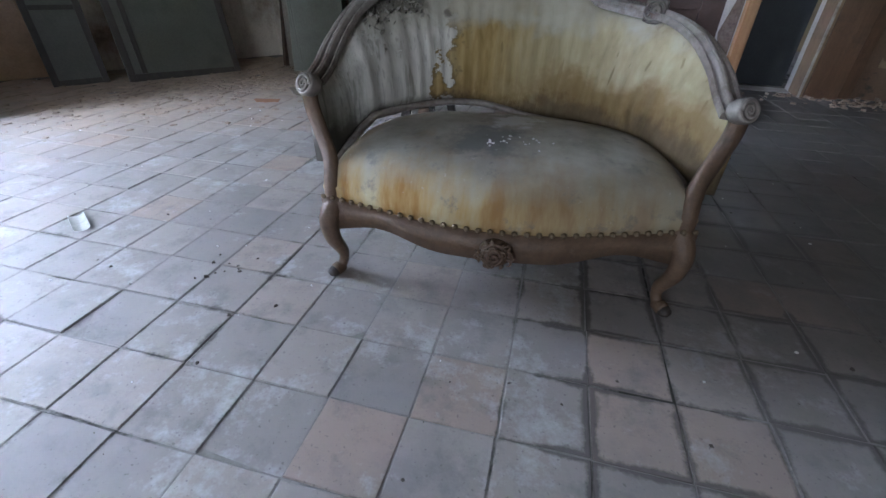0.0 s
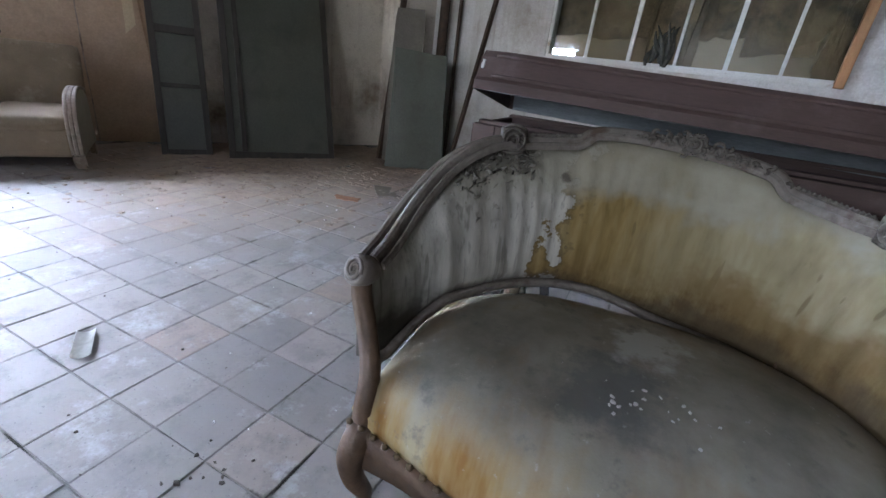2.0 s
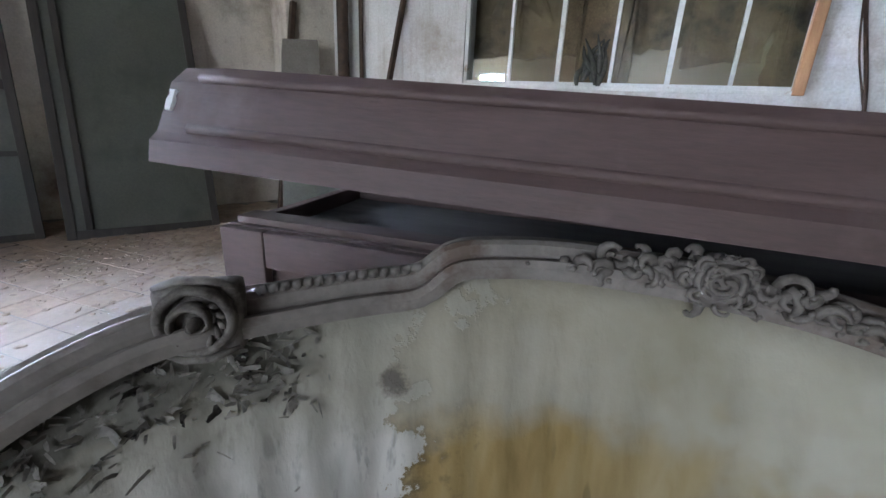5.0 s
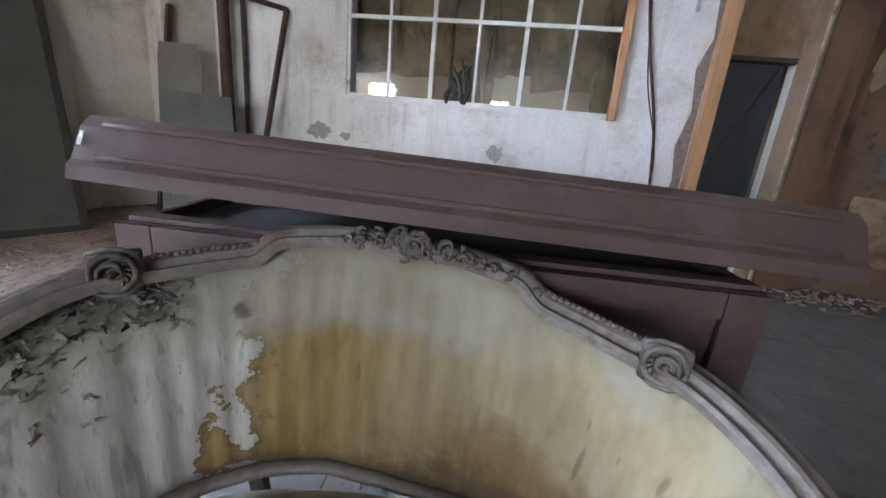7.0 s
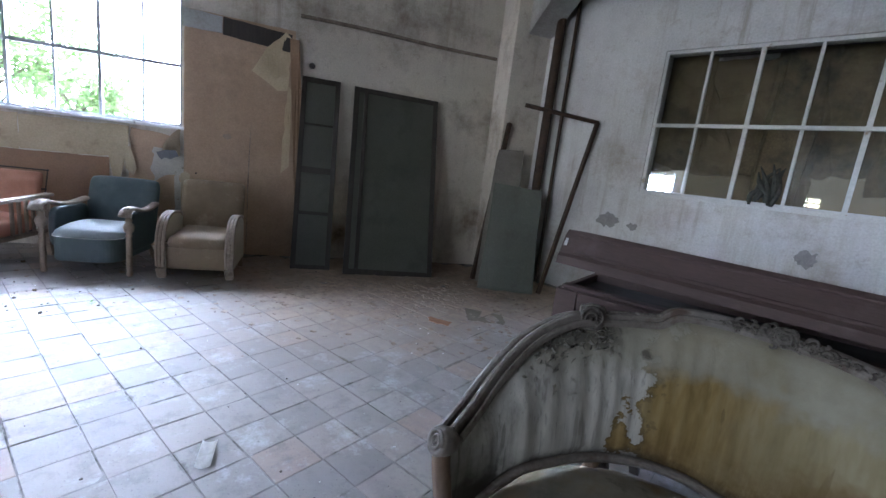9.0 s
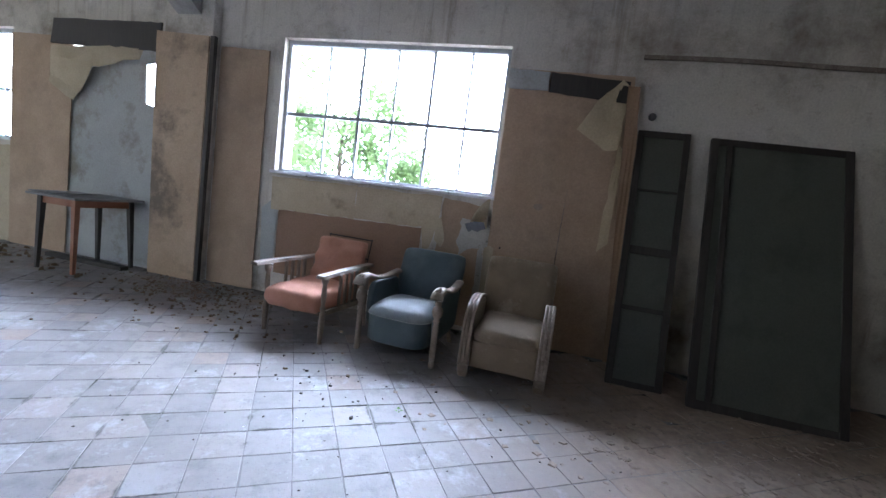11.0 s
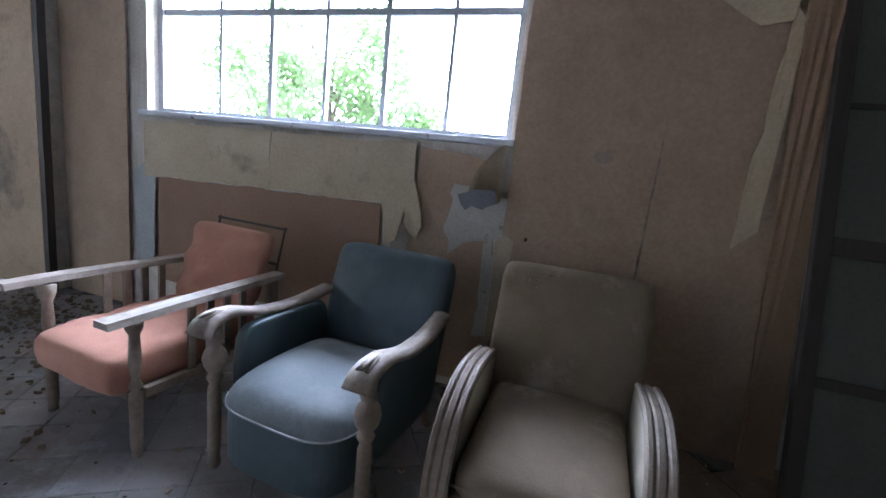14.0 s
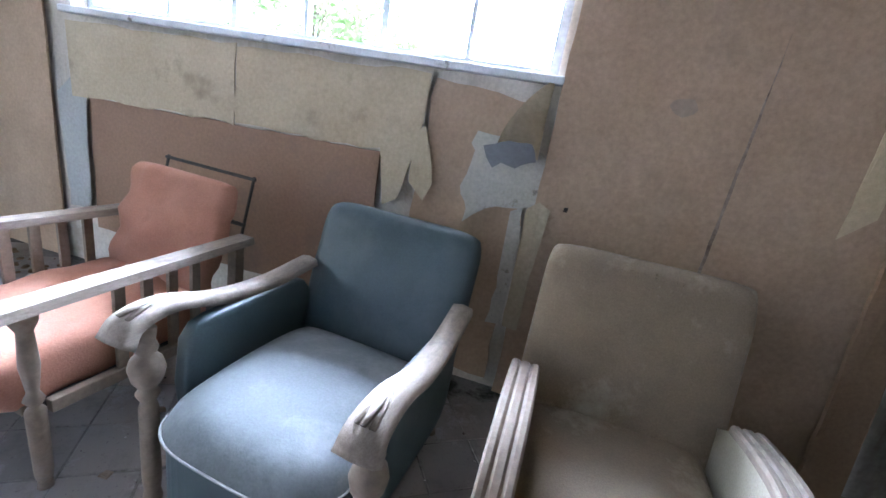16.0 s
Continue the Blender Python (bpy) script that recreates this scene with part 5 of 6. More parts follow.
        e = (tangent * math.cos(a) + Vector((0, 0, 1)) * math.sin(a)) * l
        s = (Vector((0, 0, 1)) * math.cos(a) - tangent * math.sin(a)) * w
        lift = face * rnd.uniform(0.001, 0.008)
        a0 = [bm.verts.new(q + c) for c in (-e - s * 0.6, -e + s)]
        a1 = [bm.verts.new(q + c + lift * 0.4) for c in (-s, s * 0.8)]
        a2 = [bm.verts.new(q + c + lift) for c in (e - s * 0.5, e * 0.9 + s * 0.4)]
        bm.faces.new((a0[0], a1[0], a1[1], a0[1])), bm.faces.new((a1[0], a2[0], a2[1], a1[1]))
    bmesh.ops.solidify(bm, geom=bm.faces[:], thickness=0.0007)
    shreds = part("torn_cloth", bm, surf("shredded_cloth", (0.06, 0.055, 0.046), (0.5, 0.47, 0.41), 30, 0.95, 0.4), d, "shredded flakes of cloth at the shoulder")
    tagged(shreds, kind="stuff")
    return d


settee()

# ---- chest with a tilted lid, behind the settee ----
def chest():
    m = pose(1.477, 3.222, 0.615, 0, 0, 6.0)
    d = thing("coffin", "dusty maroon wooden coffin on trestles", "coffin", m)
    L, W, H, T = 0.71, 0.225, 0.275, 0.022

    def plan(x):
        return W * (0.94 + 0.06 * math.exp(-((x - 0.12) / 0.42) ** 2))

    def wall_strip(sign):
        bm = bmesh.new()
        n = 14
        rows = []
        for i in range(n + 1):
            x = -L + 2 * L * i / n
            y = sign * plan(x)
            yi = sign * (plan(x) - T)
            rows.append([bm.verts.new((x, y, 0)), bm.verts.new((x, y * 1.04, H)), bm.verts.new((x, yi * 1.04, H)), bm.verts.new((x, yi, 0))])
        for a, b in zip(rows, rows[1:]):
            for k in range(4):
                bm.faces.new((a[k], a[(k + 1) % 4], b[(k + 1) % 4], b[k]))
        bm.faces.new(rows[0]), bm.faces.new(rows[-1][::-1])
        return bm
    part("side", wall_strip(-1), COFFIN, d, "maroon side board")
    part("side", wall_strip(1), COFFIN, d, "maroon side board")
    for x in (-L + T / 2, L - T / 2):
        part("end", boxm(x - T / 2, x + T / 2, -plan(x) + T, plan(x) - T, 0, H, bevel=0.003), COFFIN, d)
    part("bottom", boxm(-L + T, L - T, -0.2, 0.2, 0.0, 0.018), COFFIN_IN, d)
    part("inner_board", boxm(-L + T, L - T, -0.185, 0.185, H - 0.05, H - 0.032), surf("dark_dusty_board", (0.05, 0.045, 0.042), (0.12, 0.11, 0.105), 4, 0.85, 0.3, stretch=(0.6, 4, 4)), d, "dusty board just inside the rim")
    for sy in (-1, 1):
        part("rim", boxm(-L + 0.012, L - 0.012, min(sy * 0.168, sy * 0.214), max(sy * 0.168, sy * 0.214), H + 0.001, H + 0.013, bevel=0.003), COFFIN, d, "worn rim board, pale with dust")
    front = -plan(-L)
    for x0, x1, z0, z1 in ((-L + 0.002, -L + 0.085, 0.0, H), (L - 0.085, L - 0.002, 0.0, H), (-L + 0.087, L - 0.087, H - 0.06, H), (-L + 0.087, L - 0.087, 0.0, 0.06)):
        part("frame_board", boxm(x0, x1, front - 0.032, front - 0.013, z0, z1, bevel=0.003), COFFIN, d, "raised board framing the front panel")
    for x in (-0.5, 0.5):
        t = thing("trestle", "dark wooden trestle under the coffin", "trestle", m @ pose(x, 0, -0.615), group="coffin trestles")
        part("beam", boxm(-0.03, 0.03, -0.26, 0.26, 0.555, 0.615, bevel=0.004), DARK_WOOD, t)
        for sx in (-1, 1):
            for sy in (-1, 1):
                part("leg", sweep(bmesh.new(), [Vector((sx * 0.02, sy * 0.2, 0.565)), Vector((sx * 0.13, sy * 0.24, 0.0))], [(-0.02, -0.015), (0.02, -0.015), (0.02, 0.015), (-0.02, 0.015)], up=(0, 1, 0)), DARK_WOOD, t)
    return d, m


coffin, coffin_pose = chest()


def lid():
    # a hollow lid: sloping long sides, a flat top, tapered ends
    tilt = coffin_pose.inverted() @ pose(1.539, 3.152, 0.943, -9, 1.9, 8.2)
    L = 0.745

    def section(x):
        k = 0.95 + 0.05 * math.exp(-((x - 0.1) / 0.45) ** 2)
        half_side = [(0.285, 0.0), (0.284, 0.028), (0.272, 0.04), (0.25, 0.105), (0.225, 0.128)]
        return [(-a * k, z) for a, z in half_side] + [(a * k, z) for a, z in half_side[::-1]]
    bm = bmesh.new()
    n = 22
    outer, inner = [], []
    for i in range(n + 1):
        x = -L + 2 * L * i / n
        end = max(0, abs(x) - (L - 0.045)) / 0.045
        sec = section(x)
        outer.append([bm.verts.new((x, y * (1 - 0.015 * end), z * (1 - 0.02 * end))) for y, z in sec])
        inner.append([bm.verts.new((x * 0.975, y * 0.93, max(z - 0.016, 0.0) if 0 < j < 9 else z)) for j, (y, z) in enumerate(sec)])
    for a, b, fl in ((outer, outer, 1), (inner, inner, 0)):
        for p, q in zip(a, a[1:]):
            for k in range(9):
                f = bm.faces.new((p[k], p[k + 1], q[k + 1], q[k]))
                f.material_index = 0 if fl else 1
    for p, q, r, s in zip(outer, outer[1:], inner, inner[1:]):
        for k in (0, 9):
            bm.faces.new((p[k], q[k], s[k], r[k])).material_index = 1
    for e in (0, n):
        for k in range(9):
            bm.faces.new((outer[e][k], outer[e][k + 1], inner[e][k + 1], inner[e][k]))
        bm.faces.new(outer[e])
    d = part("lid", bm, [COFFIN, COFFIN_IN], coffin, "hollow maroon lid lying tilted, grey inside", m=tilt)
    for sy in (-1, 1):
        path = []
        for i in range(n + 1):
            x = (-L + 0.05) + 2 * (L - 0.05) * i / n
            y, z = section(x)[2]
            path.append(Vector((x, sy * abs(y) * 0.985, z + 0.006)))
        part("moulding", sweep(bmesh.new(), path, disc(0.007, 6)), COFFIN, d, "thin raised bead", True)
        path = []
        for i in range(n + 1):
            x = (-L + 0.05) + 2 * (L - 0.05) * i / n
            y, z = section(x)[3]
            path.append(Vector((x, sy * abs(y), z + 0.004)))
        part("moulding", sweep(bmesh.new(), path, disc(0.006, 6)), COFFIN, d, "thin raised bead", True)
    part("batten", boxm(-0.52, -0.49, -0.13, 0.13, 0.075, 0.105), COFFIN_IN, d, "grey inner cross batten")
    rnd = random.Random(17)
    ys, zs = section(-L)[3]
    yl, zl = section(-L)[2]
    chip = [Vector((-L + 0.012, yl + (ys - yl) * t + 0.0005, zl + (zs - zl) * t)) for t in (0.4, 0.5, 0.6, 0.7, 0.8)]
    part("flaked_edge", sweep(bmesh.new(), chip, [(-0.004, -0.007), (0.002, -0.007), (0.003, 0.008), (-0.003, 0.006)], up=(1, 0, 0), scale=[rnd.uniform(0.35, 0.75) for _ in chip]), WHITE_PAINT, d, "white bare wood where paint flaked")
    return d


lid()

# ---- three armchairs ----
ORANGE = surf("salmon_cloth", (0.36, 0.155, 0.095), (0.48, 0.235, 0.155), 5.0, 0.9, 0.4, stain=(0.3, 0.125, 0.08), stain_scale=3.5, stain_at=(0.55, 0.72), fine=180)
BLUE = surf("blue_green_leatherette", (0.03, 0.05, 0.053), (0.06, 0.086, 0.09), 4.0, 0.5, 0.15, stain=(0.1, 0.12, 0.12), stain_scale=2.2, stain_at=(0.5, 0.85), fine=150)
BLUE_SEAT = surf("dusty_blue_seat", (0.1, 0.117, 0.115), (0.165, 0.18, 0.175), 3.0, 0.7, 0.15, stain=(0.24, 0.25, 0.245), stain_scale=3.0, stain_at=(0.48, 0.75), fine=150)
BEIGE = surf("dusty_beige_cloth", (0.18, 0.13, 0.082), (0.28, 0.21, 0.138), 4.0, 0.95, 0.35, stain=(0.40, 0.34, 0.25), stain_scale=3.0, stain_at=(0.55, 0.75), fine=200)
CREAM_CLOTH = surf("cream_arm_cloth", (0.42, 0.37, 0.27), (0.52, 0.47, 0.36), 4.0, 0.95, 0.3, fine=200)
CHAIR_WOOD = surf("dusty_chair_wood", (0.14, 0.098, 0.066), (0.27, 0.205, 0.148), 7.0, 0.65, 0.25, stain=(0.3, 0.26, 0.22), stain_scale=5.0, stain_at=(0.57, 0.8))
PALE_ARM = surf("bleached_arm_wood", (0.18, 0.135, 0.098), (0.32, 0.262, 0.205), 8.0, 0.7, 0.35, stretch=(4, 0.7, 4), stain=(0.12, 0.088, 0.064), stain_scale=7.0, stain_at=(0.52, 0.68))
PIPING = surf("pale_piping", (0.26, 0.265, 0.25), (0.36, 0.36, 0.34), 20, 0.8, 0.2)


def orange_chair():
    d = thing("armchair", "old wooden armchair with salmon orange cushions and slatted sides", "armchair", pose(-3.606, 1.149, 0, 0, 0, 55), group="old armchairs by the window")
    for sx in (-1, 1):
        x = sx * 0.29
        part("front_leg", lathe(bmesh.new(), [(0.02, 0.0), (0.017, 0.02), (0.022, 0.05), (0.024, 0.22), (0.024, 0.26), (0.013, 0.275), (0.025, 0.295), (0.014, 0.32), (0.023, 0.40), (0.018, 0.5), (0.03, 0.525), (0.034, 0.568)], 10, pose(x, 0.03, 0)), CHAIR_WOOD, d, "turned front leg", True)
        part("rear_leg", sweep(bmesh.new(), smooth_path([(x, 0.72, 0.0), (x, 0.69, 0.2), (x, 0.69, 0.585)], 3), [(-0.02, -0.02), (0.02, -0.02), (0.02, 0.02), (-0.02, 0.02)], up=(0, 1, 0)), CHAIR_WOOD, d)
        bm = bmesh.new()
        path = smooth_path([(x * 1.14, -0.1, 0.582), (x * 1.12, 0.1, 0.59), (x * 1.06, 0.45, 0.596), (x * 1.0, 0.74, 0.6)], 4)
        sweep(bm, path, [(-0.04, -0.013), (-0.034, 0.013), (0.034, 0.013), (0.04, -0.013)])
        part("arm", bm, PALE_ARM, d, "bleached flat wooden arm")
        part("side_rail", boxm(x - 0.014, x + 0.014, 0.06, 0.68, 0.235, 0.275, bevel=0.004), CHAIR_WOOD, d)
        for k in range(4):
            y = 0.24 + 0.085 * k
            part("slat", boxm(x - 0.008, x + 0.008, y, y + 0.032, 0.276, 0.582, bevel=0.002), CHAIR_WOOD, d)
    part("seat_rail", boxm(-0.262, 0.262, 0.012, 0.048, 0.235, 0.275, bevel=0.004), CHAIR_WOOD, d)
    part("seat_rail", boxm(-0.27, 0.27, 0.67, 0.70, 0.2, 0.24, bevel=0.004), CHAIR_WOOD, d)
    part("seat_support", boxm(-0.27, 0.27, 0.05, 0.67, 0.235, 0.26), DARK_WOOD, d)
    part("seat_cushion", pillow(bmesh.new(), 0.55, 0.67, 0.19, nx=20, ny=20, crown=0.12, edge=10, m=pose(0, 0.275, 0.335, 2.5, 0, 0), rumple=0.014), ORANGE, d, "salmon seat cushion", True)
    part("back_cushion", pillow(bmesh.new(), 0.52, 0.50, 0.13, nx=22, ny=20, crown=0.3, edge=9, m=pose(0.0, 0.64, 0.57, 72, 0, 0), rumple=0.03, corner=0.03), ORANGE, d, "slumped salmon back cushion", True)
    bf = bmesh.new()
    for x in (-0.24, 0.24):
        sweep(bf, [Vector((x, 0.68, 0.26)), Vector((x, 0.82, 0.83))], disc(0.006, 6), up=(0, 1, 0))
    sweep(bf, [Vector((-0.25, 0.815, 0.82)), Vector((0.25, 0.815, 0.82))], disc(0.007, 6))
    sweep(bf, [Vector((-0.25, 0.765, 0.64)), Vector((0.25, 0.765, 0.64))], disc(0.008, 6))
    part("back_frame", bf, DARK_WOOD, d, "dark back frame")


def blue_chair():
    d = thing("armchair", "blue-green leatherette armchair with carved scroll arms", "armchair", pose(-3.2, 1.975, 0, 0, 0, 55.5), group="old armchairs by the window")
    # seat box, bowed at the front
    bm = bmesh.new()
    n = 24

    def bow(u):
        return 0.06 - 0.145 * math.sqrt(max(0.0, 1 - abs(u) ** 4))
    across = [math.sin((i / n - 0.5) * math.pi) for i in range(n + 1)]
    outline = [(0.26 * u, bow(u) + 0.004) for u in across] + [(0.26, 0.6), (-0.26, 0.6)]
    lo = [bm.verts.new((x, y, 0.13)) for x, y in outline]
    hi = [bm.verts.new((x, y, 0.335)) for x, y in outline]
    bm.faces.new(lo), bm.faces.new(hi)
    for i in range(len(lo)):
        j = (i + 1) % len(lo)
        bm.faces.new((lo[i], lo[j], hi[j], hi[i]))
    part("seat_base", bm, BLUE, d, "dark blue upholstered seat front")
    bm = bmesh.new()
    nu, nv = 18, 14
    rows = []
    for i in range(nu + 1):
        u = math.sin((i / nu - 0.5) * math.pi)
        row = []
        for j in range(nv + 1):
            t = j / nv
            y0 = bow(u) - 0.002
            y = y0 + (0.56 - y0) * t
            k = max((1 - abs(u) ** 5) * (1 - abs(2 * t - 1) ** 5), 0)
            row.append(bm.verts.new((u * 0.268, y, 0.337 + 0.07 * k ** 0.4 + 0.035 * k * (1 - (2 * t - 1) ** 2))))
        rows.append(row)
    for i in range(nu):
        for j in range(nv):
            bm.faces.new((rows[i][j], rows[i + 1][j], rows[i + 1][j + 1], rows[i][j + 1]))
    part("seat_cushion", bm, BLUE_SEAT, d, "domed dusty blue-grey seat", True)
    part("piping", sweep(bmesh.new(), [Vector((u * 0.27, bow(u) - 0.004, 0.338)) for u in across], disc(0.0036, 6)), PIPING, d, "pale piping", True)
    part("backrest", pillow(bmesh.new(), 0.62, 0.6, 0.15, nx=20, ny=18, crown=0.25, edge=7, m=pose(0, 0.64, 0.535, 74, 0, 0), corner=0.065, rumple=0.004), BLUE, d, "blue-green padded back", True)
    for sx in (-1, 1):
        x = sx * 0.332
        part("arm_panel", pillow(bmesh.new(), 0.06, 0.52, 0.36, crown=0.0, edge=9, m=pose(sx * 0.295, 0.32, 0.38)), BLUE, d, "blue-green padded side", True)
        path = smooth_path([(x, -0.075, 0.555), (x, -0.04, 0.60), (x, 0.06, 0.615), (x * 0.99, 0.22, 0.578), (x * 0.96, 0.40, 0.572), (x * 0.92, 0.60, 0.60)], 5)
        sc = [1.25 - 0.35 * min(1, k / 12) for k in range(len(path))]
        part("arm", sweep(bmesh.new(), path, [(-0.042, -0.014), (-0.036, 0.012), (0.0, 0.019), (0.036, 0.012), (0.042, -0.014), (0.0, -0.02)], scale=sc), PALE_ARM, d, "dusty carved scroll arm", True)
        bm = bmesh.new()
        for k in range(5):
            a = (k - 2) * 0.36
            p = Vector((x, 0.05, 0.634))
            q = p + Vector((0.05 * math.sin(a), -0.11 * math.cos(a), -0.012 - 0.02 * abs(math.sin(a))))
            sweep(bm, [p, (p + q) / 2 + Vector((0, 0, 0.006)), q], disc(0.011, 6, 0.0045), scale=[0.5, 1.0, 0.7])
        part("leaf_carving", bm, PALE_ARM, d, "carved leaf on the arm's end", True)
        part("front_post", lathe(bmesh.new(), [(0.018, 0.0), (0.026, 0.02), (0.02, 0.05), (0.024, 0.09), (0.024, 0.33), (0.018, 0.35), (0.03, 0.375), (0.02, 0.39), (0.038, 0.42), (0.044, 0.45), (0.038, 0.475), (0.022, 0.495), (0.03, 0.51), (0.022, 0.53), (0.026, 0.565)], 14, pose(x, 0.0, 0)), CHAIR_WOOD, d, "turned bulbous front post", True)
        part("rear_leg", sweep(bmesh.new(), [Vector((sx * 0.24, 0.62, 0.15)), Vector((sx * 0.25, 0.70, 0.0))], disc(0.02, 8), up=(0, 1, 0)), CHAIR_WOOD, d)


def beige_chair():
    d = thing("armchair", "beige cloth armchair with rounded ribbed wooden arms", "armchair", pose(-2.725, 2.705, 0, 0, 0, 59.5), group="old armchairs by the window")
    part("seat_base", boxm(-0.245, 0.245, -0.01, 0.6, 0.09, 0.30, bevel=0.015), BEIGE, d, "brown beige seat front")
    part("seat_cushion", pillow(bmesh.new(), 0.5, 0.62, 0.15, crown=0.2, edge=10, m=pose(0, 0.285, 0.345, 3, 0, 0), sag=0.0), BEIGE, d, "dusty beige seat", True)
    part("piping", sweep(bmesh.new(), [Vector((-0.245 + 0.049 * k, -0.016, 0.335)) for k in range(11)], disc(0.005, 6)), BEIGE, d, "", True)
    part("backrest", pillow(bmesh.new(), 0.6, 0.61, 0.14, nx=22, ny=20, crown=0.22, edge=8, m=pose(0, 0.64, 0.58, 74, 0, 0), corner=0.045, rumple=0.009), BEIGE, d, "dusty beige back, worn along its top", True)
    bm = bmesh.new()
    rnd = random.Random(6)
    for k in range(44):
        u, t = rnd.uniform(-0.22, 0.16), abs(rnd.gauss(0, 0.03))
        t = 0.03 + min(t, 0.06)
        p = Vector((u, 0.659 - 0.28 * t, 0.884 - 0.96 * t))
        a = rnd.uniform(0, 6.28)
        q = p + Vector((0.012 * math.cos(a), -0.003, 0.008 * math.sin(a)))
        sweep(bm, [p, q], disc(0.002, 5), up=(0, 1, 0.3))
    tagged(part("worn_seam", bm, BEIGE, d, "puckered worn cloth"), kind="stuff")
    for sx in (-1, 1):
        x = sx * 0.285
        arc = [(0.015, 0.02), (-0.028, 0.12), (-0.035, 0.27), (-0.018, 0.39), (0.035, 0.49), (0.12, 0.55), (0.23, 0.578), (0.36, 0.57), (0.47, 0.55)]
        path = smooth_path([(x, y, z) for y, z in arc], 5)
        prof = [(-0.04, -0.008), (-0.04, 0.008), (-0.034, 0.015), (-0.022, 0.015), (-0.014, 0.009), (-0.008, 0.015), (0.008, 0.015), (0.014, 0.009), (0.022, 0.015), (0.034, 0.015), (0.04, 0.008), (0.04, -0.008)]
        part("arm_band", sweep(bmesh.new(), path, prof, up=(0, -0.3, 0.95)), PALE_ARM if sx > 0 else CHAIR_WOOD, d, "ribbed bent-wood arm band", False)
        bm2 = bmesh.new()
        side = [p for p in path] + [Vector((x, 0.55, 0.5)), Vector((x, 0.6, 0.12)), Vector((x, 0.05, 0.10))]
        f0 = [bm2.verts.new((x - 0.026, p.y + 0.008, p.z - 0.008)) for p in side]
        f1 = [bm2.verts.new((x + 0.026, p.y + 0.008, p.z - 0.008)) for p in side]
        bm2.faces.new(f0), bm2.faces.new(f1[::-1])
        for i in range(len(f0)):
            j = (i + 1) % len(f0)
            bm2.faces.new((f0[i], f0[j], f1[j], f1[i]))
        part("arm_panel", bm2, CREAM_CLOTH, d, "cream cloth arm side")
        part("rear_leg", boxm(x - 0.02, x + 0.02, 0.56, 0.61, 0.0, 0.14, bevel=0.004), CHAIR_WOOD, d)
        part("front_leg", boxm(x - 0.034, x + 0.034, -0.005, 0.045, 0.0, 0.05, bevel=0.006), CHAIR_WOOD, d)


orange_chair(), blue_chair(), beige_chair()


# ---- small table ----
def table():
    d = thing("table", "small wooden table with a dark top by the boarded doorway", "table", on_a(-4.53, 0.46) @ Matrix.Diagonal((1.1, 1.1, 1.1, 1)))
    top = surf("grey_worn_tabletop", (0.13, 0.12, 0.115), (0.24, 0.23, 0.22), 4, 0.55, 0.15)
    red = surf("reddish_leg_wood", (0.28, 0.1, 0.05), (0.38, 0.16, 0.085), 6, 0.6, 0.2)
    part("tabletop", boxm(-0.32, 0.32, -0.36, 0.36, 0.735, 0.76, bevel=0.006), top, d, "thin dark worn top")
    part("flap", boxm(-0.32, -0.02, -0.34, 0.1, 0.765, 0.775, bevel=0.003), top, d)
    for x in (-0.24, 0.24):
        for y in (-0.3, 0.3):
            part("leg", sweep(bmesh.new(), [Vector((x * 0.92, y * 0.92, 0.735)), Vector((x, y, 0.0))], [(-0.026, -0.026), (0.026, -0.026), (0.026, 0.026), (-0.026, 0.026)], up=(0, 1, 0), scale=[1.0, 0.62]), red if (x > 0 and y < 0) else DARK_WOOD, d)
        part("apron", boxm(x * 0.92 - 0.012, x * 0.92 + 0.012, -0.27, 0.27, 0.66, 0.735), red if x > 0 else DARK_WOOD, d)
    for y in (-0.276, 0.276):
        part("apron", boxm(-0.2, 0.2, y - 0.012, y + 0.012, 0.66, 0.735), red if y < 0 else DARK_WOOD, d)


table()
solid("timber", boxm(-0.6, 0.6, -0.05, 0.05, 0.0, 0.05, bevel=0.005), DARK_WOOD, "dark timber lying on the floor under the table", "timber", on_a(-4.75, 0.3))

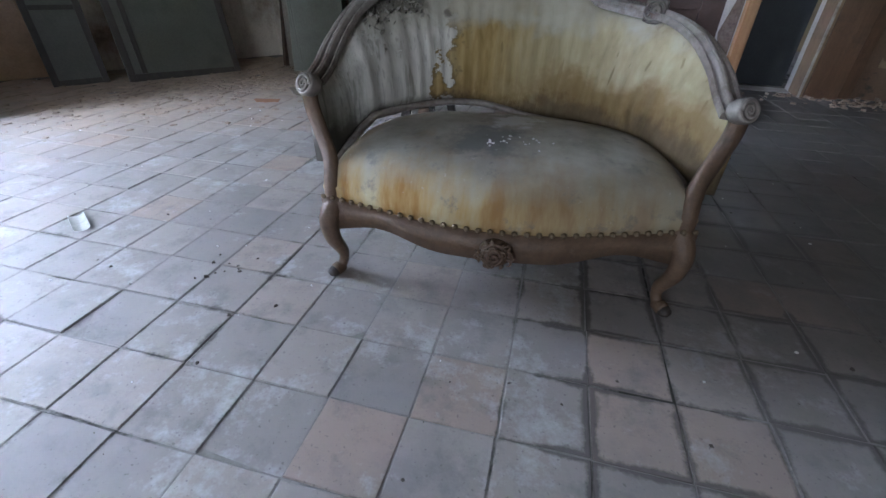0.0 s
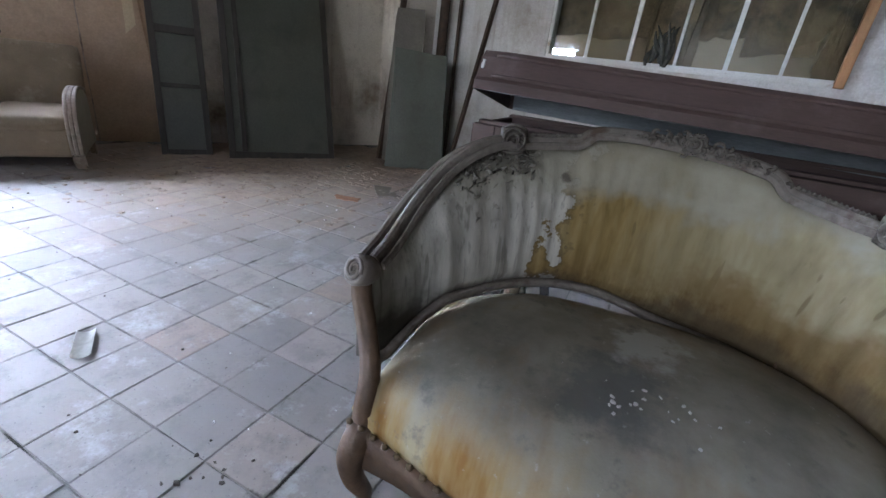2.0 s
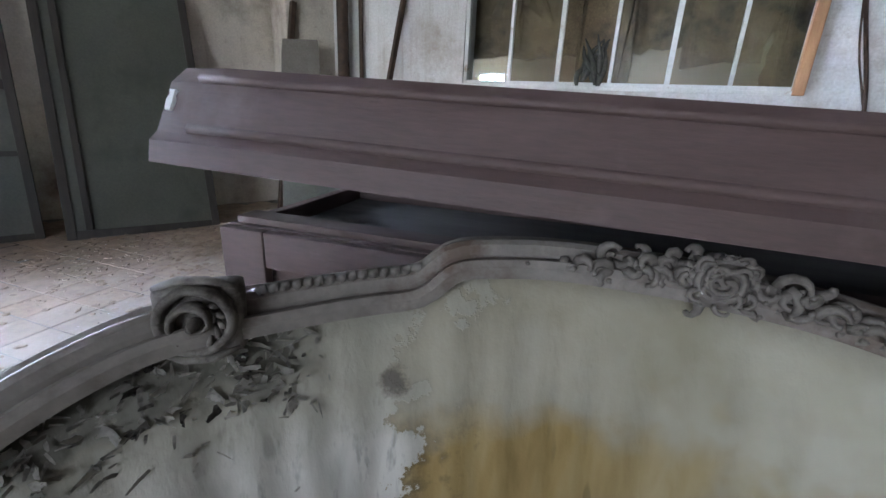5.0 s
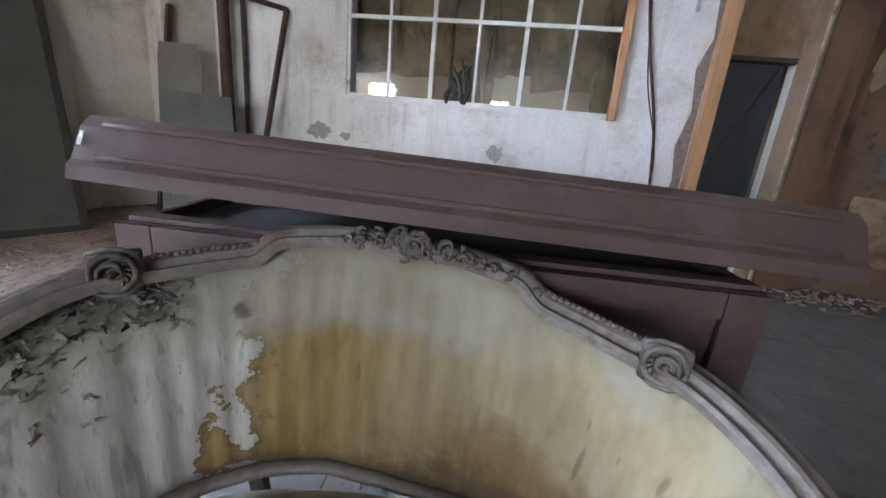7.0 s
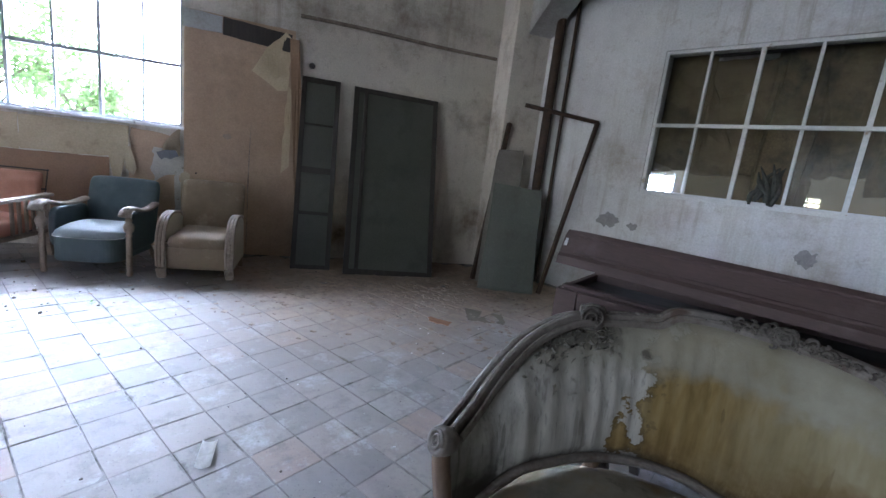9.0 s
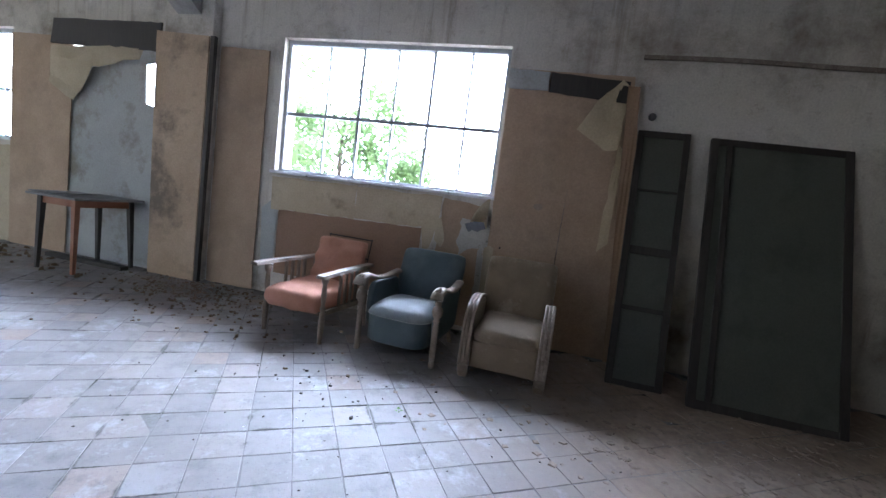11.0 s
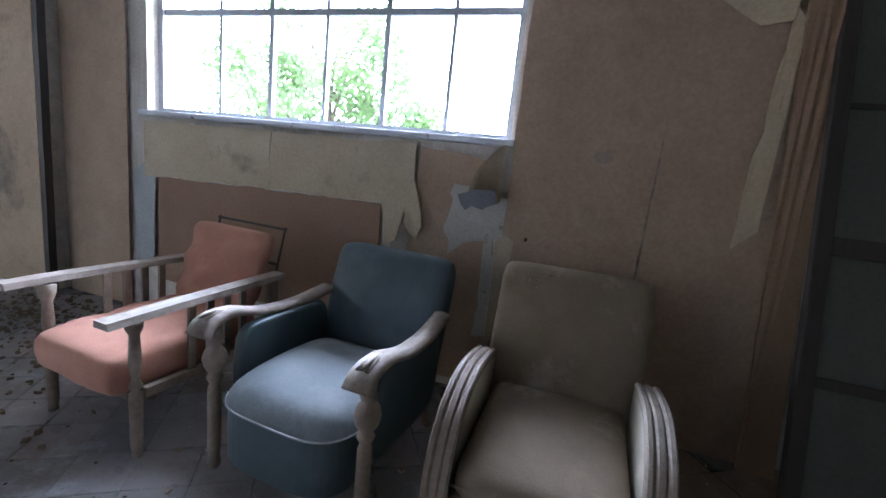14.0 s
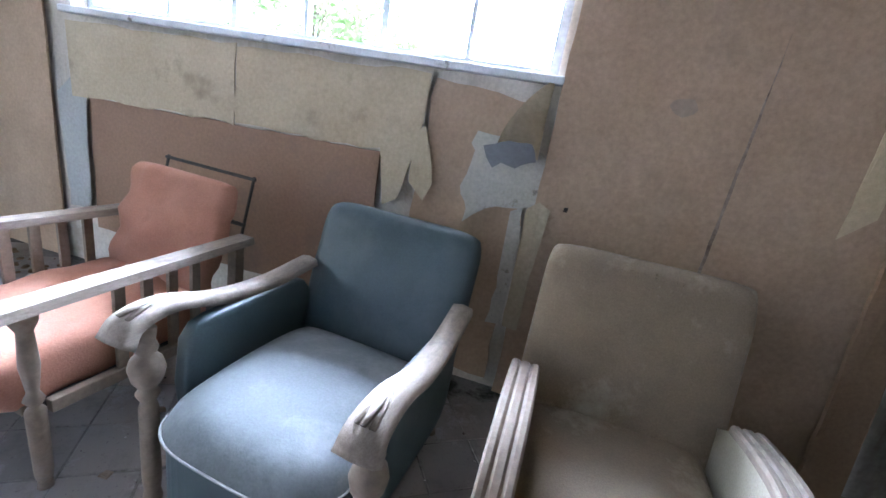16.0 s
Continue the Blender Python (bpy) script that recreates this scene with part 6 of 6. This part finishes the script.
# ---- floor tiles ----
def tile_material():
    m, nt, b = nodes_of("worn_clay_tile")
    geo = nt.nodes.new("ShaderNodeNewGeometry")
    pos = geo.outputs["Position"]
    island = geo.outputs["Random Per Island"]
    rand = nt.nodes.new("ShaderNodeObjectInfo").outputs["Random"]
    r = maths(nt, "FRACT", maths(nt, "ADD", island, rand))
    tone = ramp(nt, r, [(0.0, (0.18, 0.168, 0.16)), (0.25, (0.215, 0.2, 0.19)), (0.55, (0.245, 0.225, 0.21)), (0.8, (0.27, 0.235, 0.212)), (0.94, (0.28, 0.2, 0.155)), (1.0, (0.29, 0.28, 0.275))])
    dirt = noise_node(nt, 1.6, 6, 0.7, vec=pos)
    smear = noise_node(nt, 7, 6, 0.75, vec=pos)
    tone = mix(nt, maths(nt, "MULTIPLY", ramp(nt, dirt, grey(0.35, 0.62)), 0.6), tone, (0.235, 0.205, 0.18))
    tone = mix(nt, maths(nt, "MULTIPLY", ramp(nt, noise_node(nt, 2.3, 6, 0.75, vec=pos), grey(0.5, 0.66)), 0.6), tone, (0.17, 0.155, 0.145))
    tone = mix(nt, maths(nt, "MULTIPLY", ramp(nt, smear, grey(0.52, 0.68)), 0.55), tone, (0.125, 0.12, 0.115))
    tone = mix(nt, maths(nt, "MULTIPLY", ramp(nt, noise_node(nt, 3.1, 6, 0.8, vec=pos), grey(0.54, 0.7)), 0.65), tone, (0.42, 0.425, 0.43))
    speck = noise_node(nt, 90, 2, 0.5, vec=pos)
    tone = mix(nt, maths(nt, "MULTIPLY", ramp(nt, speck, grey(0.66, 0.72)), 0.6), tone, (0.09, 0.085, 0.08))
    # dirt creeping out of the joints, by patches
    gm = nt.nodes.new("ShaderNodeMapping")
    gm.vector_type = "TEXTURE"
    gm.inputs["Location"].default_value, gm.inputs["Rotation"].default_value, gm.inputs["Scale"].default_value = (2.331, 2.29, 0), (0, 0, radians(4.3)), (0.2175, 0.2175, 1)
    nt.links.new(pos, gm.inputs[0])
    gs = nt.nodes.new("ShaderNodeSeparateXYZ")
    nt.links.new(gm.outputs[0], gs.inputs[0])
    near_edge = [maths(nt, "ABSOLUTE", maths(nt, "SUBTRACT", maths(nt, "FRACT", gs.outputs[k]), 0.5)) for k in (0, 1)]
    to_edge = maths(nt, "SUBTRACT", 0.5, maths(nt, "MAXIMUM", near_edge[0], near_edge[1]))
    patch = noise_node(nt, 1.9, 3, 0.6, vec=pos)
    here = nt.nodes.new("ShaderNodeSeparateXYZ")
    nt.links.new(pos, here.inputs[0])
    damp = maths(nt, "MULTIPLY", maths(nt, "MULTIPLY", shade(nt, here.outputs[0], 1.7, 2.1), maths(nt, "SUBTRACT", 1.0, shade(nt, here.outputs[0], 2.6, 3.0))), 0.09)
    width = maths(nt, "ADD", maths(nt, "MULTIPLY", maths(nt, "SUBTRACT", patch, 0.6), 0.5), damp)
    width = maths(nt, "ADD", width, maths(nt, "MULTIPLY", maths(nt, "SUBTRACT", smear, 0.5), 0.3))
    creep = maths(nt, "SUBTRACT", 1.0, shade(nt, maths(nt, "SUBTRACT", to_edge, width), 0.0, 0.05))
    creep = maths(nt, "MULTIPLY", creep, maths(nt, "SUBTRACT", 1.0, shade(nt, to_edge, 0.06, 0.16)))
    tone = mix(nt, maths(nt, "MULTIPLY", creep, 0.8), tone, (0.06, 0.052, 0.045))
    # brown dust drifted along the wall with the leaning doors
    sep = nt.nodes.new("ShaderNodeSeparateXYZ")
    mp = nt.nodes.new("ShaderNodeMapping")
    mp.vector_type = "TEXTURE"
    mp.inputs["Location"].default_value, mp.inputs["Rotation"].default_value = (-3.952, 2.899, 0), (0, 0, radians(60.95))
    nt.links.new(pos, mp.inputs[0])
    nt.links.new(mp.outputs[0], sep.inputs[0])
    s, n = sep.outputs[0], maths(nt, "MULTIPLY", sep.outputs[1], -1.0)
    wob = maths(nt, "MULTIPLY", maths(nt, "SUBTRACT", dirt, 0.5), 1.8)
    near = maths(nt, "SUBTRACT", 1.0, ramp(nt, maths(nt, "MULTIPLY", maths(nt, "ADD", n, wob), 0.32), grey(0.5, 1.0)))
    along = ramp(nt, maths(nt, "MULTIPLY", maths(nt, "ADD", s, wob), 0.2), grey(0.04, 0.26))
    dust = maths(nt, "MULTIPLY", maths(nt, "MULTIPLY", near, along), 0.9)
    tone = mix(nt, dust, tone, ramp(nt, smear, [(0.3, (0.15, 0.1, 0.065)), (0.5, (0.27, 0.19, 0.13)), (0.7, (0.4, 0.305, 0.225))]))
    # mud carried in to the right of the settee, thickest along the joints
    raw = nt.nodes.new("ShaderNodeSeparateXYZ")
    nt.links.new(pos, raw.inputs[0])
    wide = maths(nt, "ADD", maths(nt, "ADD", raw.outputs[0], maths(nt, "MULTIPLY", raw.outputs[1], 0.5)), wob)
    mud = shade(nt, wide, 3.2, 4.1)
    tone = mix(nt, maths(nt, "MULTIPLY", mud, 0.75), tone, ramp(nt, smear, [(0.35, (0.06, 0.058, 0.052)), (0.7, (0.17, 0.16, 0.145))]))
    nt.links.new(tone, b.inputs["Base Color"])
    nt.links.new(maths(nt, "ADD", maths(nt, "MULTIPLY", smear, 0.45), 0.42), b.inputs["Roughness"])
    bump(nt, b, maths(nt, "ADD", smear, maths(nt, "MULTIPLY", speck, 0.5)), 0.25, 0.004)
    return m


TILE = tile_material()
PITCH, TILE_ANGLE = 0.2175, 4.3
GRID = pose(2.331, 2.29, 0, 0, 0, TILE_ANGLE)


def tile_verts(h):
    g, b, t = PITCH / 2 - 0.0017, 0.0025, 0.0
    low = [(-g, -g, -0.006), (g, -g, -0.006), (g, g, -0.006), (-g, g, -0.006)]
    mid = [(x, y, t - 0.0025) for x, y, _ in low]
    top = [(math.copysign(g - b, x), math.copysign(g - b, y), t) for x, y, _ in low]
    fs = [(8, 9, 10, 11)] + [(i, (i + 1) % 4, 4 + (i + 1) % 4, 4 + i) for i in range(4)] + [(4 + i, 4 + (i + 1) % 4, 8 + (i + 1) % 4, 8 + i) for i in range(4)]
    return low + mid + top, fs


def floor_tiles():
    rnd = random.Random(11)
    vs0, fs0 = tile_verts(0)
    me = bpy.data.meshes.new("floor_tile")
    me.from_pydata(vs0, [], fs0)
    me.materials.append(TILE)
    near = thing("tile_floor", "worn grey clay tiles with dark open joints", "tile floor", kind="structure")
    rest_v, rest_f = [], []
    wall_inv = WALL_A.inverted()
    count = 0
    for i in range(-58, 24):
        for j in range(-26, 24):
            c = GRID @ Vector(((i + 0.5) * PITCH, (j + 0.5) * PITCH, 0))
            a = wall_inv @ c
            if a.y > -0.08 or c.y > 6.2 or c.x > 6.4 or c.y < -3.4 or (-1.15 < c.x < -0.8 and c.y < 0.56):
                continue
            tilt = Matrix.Rotation(rnd.gauss(0, 0.006), 4, "X") @ Matrix.Rotation(rnd.gauss(0, 0.006), 4, "Y") @ Matrix.Rotation(rnd.gauss(0, 0.008), 4, "Z")
            m = GRID @ Matrix.Translation(((i + 0.5) * PITCH + rnd.gauss(0, 0.001), (j + 0.5) * PITCH + rnd.gauss(0, 0.001), rnd.gauss(-0.0005, 0.0009))) @ tilt
            nearby = (-0.3 < c.x < 2.7 and 0.95 < c.y < 2.75) or (-3.3 < c.x < -1.4 and 0.75 < c.y < 2.6)
            if nearby and count < 300:
                count += 1
                ob = new("tile", me)
                ob.parent = near
                ob.matrix_basis = m
            else:
                k = len(rest_v)
                rest_v += [tuple(m @ Vector(v)) for v in vs0]
                rest_f += [tuple(k + q for q in f) for f in fs0]
    me2 = bpy.data.meshes.new("tiles")
    me2.from_pydata(rest_v, [], rest_f)
    me2.materials.append(TILE)
    ob = new("tiles", me2)
    ob.parent = near
    tagged(ob, kind="stuff")


# ---- litter ----
def chips(name, spots, mat, label, size, seed, flat=0.5):
    """Scattered flakes: many small crumpled pieces in one mesh."""
    rnd = random.Random(seed)
    vs, fs = [], []
    for x, y in spots:
        r = size * rnd.uniform(0.35, 1.3)
        k, n = len(vs), rnd.choice((4, 5, 6))
        h = r * flat * rnd.uniform(0.4, 1.2)
        a0 = rnd.uniform(0, 6.28)
        st = rnd.uniform(0.35, 1.0)
        ring = []
        for q in range(n):
            a = 2 * math.pi * q / n
            rr = r * rnd.uniform(0.7, 1.15)
            px, py = rr * math.cos(a), rr * st * math.sin(a)
            ring.append((x + px * math.cos(a0) - py * math.sin(a0), y + px * math.sin(a0) + py * math.cos(a0)))
        vs += [(px, py, 0.0) for px, py in ring] + [(x + (px - x) * 0.8, y + (py - y) * 0.8, h * rnd.uniform(0.5, 1.2)) for px, py in ring]
        fs += [tuple(k + n + q for q in range(n))] + [(k + q, k + (q + 1) % n, k + n + (q + 1) % n, k + n + q) for q in range(n)]
    me = bpy.data.meshes.new(name)
    me.from_pydata(vs, [], fs)
    me.materials.append(mat)
    return tagged(new(name, me), label, "litter", kind="stuff")


def scatter(n, cx, cy, sx, sy, rz, seed):
    rnd = random.Random(seed)
    m = pose(cx, cy, 0, 0, 0, rz)
    return [tuple((m @ Vector((rnd.gauss(0, sx), rnd.gauss(0, sy), 0))).xy) for _ in range(n)]


def spread(n, x0, x1, y0, y1, seed):
    rnd = random.Random(seed)
    return [(rnd.uniform(x0, x1), rnd.uniform(y0, y1)) for _ in range(n)]


inside = lambda pts: [p for p in pts if (WALL_A.inverted() @ Vector((*p, 0))).y < -0.1 and p[1] < 6.5 and not (-1.2 < p[0] < -0.75 and p[1] < 0.65)]
DARK_CRUMB = surf("dark_crumb", (0.035, 0.03, 0.026), (0.1, 0.085, 0.07), 30, 0.95, 0.4)
LEAF = surf("dead_leaf", (0.09, 0.06, 0.035), (0.2, 0.14, 0.085), 20, 0.9, 0.4)
WHITE_CHIP = surf("plaster_chip", (0.55, 0.54, 0.51), (0.7, 0.69, 0.67), 20, 0.9, 0.3)
BROWN_CHIP = surf("brown_flake", (0.17, 0.125, 0.09), (0.34, 0.27, 0.21), 20, 0.9, 0.4)
chips("leaf_litter", inside(scatter(520, *on_a(-2.95, 0.5).translation.xy, 0.45, 0.22, 55, 1) + scatter(140, *on_a(-2.6, 1.0).translation.xy, 0.7, 0.3, 55, 2)), LEAF, "heap of dead leaves and debris by the column", 0.018, 3, 0.8)
chips("leaf_litter", inside(scatter(240, *on_a(-7.4, 0.35).translation.xy, 1.3, 0.2, 55, 5)), LEAF, "debris along the wall under the far window", 0.035, 6, 0.9)
chips("crumbs", inside(spread(420, -5, 3, 0.2, 5.5, 7)), DARK_CRUMB, "dark crumbs scattered over the tiles", 0.007, 8, 0.7)
chips("crumbs", inside(scatter(60, 0.633, 1.927, 0.06, 0.06, 0, 9)[:14] + scatter(40, -2.6, 1.45, 0.35, 0.3, 0, 10)), DARK_CRUMB, "dark crumbs in small heaps on the tiles", 0.011, 11, 0.8)
chips("plaster_chips", inside(spread(150, -4.5, 3, 0.4, 5.2, 12)), WHITE_CHIP, "small white plaster chips on the tiles", 0.006, 13, 0.8)
chips("dirt_flakes", inside(scatter(900, *on_a(2.4, 1.4).translation.xy, 1.0, 0.5, 61, 14) + spread(110, -1.6, 0.6, 3.2, 5.6, 15)), BROWN_CHIP, "brown flakes and dirt in front of the doors", 0.028, 16, 0.22)


crumbs_on_seat = chips("plaster_crumbs", scatter(34, 0.0, 0.0, 0.055, 0.04, 10, 31), WHITE_CHIP, "white plaster crumbs lying on the settee seat", 0.006, 32, 0.8)
crumbs_on_seat.matrix_world = pose(1.581, 2.18, 0.468, 0, 0, 8.7) @ pose(0.0, 0.16, 0)


def curl(name, m, w, l, mat, label, seed=0):
    bm = bmesh.new()
    rows = []
    for i in range(9):
        a = -1.0 + 2.0 * i / 8
        rows.append([bm.verts.new((w * math.sin(a) * 0.7, l * (j / 6 - 0.5), w * 0.55 * (1 - math.cos(a)) + 0.004 + 0.006 * abs(noise.noise((i, j, seed))))) for j in range(7)])
    for a, b in zip(rows, rows[1:]):
        for j in range(6):
            bm.faces.new((a[j], b[j], b[j + 1], a[j + 1]))
    bmesh.ops.solidify(bm, geom=bm.faces[:], thickness=0.002)
    return solid(name, bm, mat, label, "litter", m, smooth=True)


curl("plaster_flake", pose(-0.16, 1.98, 0.0, 0, 0, 62), 0.05, 0.17, WHITE_CHIP, "curled white flake of paint on the tiles", 1)
curl("plaster_lump", pose(3.19, 2.91, 0.0, 0, 0, 30), 0.08, 0.14, CARD, "curled yellowish flake lying in the shade", 2)
chips("wall_debris", scatter(260, 5.0, 6.08, 0.9, 0.07, 0, 41) + scatter(60, 4.1, 5.9, 0.3, 0.12, 0, 42), BROWN_CHIP, "crumbled debris along the foot of the boards", 0.03, 43, 0.7)
curl("paper_scrap", pose(*on_a(-2.75, 0.85).translation, 0, 0, 20), 0.07, 0.12, PALE_BOARD, "crumpled pale scrap by the leaf heap", 3)
curl("plaster_flake", pose(-0.62, 0.55, 0.0, 0, 0, 10), 0.03, 0.06, WHITE_CHIP, "small white flake beside a damp patch", 4)
bm = sheet(bmesh.new(), ragged([(0, 0), (0.34, 0.03), (0.4, 0.28), (0.06, 0.3)], 0.08, 0.015, 8), 0.006, 0, 0.02, 4, 2)
solid("thin_sheet", bm, surf("dusty_dark_sheet", (0.11, 0.088, 0.066), (0.2, 0.165, 0.125), 5, 0.9, 0.3), "thin broken dusty sheet lying by the column", "sheet", pose(-0.9, 4.5, 0.012, 90, 0, 35) @ pose(0, -0.01, 0))
solid("rust_patch", sheet(bmesh.new(), ragged([(0, 0), (0.2, 0.02), (0.22, 0.11), (0.03, 0.12)], 0.04, 0.012, 5), 0.004), surf("orange_rust", (0.2, 0.085, 0.04), (0.3, 0.145, 0.075), 12, 0.9, 0.4), "orange rust-coloured flake on the floor", "litter", pose(-0.9, 4.02, 0.006, 90, 0, 20))


def weed(m, n, size, seed, label):
    rnd = random.Random(seed)
    bm = bmesh.new()
    for k in range(n):
        a, r, h = rnd.uniform(0, 6.28), rnd.uniform(0.2, 1.0) * size, rnd.uniform(0.15, 0.9) * size
        c = Vector((r * math.cos(a) * 0.7, r * math.sin(a) * 0.7, h))
        e, s = Vector((math.cos(a), math.sin(a), 0.4)) * size * 0.28, Vector((-math.sin(a), math.cos(a), 0)) * size * 0.16
        bm.faces.new([bm.verts.new(c + q) for q in (-e, s, e, -s)])
        bm.faces.new([bm.verts.new(q) for q in ((0, 0, 0), (0.004, 0, 0), tuple(c - e))])
    return solid("weed", bm, surf("weed_green", (0.06, 0.14, 0.025), (0.13, 0.24, 0.05), 8, 0.7, 0.2), label, "plant", m)


weed(pose(-0.55, 0.72, 0), 46, 0.07, 2, "small green weed growing in a joint near the post")
weed(pose(-2.33, 1.89, 0), 14, 0.03, 3, "tiny weed growing in a tile joint")


# ---- trees outside ----
def tree(s, n, h, spread_r, seed):
    rnd = random.Random(seed)
    d = thing("tree", "leafy tree in bright light outside the window", "tree", on_a(s, n, -0.25), group="trees outside")
    bm = bmesh.new()
    trunk = smooth_path([(0, 0, 0), (0.05, 0.03, h * 0.25), (-0.04, 0.02, h * 0.5), (0.03, 0, h * 0.72)], 4)
    sweep(bm, trunk, disc(0.09, 8), up=(0, 1, 0), scale=[1 - 0.7 * k / len(trunk) for k in range(len(trunk))])
    tips = []
    for k in range(11):
        a, z = rnd.uniform(0, 6.28), h * rnd.uniform(0.3, 0.7)
        tip = Vector((math.cos(a) * spread_r * rnd.uniform(0.4, 0.9), math.sin(a) * spread_r * rnd.uniform(0.4, 0.9), z + h * rnd.uniform(0.08, 0.26)))
        sweep(bm, smooth_path([(0, 0, z * 0.85), tuple(tip * 0.5 + Vector((0, 0, z * 0.48))), tuple(tip)], 3), disc(0.03, 6), up=(0.1, 1, 0), scale=[1, 0.9, 0.8, 0.7, 0.5, 0.35, 0.2])
        tips.append(tip)
    part("trunk", bm, surf("bark", (0.07, 0.055, 0.04), (0.15, 0.12, 0.09), 9, 0.9, 0.5), d, "", True)
    vs, fs = [], []
    for k in range(5200):
        c = rnd.choice(tips) + Vector((rnd.gauss(0, 0.33), rnd.gauss(0, 0.33), rnd.gauss(0, 0.28)))
        e = Vector((rnd.gauss(0, 1), rnd.gauss(0, 1), rnd.gauss(0, 0.6))).normalized()
        f = e.cross(Vector((rnd.gauss(0, 1), rnd.gauss(0, 1), rnd.gauss(0, 1)))).normalized()
        l = rnd.uniform(0.045, 0.095)
        i = len(vs)
        vs += [tuple(c - e * l), tuple(c + f * l * 0.45), tuple(c + e * l), tuple(c - f * l * 0.45)]
        fs.append((i, i + 1, i + 2, i + 3))
    me = bpy.data.meshes.new("crown")
    me.from_pydata(vs, [], fs)
    me.materials.append(LEAFAGE)
    ob = new("crown", me)
    ob.parent = d
    tagged(ob, "light green leaves", kind="stuff")


LEAFAGE = surf("tree_leaf", (0.06, 0.12, 0.03), (0.14, 0.23, 0.07), 3, 0.6, 0.1)
lt = LEAFAGE.node_tree
thin = lt.nodes.new("ShaderNodeBsdfTranslucent")
thin.inputs["Color"].default_value = (0.2, 0.27, 0.12, 1)
both = lt.nodes.new("ShaderNodeMixShader")
both.inputs[0].default_value = 0.5
lt.links.new(lt.nodes["Principled BSDF"].outputs[0], both.inputs[1])
lt.links.new(thin.outputs[0], both.inputs[2])
lt.links.new(both.outputs[0], lt.nodes["Material Output"].inputs[0])
tree(-4.6, -5.5, 4.7, 1.7, 1)
tree(-6.6, -6.0, 3.9, 1.3, 2)
tree(-3.7, -6.6, 3.0, 1.1, 3)

floor_tiles()
